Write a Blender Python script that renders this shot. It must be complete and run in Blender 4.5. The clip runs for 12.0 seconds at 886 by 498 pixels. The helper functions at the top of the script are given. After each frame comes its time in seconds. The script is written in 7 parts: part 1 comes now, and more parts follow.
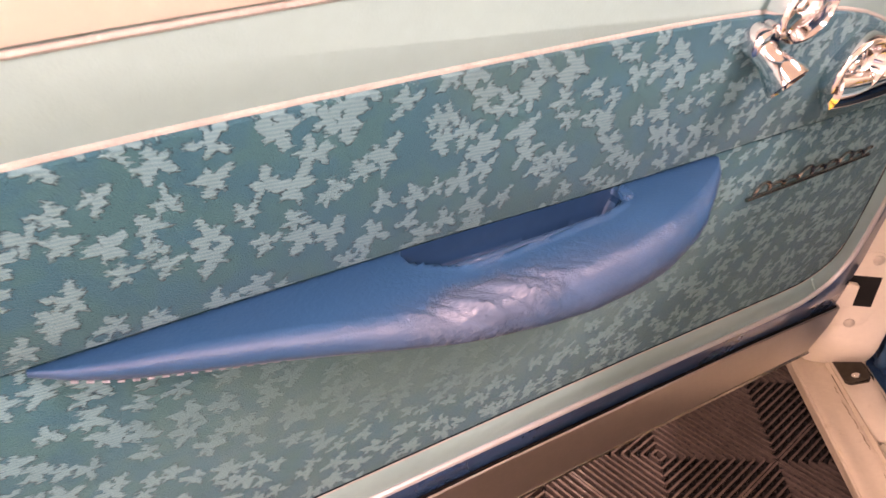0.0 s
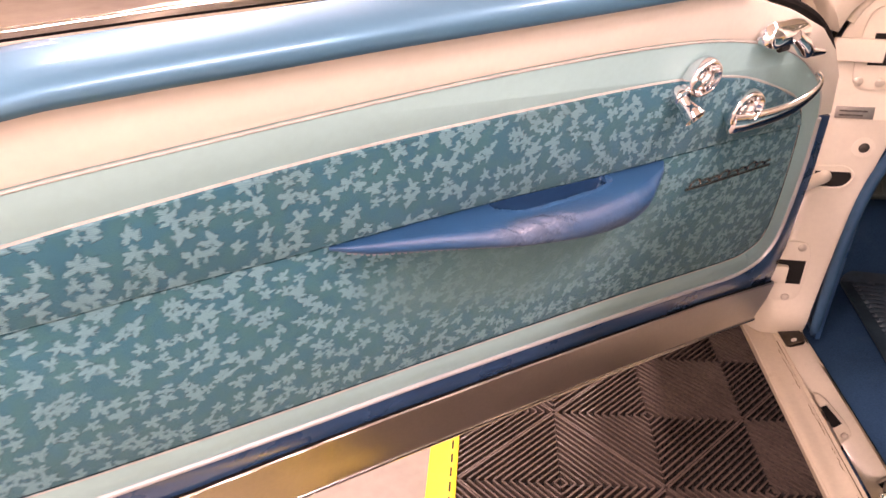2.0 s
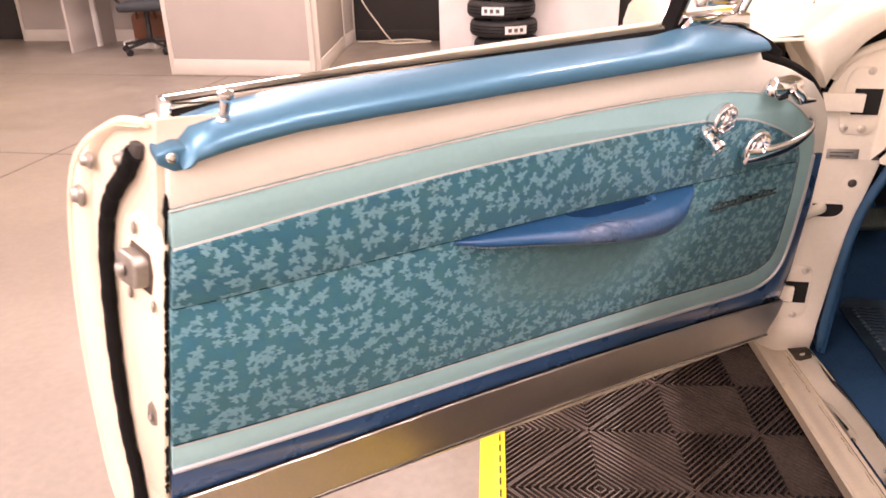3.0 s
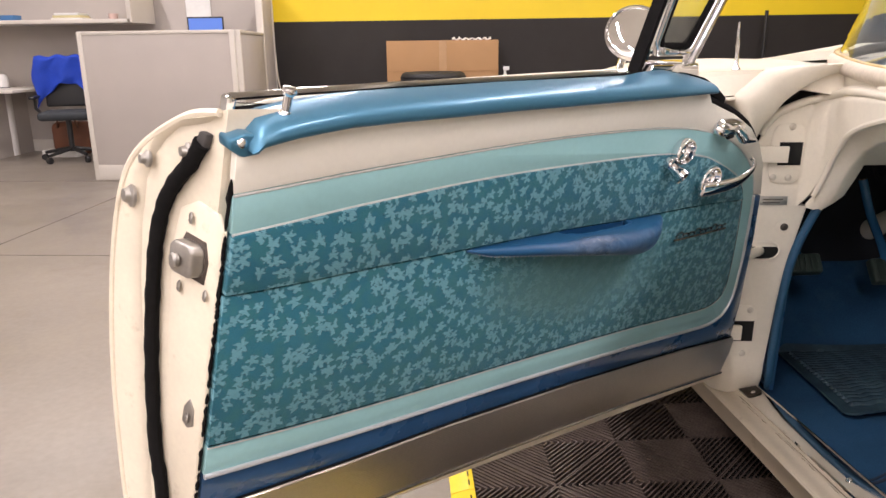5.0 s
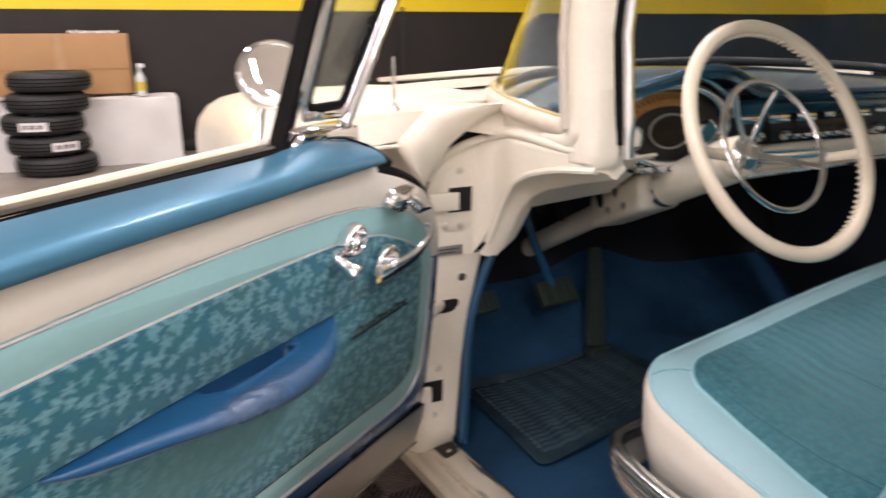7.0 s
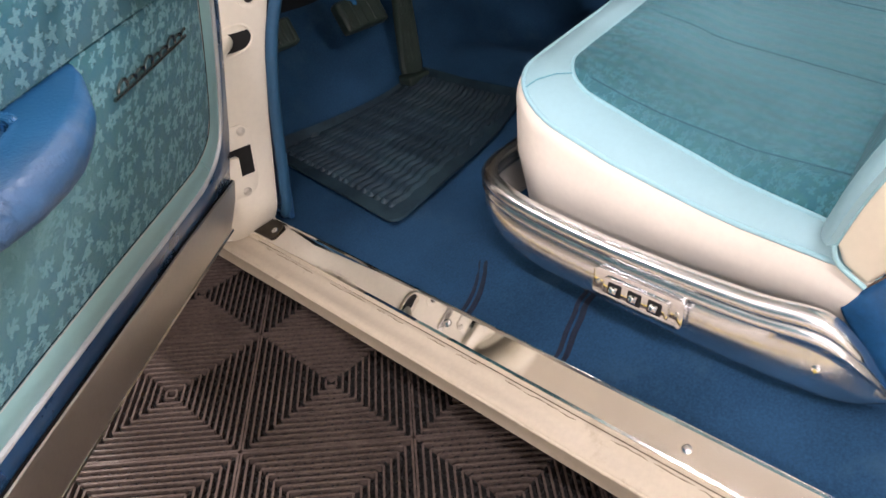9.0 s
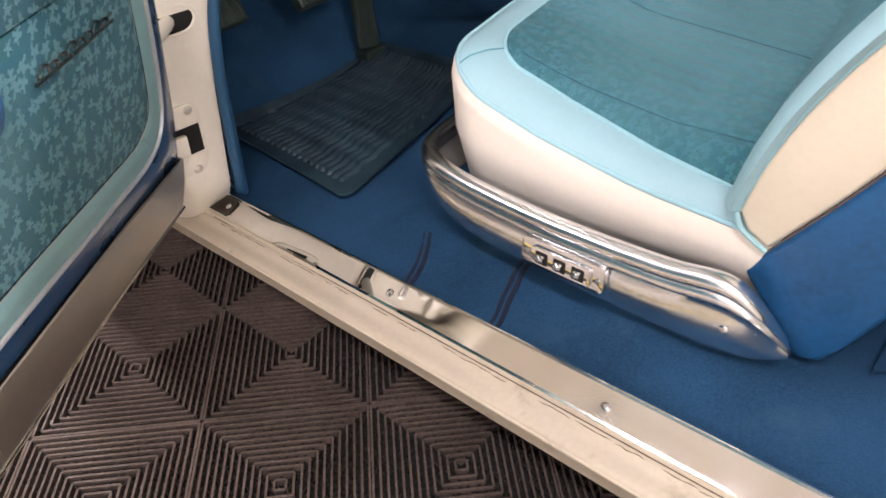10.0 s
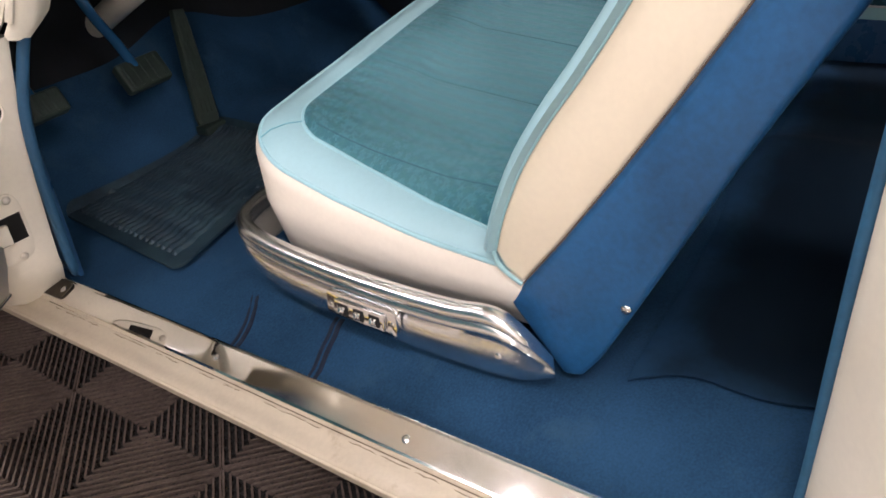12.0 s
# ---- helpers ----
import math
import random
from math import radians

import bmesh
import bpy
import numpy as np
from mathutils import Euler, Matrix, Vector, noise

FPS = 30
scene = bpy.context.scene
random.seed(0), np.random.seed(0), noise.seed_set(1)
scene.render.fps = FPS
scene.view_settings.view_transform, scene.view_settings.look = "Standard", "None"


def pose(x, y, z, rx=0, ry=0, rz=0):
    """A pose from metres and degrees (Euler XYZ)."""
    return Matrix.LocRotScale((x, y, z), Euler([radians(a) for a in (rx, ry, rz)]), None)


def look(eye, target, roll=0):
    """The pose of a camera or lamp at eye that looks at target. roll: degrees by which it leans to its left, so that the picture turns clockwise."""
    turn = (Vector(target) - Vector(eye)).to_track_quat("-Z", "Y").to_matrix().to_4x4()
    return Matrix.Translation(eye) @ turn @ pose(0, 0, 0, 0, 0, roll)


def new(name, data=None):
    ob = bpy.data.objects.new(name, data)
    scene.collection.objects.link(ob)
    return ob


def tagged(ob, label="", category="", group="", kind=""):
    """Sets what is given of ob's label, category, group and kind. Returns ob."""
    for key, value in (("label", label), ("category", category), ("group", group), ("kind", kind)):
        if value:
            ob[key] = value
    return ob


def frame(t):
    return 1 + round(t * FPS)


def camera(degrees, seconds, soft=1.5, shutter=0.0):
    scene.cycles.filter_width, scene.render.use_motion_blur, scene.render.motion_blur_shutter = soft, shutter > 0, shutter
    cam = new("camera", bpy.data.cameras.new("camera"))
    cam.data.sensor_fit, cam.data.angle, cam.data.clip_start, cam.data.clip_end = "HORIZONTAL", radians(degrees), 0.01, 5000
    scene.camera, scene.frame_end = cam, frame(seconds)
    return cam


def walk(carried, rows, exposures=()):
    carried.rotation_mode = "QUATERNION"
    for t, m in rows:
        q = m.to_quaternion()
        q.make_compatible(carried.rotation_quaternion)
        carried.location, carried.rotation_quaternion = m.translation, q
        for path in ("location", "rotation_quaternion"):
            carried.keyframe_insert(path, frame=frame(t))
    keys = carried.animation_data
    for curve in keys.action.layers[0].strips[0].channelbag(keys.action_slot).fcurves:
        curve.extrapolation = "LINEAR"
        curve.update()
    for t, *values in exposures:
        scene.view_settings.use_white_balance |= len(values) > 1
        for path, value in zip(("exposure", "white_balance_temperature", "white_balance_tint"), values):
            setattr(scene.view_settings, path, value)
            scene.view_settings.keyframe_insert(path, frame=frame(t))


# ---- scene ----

cam = camera(62.2, 12.0, 1.5, 0.3)
PATH = [
    (0, (-0.452, -0.81, 1.056), (-0.754, 0.855, -0.009), -0.8),
    (0.5, (-0.43, -0.878, 1.112), (-0.728, 0.785, 0.041), -0.6),
    (1, (-0.41, -0.947, 1.153), (-0.715, 0.714, 0.081), -0.7),
    (1.5, (-0.432, -1.047, 1.163), (-0.747, 0.642, 0.14), -0.9),
    (2, (-0.456, -1.161, 1.175), (-0.776, 0.553, 0.195), -0.8),
    (2.5, (-0.474, -1.302, 1.194), (-0.799, 0.438, 0.262), -0.9),
    (3, (-0.531, -1.411, 1.204), (-0.858, 0.388, 0.393), -1.3),
    (3.2, (-0.566, -1.447, 1.201), (-0.876, 0.381, 0.452), -1.5),
    (4.8, (-0.635, -1.542, 1.118), (-0.763, 0.382, 0.587), -0.8),
    (5, (-0.638, -1.535, 1.11), (-0.752, 0.39, 0.581), -0.7),
    (5.5, (-0.641, -1.525, 1.109), (-0.733, 0.402, 0.58), -0.8),
    (6, (-0.649, -1.507, 1.158), (-0.708, 0.422, 0.632), -0.9),
    (6.5, (-0.607, -1.38, 1.206), (-0.412, 0.532, 0.652), -0.5),
    (6.7, (-0.584, -1.329, 1.206), (-0.197, 0.556, 0.654), -0.4),
    (7, (-0.562, -1.206, 1.197), (0.183, 0.562, 0.627), -0.2),
    (7.2, (-0.556, -1.168, 1.196), (0.412, 0.482, 0.615), -1.0),
    (7.3, (-0.564, -1.141, 1.186), (0.517, 0.436, 0.598), -1.5),
    (7.5, (-0.568, -1.119, 1.146), (0.615, 0.373, 0.534), -2.1),
    (7.6, (-0.566, -1.098, 1.137), (0.632, 0.359, 0.473), -2.5),
    (7.7, (-0.568, -1.062, 1.125), (0.653, 0.353, 0.412), -2.1),
    (9.3, (-0.49, -0.891, 1.037), (0.571, 0.285, -0.183), -2.0),
    (9.5, (-0.492, -0.906, 1.048), (0.569, 0.257, -0.185), -1.9),
    (10, (-0.465, -0.964, 1.06), (0.601, 0.185, -0.183), -2.7),
    (10.5, (-0.46, -1.028, 1.055), (0.674, 0.111, -0.135), -2.3),
    (11, (-0.447, -1.082, 1.06), (0.755, 0.021, -0.099), -2.3),
    (11.5, (-0.439, -1.124, 1.057), (0.829, -0.054, -0.061), -2.0),
    (12, (-0.418, -1.126, 1.106), (0.873, -0.103, -0.028), -3.1),
]
walk(cam, [(t, look(eye, target, roll)) for t, eye, target, roll in PATH],
     exposures=[(0, 0.62, 9000, 52), (0.5, 0.76, 8900, 53), (1.5, 0.60, 8500, 49), (2.5, 0.47, 7900, 43), (3.2, 0.22, 7400, 32), (4.8, -0.28, 6500, 16), (6, -0.28, 6500, 16), (7.5, -0.04, 6500, 16), (9.3, 0.46, 6450, 18), (10.5, 0.32, 6450, 17), (12, 0.18, 6500, 16)])
# ---------------------------------------------------------------- world and light
world = bpy.data.worlds.new("hall_air")
scene.world = world
world.use_nodes = True
world.node_tree.nodes["Background"].inputs[0].default_value = (0.9, 0.93, 1.0, 1)
world.node_tree.nodes["Background"].inputs[1].default_value = 0.12


def area_lamp(name, at, size, power, colour=(1.0, 0.935, 0.94)):
    data = bpy.data.lights.new(name, "AREA")
    data.shape, data.size, data.size_y, data.energy, data.color = "RECTANGLE", size[0], size[1], power, colour
    ob = new(name, data)
    ob.matrix_world = pose(*at)
    return tagged(ob, kind="structure")


LAMP_AT = [(lx, ly) for ly in (-5.6, -2.2, 1.6, 5.0) for lx in (-5.0, -1.8, 1.6)]
LAMP_POWER = {-5.6: 170, -2.2: 112, 1.6: 88, 5.0: 85}
for lx, ly in LAMP_AT:
    area_lamp("ceiling_lamp_light", (lx, ly, 3.86), (0.16, 2.2), LAMP_POWER[ly])


# ---------------------------------------------------------------- node helpers
class Mat:
    """A node material in the making."""

    def __init__(self, name, colour=(0.5, 0.5, 0.5), rough=0.5, metal=0.0, coat=0.0, spec=0.5):
        self.m = bpy.data.materials.new(name)
        self.m.use_nodes = True
        self.t = self.m.node_tree
        self.b = self.t.nodes["Principled BSDF"]
        self.put("Base Color", (*colour, 1))
        self.put("Roughness", rough)
        self.put("Metallic", metal)
        self.put("Coat Weight", coat)
        self.put("Coat Roughness", 0.08)
        self.put("Specular IOR Level", spec)

    def put(self, key, value):
        if hasattr(value, "links"):
            self.t.links.new(value, self.b.inputs[key])
        else:
            self.b.inputs[key].default_value = value
        return self

    def node(self, kind, props=(), **ins):
        n = self.t.nodes.new(kind)
        for k, v in dict(props).items():
            setattr(n, k, v)
        for k, v in ins.items():
            key = int(k[1:]) if k[0] == "_" else k.replace("_", " ")
            if hasattr(v, "links"):
                self.t.links.new(v, n.inputs[key])
            else:
                n.inputs[key].default_value = v
        return n

    def coord(self):
        return self.node("ShaderNodeTexCoord").outputs["Object"]

    def noise(self, scale, detail=4, rough=0.55, vec=None, out="Fac"):
        return self.node("ShaderNodeTexNoise", Vector=vec or self.coord(), Scale=scale, Detail=detail, Roughness=rough).outputs[out]

    def math(self, op, a, b=0.0, clamp=False):
        return self.node("ShaderNodeMath", {"operation": op, "use_clamp": clamp}, _0=a, _1=b).outputs[0]

    def ramp(self, fac, stops):
        n = self.node("ShaderNodeValToRGB", Fac=fac)
        e = n.color_ramp.elements
        while len(e) < len(stops):
            e.new(0.5)
        for el, (p, c) in zip(e, stops):
            el.position, el.color = p, (*c, 1) if len(c) == 3 else c
        return n.outputs[0]

    def mix(self, fac, a, b):
        n = self.node("ShaderNodeMix", {"data_type": "RGBA"})
        for key, v in ((0, fac), (6, a), (7, b)):
            if hasattr(v, "links"):
                self.t.links.new(v, n.inputs[key])
            else:
                n.inputs[key].default_value = v if key == 0 else (*v, 1)
        return n.outputs[2]

    def bump(self, height, strength=0.3, dist=0.002):
        n = self.node("ShaderNodeBump", Strength=strength, Distance=dist, Height=height)
        self.t.links.new(n.outputs[0], self.b.inputs["Normal"])
        return self

    def vary(self, colour, amount=0.12, scale=6, fine=90, dirt=None, dirt_at=0.62):
        """Two scales of change in the colour, and stains if dirt is given."""
        big, small = self.noise(scale), self.noise(fine, 3)
        lo = tuple(c * (1 - amount) for c in colour)
        hi = tuple(min(1, c * (1 + amount)) for c in colour)
        both = self.math("ADD", self.math("MULTIPLY", big, 0.6), self.math("MULTIPLY", small, 0.4))
        both = self.math("ADD", self.math("MULTIPLY", self.math("SUBTRACT", both, 0.5), 2.4), 0.5, True)
        c = self.mix(both, lo, hi)
        if dirt:
            spots = self.ramp(self.noise(scale * 1.7, 8, 0.7), [(dirt_at, (0, 0, 0)), (dirt_at + 0.12, (1, 1, 1))])
            c = self.mix(self.math("MULTIPLY", spots, 0.55), c, dirt)
        return self.put("Base Color", c)


def star_depth(k, p):
    """Millimetres inside a ragged woven star; each cell of the weave holds one with its own turn, arms and size."""
    depth = None
    for shift, cell, reach in (((0, 0, 0), 20.5, 7.4), ((341.0, 127.0, 0), 42.0, 6.3)):
        q = k.node("ShaderNodeVectorMath", {"operation": "ADD"}, _0=p, _1=shift).outputs[0]
        v = k.node("ShaderNodeTexVoronoi", {"voronoi_dimensions": "2D"}, Vector=q, Scale=1 / cell, Randomness=0.72)
        off = k.node("ShaderNodeVectorMath", {"operation": "SUBTRACT"}, _0=q, _1=v.outputs["Position"]).outputs[0]
        xy = k.node("ShaderNodeSeparateXYZ", Vector=off)
        chance = k.node("ShaderNodeSeparateXYZ", Vector=v.outputs["Color"])
        turn = k.math("ARCTAN2", xy.outputs[1], xy.outputs[0])
        five = k.math("COSINE", k.math("ADD", k.math("MULTIPLY", turn, 5.0), k.math("MULTIPLY", chance.outputs[0], 6.283)))
        three = k.math("COSINE", k.math("ADD", k.math("MULTIPLY", turn, 3.0), k.math("MULTIPLY", chance.outputs[1], 6.283)))
        arms = k.math("ADD", k.math("MULTIPLY", five, 0.34), k.math("ADD", k.math("MULTIPLY", three, 0.26), 0.84))
        size = k.math("MULTIPLY", k.math("ADD", k.math("MULTIPLY", chance.outputs[2], 0.5), 0.75), reach)
        far = k.node("ShaderNodeVectorMath", {"operation": "LENGTH"}, _0=off).outputs["Value"]
        one = k.math("SUBTRACT", k.math("MULTIPLY", arms, size), far)
        depth = one if depth is None else k.math("MAXIMUM", depth, one)
    return depth


def brocade(name, ground, star, size=1.0, wear=0.25, soil=(0.10, 0.13, 0.10), rub=None, upright=False, ribs=0.0, origin=(0.846, -0.4864)):
    """Woven cloth with pale ragged stars on a darker ground; rub = (x, y, reach x, reach y) is a worn patch."""
    k = Mat(name, ground, 0.75, spec=0.25)
    base = k.coord()
    if upright:
        side = k.node("ShaderNodeSeparateXYZ", Vector=base)
        base = k.node("ShaderNodeCombineXYZ", X=side.outputs[1], Y=side.outputs[2]).outputs[0]
    wob = k.noise(170 / size, 2, 0.6, base, "Color")
    wv = k.node("ShaderNodeVectorMath", {"operation": "SUBTRACT"}, _0=wob, _1=(0.5, 0.5, 0.5)).outputs[0]
    wv = k.node("ShaderNodeVectorMath", {"operation": "SCALE"}, _0=wv, Scale=0.0085 * size).outputs[0]
    p = k.node("ShaderNodeVectorMath", {"operation": "ADD"}, _0=base, _1=wv).outputs[0]
    # threads shift the edges sideways, row by row
    row = k.node("ShaderNodeVectorMath", {"operation": "MULTIPLY"}, _0=base, _1=(60 / size, 620 / size, 0)).outputs[0]
    tug = k.math("MULTIPLY", k.math("SUBTRACT", k.noise(1.0, 1, 0.5, row), 0.5), 0.0085 * size)
    tug = k.node("ShaderNodeCombineXYZ", X=tug).outputs[0]
    p = k.node("ShaderNodeVectorMath", {"operation": "ADD"}, _0=p, _1=tug).outputs[0]
    p = k.node("ShaderNodeVectorMath", {"operation": "MULTIPLY"}, _0=p, _1=(1, 1, 0)).outputs[0]
    p = k.node("ShaderNodeVectorMath", {"operation": "ADD"}, _0=p, _1=(*origin, 0)).outputs[0]
    p = k.node("ShaderNodeVectorMath", {"operation": "SCALE"}, _0=p, Scale=740 / size).outputs[0]
    f = k.math("MULTIPLY", star_depth(k, p), size / 740)
    m = k.node("ShaderNodeMapRange", Value=f, From_Min=-0.0010 * size, From_Max=0.0010 * size).outputs[0]
    rim = k.math("MULTIPLY", k.math("LESS_THAN", f, 0.0), k.math("GREATER_THAN", f, -0.0016 * size))
    rim = k.math("MULTIPLY", rim, k.math("GREATER_THAN", k.noise(330 / size, 1), 0.50))
    thread = k.node("ShaderNodeTexWave", {"bands_direction": "Y"}, Vector=base, Scale=120 / size, Distortion=2.5, Detail=2).outputs["Fac"]
    weave = k.noise(900 / size, 2, 0.7)
    tone = k.noise(7, 5)
    patch = k.noise(38 / size, 3)
    g = k.mix(tone, tuple(c * 0.75 for c in ground), tuple(c * 1.3 for c in ground))
    g = k.mix(k.ramp(patch, [(0.42, (0, 0, 0)), (0.60, (0.7, 0.7, 0.7))]), g, (ground[0] * 1.7, ground[1] * 1.15, ground[2] * 0.86))
    g = k.mix(k.math("MULTIPLY", weave, 0.75), g, tuple(c * 0.38 for c in ground))
    s = k.mix(k.math("MULTIPLY", k.math("ADD", thread, k.math("MULTIPLY", weave, 0.8)), 0.72), star, tuple(a * 0.55 + b * 0.45 for a, b in zip(star, ground)))
    worn = k.ramp(k.noise(5.5, 6, 0.62), [(0.35, (1, 1, 1)), (0.75, (1 - wear,) * 3)])
    if rub:
        place = k.node("ShaderNodeVectorMath", {"operation": "SUBTRACT"}, _0=base, _1=(rub[0], rub[1], 0)).outputs[0]
        place = k.node("ShaderNodeVectorMath", {"operation": "MULTIPLY"}, _0=place, _1=(1 / rub[2], 1 / rub[3], 0)).outputs[0]
        far = k.node("ShaderNodeVectorMath", {"operation": "LENGTH"}, _0=place).outputs["Value"]
        far = k.math("ADD", far, k.math("MULTIPLY", k.math("SUBTRACT", k.noise(22, 6, 0.65), 0.5), 0.9))
        rubbed = k.node("ShaderNodeMapRange", {"interpolation_type": "SMOOTHSTEP"}, Value=far, From_Min=0.35, From_Max=1.25, To_Min=1.0, To_Max=0.0).outputs[0]
        worn = k.math("MULTIPLY", worn, k.math("SUBTRACT", 1.0, k.math("MULTIPLY", rubbed, 0.65)))
    m = k.math("MULTIPLY", m, worn)
    c = k.mix(k.math("MULTIPLY", rim, k.math("MULTIPLY", worn, 0.8)), g, tuple(c * 0.28 for c in ground))
    c = k.mix(m, c, s)
    grime = k.ramp(k.noise(3.1, 6, 0.6), [(0.58, (0, 0, 0)), (0.8, (1, 1, 1))])
    c = k.mix(k.math("MULTIPLY", grime, 0.4), c, soil)
    if rub:
        c = k.mix(k.math("MULTIPLY", rubbed, 0.55), c, soil)
    k.put("Base Color", c)
    k.put("Sheen Weight", 0.17)
    k.put("Sheen Roughness", 0.4)
    k.put("Sheen Tint", (0.75, 0.95, 1.0, 1))
    h = k.math("ADD", k.math("MULTIPLY", m, 1.0), k.math("MULTIPLY", weave, 0.6))
    if ribs:
        wave = k.node("ShaderNodeTexWave", {"bands_direction": "X"}, Vector=base, Scale=0.3142 / ribs, Distortion=1.6, Detail=2).outputs["Fac"]
        h = k.math("ADD", h, k.math("MULTIPLY", wave, 1.9))
    return k.bump(h, 0.8, 0.0016).m


def plain(name, colour, rough=0.5, metal=0.0, coat=0.0, amount=0.1, scale=6, fine=120, dirt=None, dirt_at=0.62, grain=0.0, grain_scale=600, spec=0.5):
    k = Mat(name, colour, rough, metal, coat, spec).vary(colour, amount, scale, fine, dirt, dirt_at)
    n = k.noise(scale * 2.3, 4)
    k.put("Roughness", k.math("ADD", k.math("MULTIPLY", k.math("SUBTRACT", n, 0.5), 0.35 * rough), rough, True))
    if grain:
        k.bump(k.noise(grain_scale, 3, 0.6), grain, 0.001)
    return k.m


TEAL_CLOTH = brocade("teal_brocade", (0.023, 0.166, 0.240), (0.182, 0.385, 0.440), 0.74)
LOWER_CLOTH = brocade("rubbed_teal_brocade", (0.026, 0.176, 0.246), (0.180, 0.390, 0.452), 0.74, 0.2, (0.125, 0.250, 0.245), (-0.68, 0.33, 0.22, 0.09), origin=(1.1684, -0.3647))
SEAT_CLOTH = brocade("worn_seat_brocade", (0.022, 0.150, 0.205), (0.072, 0.240, 0.292), 0.50, 0.75, (0.092, 0.232, 0.272), (0.62, -0.55, 0.52, 0.24), ribs=0.026)
AQUA = plain("aqua_vinyl", (0.285, 0.51, 0.525), 0.42, amount=0.06, dirt=(0.33, 0.42, 0.32), dirt_at=0.68, grain=0.15)
SEAT_CREAM = plain("seat_cream_vinyl", (0.72, 0.665, 0.58), 0.45, amount=0.06, scale=5, dirt=(0.53, 0.45, 0.35), dirt_at=0.64, grain=0.15)
BACK_CREAM = plain("backrest_cream_vinyl", (0.70, 0.625, 0.49), 0.45, amount=0.05, dirt=(0.50, 0.40, 0.28), dirt_at=0.68, grain=0.15)
SEAT_AQUA = plain("seat_aqua_vinyl", (0.27, 0.45, 0.50), 0.4, amount=0.05, grain=0.15)
CREAM = plain("cream_vinyl", (0.74, 0.705, 0.62), 0.42, amount=0.05, dirt=(0.5, 0.40, 0.28), dirt_at=0.72, grain=0.15)
NAVY = plain("navy_vinyl", (0.020, 0.072, 0.170), 0.28, coat=0.7, amount=0.15, grain=0.2, grain_scale=450)


def worn_arm():
    """Blue vinyl, its skin faded and crinkled on the outer edge where elbows rub."""
    k = Mat("worn_blue_vinyl", (0.02, 0.085, 0.22), 0.36)
    base = k.coord()
    blue = k.mix(k.noise(14, 5), (0.008, 0.062, 0.155), (0.013, 0.092, 0.215))

    def near(at, reach, lo, hi, rough=0.8):
        q = k.node("ShaderNodeVectorMath", {"operation": "SUBTRACT"}, _0=base, _1=at).outputs[0]
        q = k.node("ShaderNodeVectorMath", {"operation": "MULTIPLY"}, _0=q, _1=tuple(1 / r for r in reach)).outputs[0]
        d = k.node("ShaderNodeVectorMath", {"operation": "LENGTH"}, _0=q).outputs["Value"]
        d = k.math("ADD", d, k.math("MULTIPLY", k.math("SUBTRACT", k.noise(75, 6, 0.7), 0.5), rough))
        return k.node("ShaderNodeMapRange", {"interpolation_type": "SMOOTHSTEP"}, Value=d, From_Min=lo, From_Max=hi, To_Min=1.0, To_Max=0.0).outputs[0]
    haze = near((-0.735, 0.412, 0.070), (0.19, 0.05, 0.030), 0.4, 1.2)
    bald = near((-0.742, 0.420, 0.062), (0.052, 0.05, 0.020), 0.45, 0.95, 1.2)
    c = k.mix(k.math("MULTIPLY", haze, 0.6), blue, (0.050, 0.090, 0.160))
    c = k.mix(k.math("MULTIPLY", bald, 0.55), c, (0.105, 0.145, 0.215))
    k.put("Base Color", c)
    k.put("Roughness", k.math("SUBTRACT", 0.38, k.math("MULTIPLY", bald, 0.16)))
    slant = k.node("ShaderNodeMapping", {"vector_type": "POINT"}, Vector=base, Rotation=(0, radians(28), 0)).outputs[0]
    slant = k.node("ShaderNodeVectorMath", {"operation": "MULTIPLY"}, _0=slant, _1=(20, 28, 85)).outputs[0]
    crease = k.noise(1.0, 4, 0.6, slant)
    fold = k.math("MULTIPLY", k.math("ADD", haze, k.math("MULTIPLY", bald, 2.5)), crease)
    fine = k.math("MULTIPLY", k.noise(420, 3), 0.25)
    return k.bump(k.math("ADD", fold, fine), 0.5, 0.0026).m


ARM_BLUE = worn_arm()
BACK_BLUE = plain("seat_back_blue", (0.011, 0.078, 0.20), 0.42, amount=0.35, scale=9, dirt=(0.006, 0.035, 0.10), dirt_at=0.58, grain=0.3)
GARNISH = plain("metallic_blue_paint", (0.055, 0.185, 0.29), 0.36, 0.45, 0.35, amount=0.06, grain=0.03)
PAINT = plain("ivory_body_paint", (0.76, 0.71, 0.60), 0.34, 0.0, 0.35, amount=0.06, scale=9, dirt=(0.46, 0.38, 0.26), dirt_at=0.66)
WORN_PAINT = plain("grimy_ivory_paint", (0.74, 0.665, 0.53), 0.4, 0.0, 0.2, amount=0.07, scale=13, fine=160, dirt=(0.40, 0.31, 0.19), dirt_at=0.59, grain=0.05, grain_scale=200)
SILL_PAINT = plain("yellowed_sill_paint", (0.52, 0.455, 0.355), 0.42, 0.0, 0.15, amount=0.10, scale=6, fine=140, dirt=(0.26, 0.20, 0.13), dirt_at=0.60, grain=0.05, grain_scale=200)
CHROME = plain("chrome", (0.76, 0.76, 0.77), 0.07, 1.0, amount=0.03)
STEEL = plain("brushed_stainless", (0.60, 0.58, 0.54), 0.22, 1.0, amount=0.06)


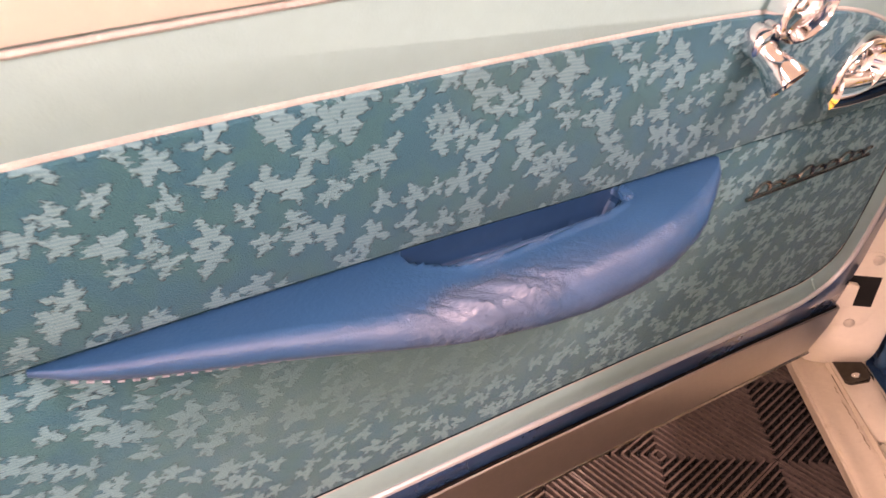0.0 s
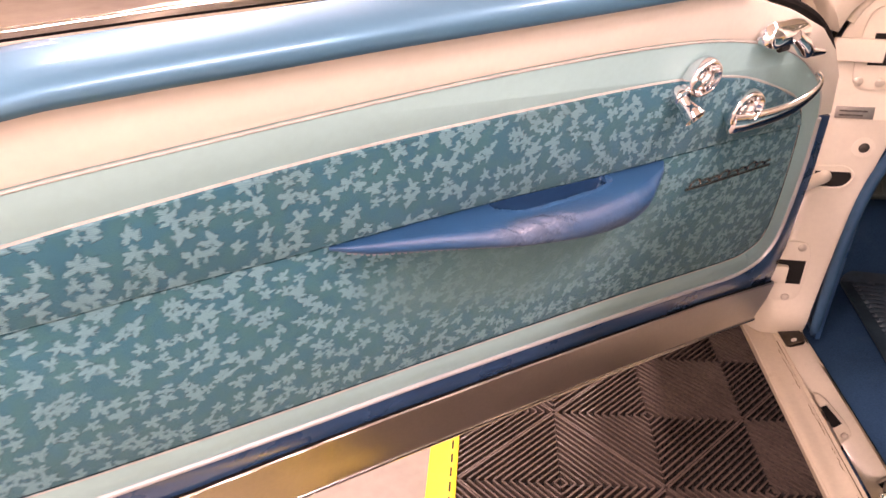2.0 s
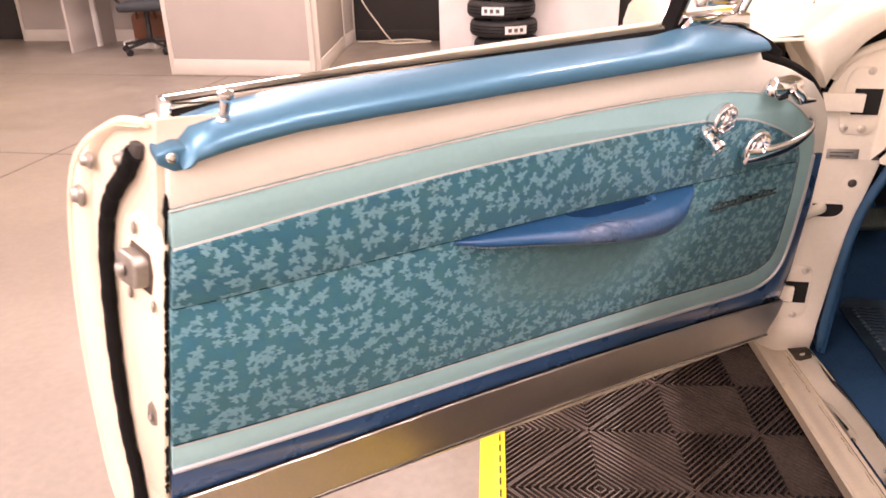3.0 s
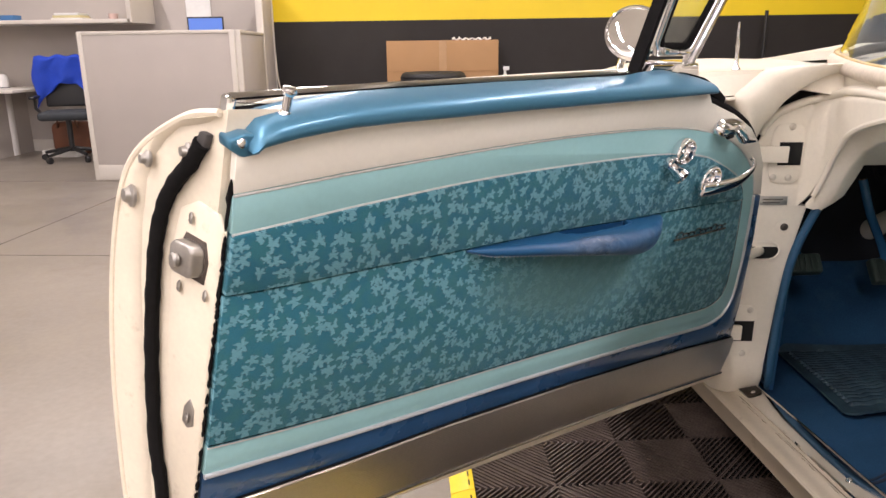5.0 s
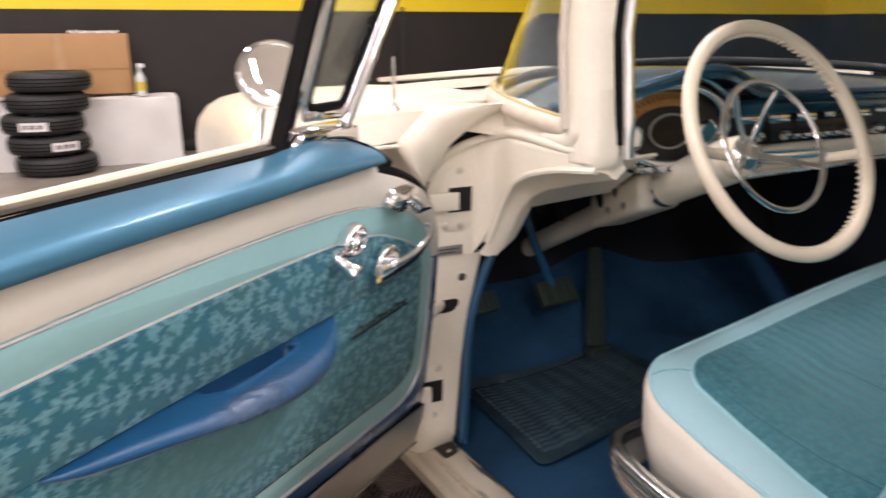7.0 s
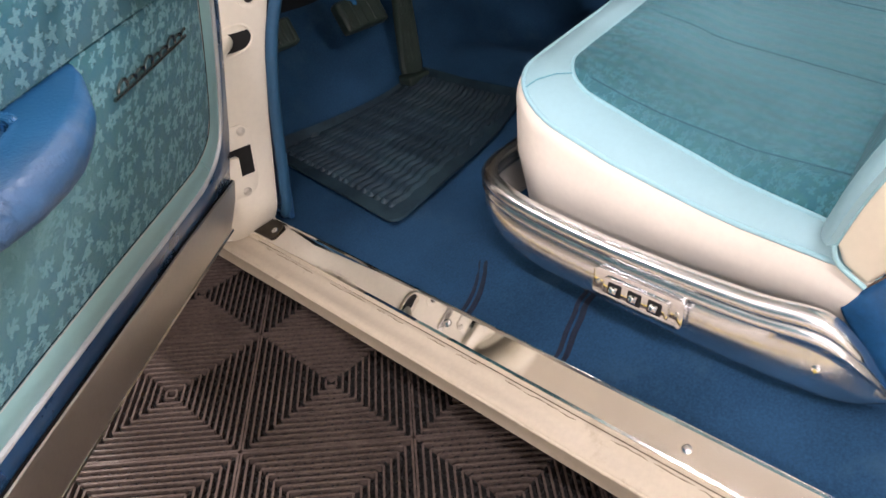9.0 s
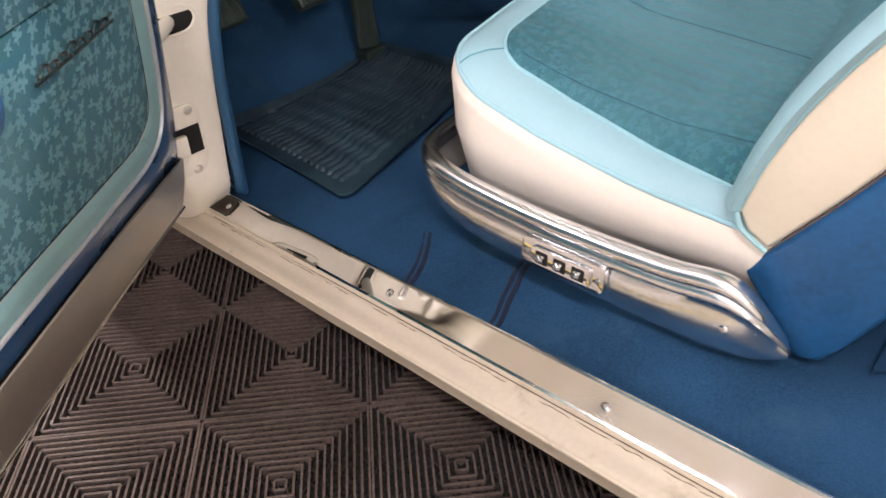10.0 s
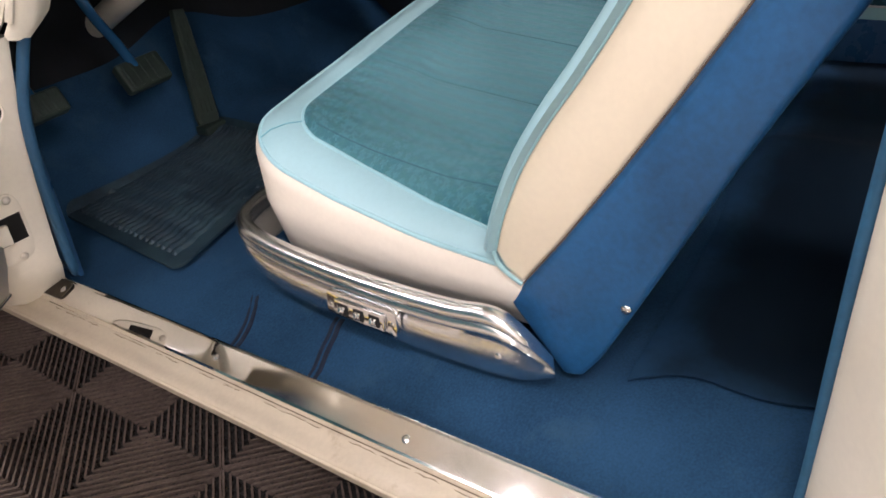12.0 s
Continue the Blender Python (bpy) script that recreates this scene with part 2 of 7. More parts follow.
def tread_steel():
    """Polished steel, scuffed dull towards the back where feet cross it."""
    k = Mat("sill_plate_steel", (0.86, 0.84, 0.81), 0.1, 1.0)
    k.vary((0.84, 0.82, 0.79), 0.05, 12, 300, (0.50, 0.40, 0.31), 0.68)
    side = k.node("ShaderNodeSeparateXYZ", Vector=k.coord())
    back = k.node("ShaderNodeMapRange", {"interpolation_type": "SMOOTHSTEP"}, Value=side.outputs[1], From_Min=-0.75, From_Max=-0.25, To_Min=1.0, To_Max=0.0).outputs[0]
    scuff = k.math("MULTIPLY", k.noise(26, 6, 0.65), k.math("ADD", k.math("MULTIPLY", back, 0.30), 0.02))
    k.put("Roughness", k.math("ADD", scuff, 0.012))
    return k.bump(k.noise(160, 3), 0.012, 0.001).m


TREAD = tread_steel()
PEWTER = plain("dull_zinc", (0.42, 0.40, 0.37), 0.42, 0.9, amount=0.15, scale=40)


def cord():
    """Silver piping, twisted like a cord, tarnished here and there."""
    k = Mat("silver_cord", (0.50, 0.50, 0.48), 0.34, 0.15)
    k.vary((0.50, 0.50, 0.48), 0.15, 60, 120, (0.34, 0.32, 0.29), 0.72)
    twist = k.node("ShaderNodeTexWave", {"bands_direction": "DIAGONAL"}, Vector=k.coord(), Scale=190).outputs["Fac"]
    return k.bump(twist, 0.25, 0.001).m


PIPING = cord()
BLACK_RUBBER = plain("black_rubber", (0.006, 0.0055, 0.0055), 0.85, amount=0.3, scale=30, spec=0.12)
TYRE_RUBBER = plain("tyre_rubber", (0.016, 0.016, 0.017), 0.6, amount=0.2, scale=10)
# near-black that stands in for the shade inside holes and gaps
HOLE_SHADE = plain("cavity_shade", (0.004, 0.004, 0.004), 0.9)
CARPET = plain("blue_carpet", (0.018, 0.060, 0.126), 0.95, amount=0.48, scale=4, fine=300, dirt=(0.036, 0.088, 0.150), dirt_at=0.56, grain=1.0, grain_scale=700, spec=0.1)


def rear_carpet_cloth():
    """Rear carpet, blue at its rim, with the cabin's shade painted in near-black."""
    k = Mat("rear_carpet_shaded", (0.006, 0.018, 0.036), 0.95, spec=0.1)
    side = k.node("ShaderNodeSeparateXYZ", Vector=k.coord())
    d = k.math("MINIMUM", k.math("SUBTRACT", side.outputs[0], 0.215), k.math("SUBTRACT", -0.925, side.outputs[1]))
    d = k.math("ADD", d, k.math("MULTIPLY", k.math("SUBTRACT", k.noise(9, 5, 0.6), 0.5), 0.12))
    # worn here masks the painted shade, its edge roughened by noise
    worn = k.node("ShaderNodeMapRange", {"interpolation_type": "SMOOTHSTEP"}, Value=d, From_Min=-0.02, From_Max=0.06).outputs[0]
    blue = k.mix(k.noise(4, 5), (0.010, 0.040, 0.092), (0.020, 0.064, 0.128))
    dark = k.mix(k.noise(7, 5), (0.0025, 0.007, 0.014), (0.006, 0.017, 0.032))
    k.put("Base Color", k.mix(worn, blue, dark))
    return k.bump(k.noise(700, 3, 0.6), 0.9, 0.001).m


REAR_CARPET = rear_carpet_cloth()
MAT_RUBBER = plain("rubber_mat", (0.012, 0.028, 0.043), 0.5, amount=0.5, scale=7, dirt=(0.034, 0.072, 0.092), dirt_at=0.46)
TILE_BROWN = plain("floor_tile_plastic", (0.086, 0.066, 0.057), 0.25, amount=0.4, scale=9, dirt=(0.112, 0.090, 0.077), dirt_at=0.6)
TILE_SHADE = plain("floor_tile_gap_shade", (0.007, 0.006, 0.0055), 0.9)
YELLOW = plain("yellow_edging", (0.80, 0.60, 0.02), 0.4, amount=0.08)
IVORY_PLASTIC = plain("ivory_plastic", (0.72, 0.64, 0.50), 0.22, coat=0.4, amount=0.04)
DASH_TEAL = plain("dash_teal", (0.006, 0.046, 0.080), 0.17, 0.0, 0.8, amount=0.1)
PEDAL = plain("pedal_rubber", (0.018, 0.032, 0.026), 0.5, amount=0.3, scale=30)
PEDAL_ARM = plain("pedal_arm_blue", (0.02, 0.10, 0.22), 0.25, coat=0.4, amount=0.1)

from mathutils.bvhtree import BVHTree


# ---------------------------------------------------------------- mesh helpers
def thing(name, label, category, group="", m=None, kind=""):
    ob = new(name)
    ob.empty_display_size = 0.05
    if m is not None:
        ob.matrix_world = m
    return tagged(ob, label, category, group, kind)


def to_mesh(name, bm, mat, sharp=38):
    bmesh.ops.recalc_face_normals(bm, faces=bm.faces)
    me = bpy.data.meshes.new(name)
    bm.to_mesh(me)
    bm.free()
    me.polygons.foreach_set("use_smooth", [True] * len(me.polygons))
    me.set_sharp_from_angle(angle=radians(sharp))
    for one in mat if isinstance(mat, (list, tuple)) else [mat]:
        me.materials.append(one)
    return me


def part(name, bm, mat, parent=None, label="", m=None, sharp=38):
    ob = new(name, to_mesh(name, bm, mat, sharp))
    if parent is not None:
        ob.parent = parent
    if m is not None:
        ob.matrix_basis = m
    return tagged(ob, label)


def single(name, bm, mat, label, category, group="", m=None, kind="", sharp=38):
    ob = part(name, bm, mat, None, "", m, sharp)
    return tagged(ob, label, category, group, kind)


def bevelled(bm, width, segs=2, limit=30):
    bmesh.ops.recalc_face_normals(bm, faces=bm.faces)
    bm.normal_update()
    edges = [e for e in bm.edges if len(e.link_faces) == 2 and e.calc_face_angle(0) > radians(limit)]
    if width > 0 and edges:
        bmesh.ops.bevel(bm, geom=edges, offset=width, segments=segs, affect="EDGES", profile=0.5, clamp_overlap=True)
    return bm


def box(x0, x1, y0, y1, z0, z1, r=0.0, segs=2):
    bm = bmesh.new()
    bmesh.ops.create_cube(bm, size=1)
    for v in bm.verts:
        v.co = Vector(((x0 + x1) / 2 + v.co.x * (x1 - x0), (y0 + y1) / 2 + v.co.y * (y1 - y0), (z0 + z1) / 2 + v.co.z * (z1 - z0)))
    return bevelled(bm, r, segs)


def prism(outline, at, r=0.0, segs=2):
    """An outline of (a, b) carried between two places; at(a, b, end) gives the point, end being 0 or 1."""
    bm = bmesh.new()
    rings = [[bm.verts.new(at(a, b, e)) for a, b in outline] for e in (0, 1)]
    n = len(outline)
    for i in range(n):
        bm.faces.new((rings[0][i], rings[0][(i + 1) % n], rings[1][(i + 1) % n], rings[1][i]))
    bm.faces.new(rings[0])
    bm.faces.new(list(reversed(rings[1])))
    return bevelled(bm, r, segs)


def loft(rings, cap=True, closed=False, round_ring=True):
    """Rings of equal length joined one to the next."""
    bm = bmesh.new()
    vs = [[bm.verts.new(p) for p in ring] for ring in rings]
    n = len(rings[0])
    pairs = list(zip(vs, vs[1:])) + ([(vs[-1], vs[0])] if closed else [])
    for a, b in pairs:
        for i in range(n if round_ring else n - 1):
            bm.faces.new((a[i], a[(i + 1) % n], b[(i + 1) % n], b[i]))
    if cap and not closed and round_ring:
        bm.faces.new(vs[0])
        bm.faces.new(list(reversed(vs[-1])))
    return bm


def smooth_line(pts, per=6, closed=False):
    """A Catmull-Rom line through the points."""
    pts = [Vector(p) for p in pts]
    n = len(pts)
    out = []
    for i in range(n if closed else n - 1):
        p0, p1 = pts[(i - 1) % n if closed else max(i - 1, 0)], pts[i]
        p2, p3 = pts[(i + 1) % n], pts[(i + 2) % n if closed else min(i + 2, n - 1)]
        for s in range(per):
            t = s / per
            out.append(0.5 * ((2 * p1) + (p2 - p0) * t + (2 * p0 - 5 * p1 + 4 * p2 - p3) * t * t + (3 * p1 - p0 - 3 * p2 + p3) * t ** 3))
    if not closed:
        out.append(pts[-1])
    return out


def tube(pts, radius, segs=10, closed=False, flat=1.0, up=None):
    """A round bar along a line; radius may be a list or one number; flat squashes it along up."""
    pts = [Vector(p) for p in pts]
    n = len(pts)
    rad = radius if isinstance(radius, (list, tuple)) else [radius] * n
    rings, side = [], None
    for i, p in enumerate(pts):
        a, b = (pts[(i - 1) % n], pts[(i + 1) % n]) if closed else (pts[max(i - 1, 0)], pts[min(i + 1, n - 1)])
        d = (b - a).normalized()
        ref = Vector(up) if up else (side if side else (Vector((0, 0, 1)) if abs(d.z) < 0.9 else Vector((1, 0, 0))))
        s = (ref - d * ref.dot(d)).normalized()
        side = s
        q = d.cross(s)
        rings.append([p + rad[i] * (flat * math.cos(w) * s + math.sin(w) * q) for w in [2 * math.pi * j / segs for j in range(segs)]])
    return loft(rings, True, closed)


def lathe(profile, segs=24, m=None):
    """A profile of (radius, height) turned about z."""
    bm = bmesh.new()
    rings = []
    for r, z in profile:
        if r < 1e-6:
            rings.append([bm.verts.new((0, 0, z))])
        else:
            rings.append([bm.verts.new((r * math.cos(2 * math.pi * j / segs), r * math.sin(2 * math.pi * j / segs), z)) for j in range(segs)])
    for a, b in zip(rings, rings[1:]):
        for j in range(segs):
            k = (j + 1) % segs
            if len(a) == 1:
                bm.faces.new((a[0], b[j], b[k]))
            elif len(b) == 1:
                bm.faces.new((a[j], b[0], a[k]))
            else:
                bm.faces.new((a[j], a[k], b[k], b[j]))
    for ring in (rings[0], rings[-1]):
        if len(ring) > 1:
            bm.faces.new(ring)
    if m is not None:
        bm.transform(m)
    return bm


def join(*bms):
    """Several bmeshes as one."""
    out = bms[0]
    for one in bms[1:]:
        tmp = bpy.data.meshes.new("tmp")
        one.to_mesh(tmp)
        one.free()
        out.from_mesh(tmp)
        bpy.data.meshes.remove(tmp)
    return out


def sheet(nu, nv, f):
    """A grid surface; f(s, t) with s and t from 0 to 1."""
    bm = bmesh.new()
    g = [[bm.verts.new(f(i / nu, j / nv)) for j in range(nv + 1)] for i in range(nu + 1)]
    for i in range(nu):
        for j in range(nv):
            bm.faces.new((g[i][j], g[i + 1][j], g[i + 1][j + 1], g[i][j + 1]))
    return bm


def solid(bm, depth):
    """Gives a sheet thickness, against its normals."""
    bmesh.ops.recalc_face_normals(bm, faces=bm.faces)
    bmesh.ops.solidify(bm, geom=bm.faces[:], thickness=depth)
    return bm


def lerp_table(x, table):
    if x <= table[0][0]:
        return table[0][1]
    for (a, fa), (b, fb) in zip(table, table[1:]):
        if x <= b:
            return fa + (fb - fa) * (x - a) / (b - a)
    return table[-1][1]


def screw(parent, at, towards, r=0.007, mat=None, name="screw"):
    """A cross-head screw: its dome points along towards."""
    turn = Vector(towards).to_track_quat("Z", "Y").to_matrix().to_4x4()
    bm = lathe([(r, 0), (r, r * 0.15), (r * 0.75, r * 0.38), (0, r * 0.45)], 14)
    for a in (0, 90):
        bm = join(bm, box(-r * 0.55, r * 0.55, -r * 0.1, r * 0.1, r * 0.4, r * 0.48))
        bm.transform(Matrix.Rotation(radians(90), 4, "Z"))
    return part(name, bm, mat or PEWTER, parent, m=Matrix.Translation(at) @ turn)


# ---------------------------------------------------------------- frames of the door and the car
DOOR_U = Vector((-0.71422, -0.69191, 0.10562)).normalized()
DOOR_V = Vector((0.22432, -0.08334, 0.97094)).normalized()
DOOR_N = DOOR_V.cross(DOOR_U).normalized()
DOOR_O = Vector((-0.08433, 0.06836, 0.37450))
DOOR_M = Matrix(((-DOOR_U.x, DOOR_V.x, DOOR_N.x, DOOR_O.x), (-DOOR_U.y, DOOR_V.y, DOOR_N.y, DOOR_O.y), (-DOOR_U.z, DOOR_V.z, DOOR_N.z, DOOR_O.z), (0, 0, 0, 1)))
CAR_M = pose(0, 0, 0.318, math.degrees(math.atan(-0.080)), 0, 0)
# the cabin floor, seat and sill sit a little turned against the cowl
CABIN_M = pose(0.0109, -0.001, 0.0028, -1.29, -1.10, 3.09) @ CAR_M
CABIN_PARTS = {"sill", "sill_groove", "sealer_crack", "sill_hem", "tread_plate", "plate_end", "carpet", "rear_carpet", "carpet_seam", "seat_riser", "rear_seat", "lock_pillar", "rear_windlace", "striker", "quarter_trim", "quarter_outer", "quarter_shelf"}


def D(u, v, h=0.0):
    """A point of the door: u back from its front edge, v up, h out of its inner face."""
    return Vector((-u, v, h))


# ---------------------------------------------------------------- the hall
def hall():
    k = Mat("hall_concrete", (0.37, 0.335, 0.275), 0.42)
    k.vary((0.222, 0.194, 0.160), 0.18, 0.9, 40, (0.165, 0.135, 0.10), 0.58)
    k.put("Roughness", k.ramp(k.noise(1.6, 5), [(0.3, (0.28,) * 3), (0.7, (0.5,) * 3)]))
    k.bump(k.noise(120, 4), 0.08, 0.001)
    concrete = k.m
    ground = single("floor", box(-9, 9, -7, 7.05, -0.30, -0.019), concrete, "polished tan concrete floor of the hall", "floor", kind="structure")
    joint = plain("joint_dark", (0.10, 0.085, 0.07), 0.8)
    for n, (x0, x1, y0, y1) in enumerate([(-9, 3, 4.84, 4.852), (-9, -0.75, 2.4, 2.408), (-3.6, -3.592, -7, 7)]):
        part("floor_joint", box(x0, x1, y0, y1, -0.0192, -0.0175), joint, ground, "sawn joint in the concrete")
    black = plain("black_wall_paint", (0.015, 0.012, 0.0105), 0.65, amount=0.15, scale=2)
    yellow = plain("yellow_wall_paint", (0.82, 0.60, 0.015), 0.45, amount=0.05, scale=2)
    white = plain("white_wall_paint", (0.74, 0.72, 0.68), 0.7, amount=0.05, scale=1)
    wall = single("wall_north", box(-9, 9, 7.05, 7.25, -0.02, 4.2), white, "hall wall painted black below a yellow band", "wall", kind="structure")
    part("black_band", box(-9, 9, 7.044, 7.05, -0.018, 1.41), black, wall, "matt black painted lower wall")
    part("yellow_band", box(-9, 9, 7.044, 7.05, 1.41, 2.6), yellow, wall, "bright yellow painted band")
    part("baseboard", box(-9, 9, 7.03, 7.044, -0.018, 0.10, 0.004), black, wall)
    for name, b in (("wall_west", (-9.2, -9, -7, 7.25)), ("wall_east", (9, 9.2, -7, 7.25)), ("wall_south", (-9, 9, -7.2, -7))):
        w = single(name, box(b[0], b[1], b[2], b[3], -0.02, 4.2), white, "plain white painted hall wall", "wall", kind="structure")
        if name == "wall_east":
            part("black_band", box(8.994, 9, -7, 7.044, -0.018, 1.41), black, w, "matt black painted lower wall")
            part("yellow_band", box(8.994, 9, -7, 7.044, 1.41, 2.6), yellow, w, "bright yellow painted band")
    single("ceiling", box(-9.2, 9.2, -7.2, 7.25, 4.2, 4.4), white, "white hall ceiling", "ceiling", kind="structure")
    glow = Mat("lamp_glow", (1, 1, 1), 0.5)
    glow.put("Emission Color", (1, 0.94, 0.86, 1)).put("Emission Strength", 6)
    for lx, ly in LAMP_AT:
        lamp = thing("ceiling_lamp", "long white ceiling light fitting", "lamp", "ceiling lights", pose(lx, ly, 3.87))
        part("housing", box(-0.11, 0.11, -1.15, 1.15, 0.03, 0.09, 0.01), white, lamp)
        part("diffuser", box(-0.08, 0.08, -1.1, 1.1, 0.005, 0.03, 0.008), glow.m, lamp, "glowing white diffuser")
        for yy in (-0.8, 0.8):
            part("hanger", tube([(0, yy, 0.09), (0, yy, 0.33)], 0.006, 6), white, lamp)


TILE = 0.4313


def floor_tiles():
    """Open-rib plastic floor tiles; slanting ribs ring the centre and the corners of each tile."""
    turn = Matrix.Translation((0.006, 0.003, 0)) @ Matrix.Rotation(radians(6.3), 4, "Z")
    field = thing("tile_floor", "brown ribbed plastic floor tiles under the car", "floor tiles", m=turn, kind="structure")
    rib, half, pitch = 0.0043, TILE / 2, 0.01271
    bm = box(-half + 0.0008, half - 0.0008, -half + 0.0008, half - 0.0008, -0.0185, -0.0155)

    def bar(a, b):
        d = (b - a).normalized() * 0.0006
        s = Vector((-d.y, d.x, 0)).normalized() * rib / 2
        q = [a + s + d, b + s - d, b - s - d, a - s + d]
        lo = [bm.verts.new((p.x, p.y, -0.0155)) for p in q]
        hi = [bm.verts.new((p.x * 1.0, p.y, 0.0)) for p in q]
        bm.faces.new(hi)
        for i in range(4):
            bm.faces.new((lo[i], lo[(i + 1) % 4], hi[(i + 1) % 4], hi[i]))

    for k in range(1, 13):
        w = k * pitch * math.sqrt(2) - 0.004
        w = min(w, half - 0.002)
        for sx in (-1, 1):
            for sy in (-1, 1):
                bar(Vector((sx * w, 0.0, 0)), Vector((0.0, sy * w, 0)))
                cx, cy = sx * half, sy * half
                bar(Vector((cx - sx * w, cy, 0)), Vector((cx, cy - sy * w, 0)))
    for n in range(-9, 10):
        for ax in (0, 1):
            a, b = (-half + 0.002, half - 0.002)
            x = n * half / 9.6
            q = [(x - 0.0011, a), (x + 0.0011, a), (x + 0.0011, b), (x - 0.0011, b)]
            q = [(y, x2) if ax else (x2, y) for x2, y in q]
            lo = [bm.verts.new((px, py, -0.0155)) for px, py in q]
            hi = [bm.verts.new((px, py, -0.0062)) for px, py in q]
            bm.faces.new(hi)
            for i in range(4):
                bm.faces.new((lo[i], lo[(i + 1) % 4], hi[(i + 1) % 4], hi[i]))
    # low faces take near-black: the gaps' shade put into their colour
    for face in bm.faces:
        if max(v.co.z for v in face.verts) < -0.005:
            face.material_index = 1
    me = to_mesh("floor_tile", bm, [TILE_BROWN, TILE_SHADE], 20)
    for ix in range(-1, 4):
        for iy in range(-3, 7):
            ob = new("floor_tile", me)
            ob.parent = field
            ob.matrix_basis = Matrix.Translation((ix * TILE, iy * TILE, 0))
    edge_x = -1.5 * TILE
    for iy in range(-3, 7):
        y0 = (iy - 0.5) * TILE
        ramp = prism([(edge_x - 0.064, -0.0175), (edge_x - 0.001, -0.0175), (edge_x - 0.001, 0.0), (edge_x - 0.02, 0.0), (edge_x - 0.064, -0.013)],
                     lambda a, b, e: (a, y0 + 0.001 + e * (TILE - 0.002), b), 0.001)
        part("edge_strip", ramp, YELLOW, field, "bright yellow ramped edging strip")
        # raised near-black bars painted as the shade in the edging's slots
        loops = [box(edge_x - 0.016, edge_x - 0.012, y0 + 0.02 + n * 0.04, y0 + 0.045 + n * 0.04, 0.0, 0.0008) for n in range(10)]
        part("slot", join(*loops), TILE_SHADE, field, "near-black bars for the shade of the edging's slots")


hall()
floor_tiles()


# ---------------------------------------------------------------- the open door
TRIM_A = [(1.267, 0.479), (1.205, 0.489), (1.14, 0.500), (1.067, 0.511), (0.985, 0.523), (0.891, 0.536), (0.784, 0.549), (0.659, 0.561), (0.573, 0.567), (0.493, 0.569),
          (0.418, 0.564), (0.353, 0.553), (0.299, 0.535), (0.247, 0.508), (0.213, 0.480), (0.189, 0.445), (0.160, 0.377), (0.137, 0.314), (0.117, 0.247), (0.112, 0.205),
          (0.128, 0.175), (0.165, 0.160), (0.22, 0.156), (0.46, 0.156), (0.76, 0.152), (0.98, 0.145), (1.154, 0.142), (1.264, 0.142)]
TRIM_B = [(1.264, 0.438), (1.199, 0.449), (1.133, 0.461), (1.058, 0.473), (0.974, 0.486), (0.878, 0.498), (0.768, 0.509), (0.639, 0.520), (0.566, 0.525), (0.485, 0.527),
          (0.409, 0.521), (0.335, 0.503), (0.271, 0.481), (0.236, 0.446), (0.205, 0.380), (0.180, 0.317), (0.162, 0.255), (0.166, 0.222), (0.195, 0.205), (0.248, 0.199),
          (0.478, 0.198), (0.771, 0.190), (0.989, 0.182), (1.159, 0.179), (1.264, 0.181)]
SEAM = [(1.266, 0.371), (1.221, 0.373), (1.154, 0.378), (1.079, 0.385), (0.994, 0.391), (0.931, 0.396), (0.845, 0.403), (0.728, 0.411), (0.617, 0.416), (0.521, 0.423), (0.426, 0.430), (0.334, 0.435), (0.229, 0.438)]
GARN_BOT = [(1.268, 0.524), (1.242, 0.531), (1.213, 0.540), (1.15, 0.553), (1.079, 0.562), (0.999, 0.571), (0.908, 0.582), (0.803, 0.593), (0.681, 0.606), (0.468, 0.630)]
FRONT = [(0.005, 0.0), (0.022, 0.050), (0.033, 0.097), (0.050, 0.183), (0.080, 0.268), (0.108, 0.349), (0.150, 0.445), (0.188, 0.508), (0.231, 0.546), (0.287, 0.577), (0.364, 0.599), (0.449, 0.613), (0.487, 0.628)]
BLUE_LINE = [(0.033, 0.100), (0.235, 0.109), (0.602, 0.111), (0.865, 0.106), (1.063, 0.096), (1.264, 0.090)]


def panel(name, outline, h0, h1, mat, door, label="", r=0.0012):
    return part(name, prism(outline, lambda a, b, e: D(a, b, h0 + e * (h1 - h0)), r), mat, door, label)


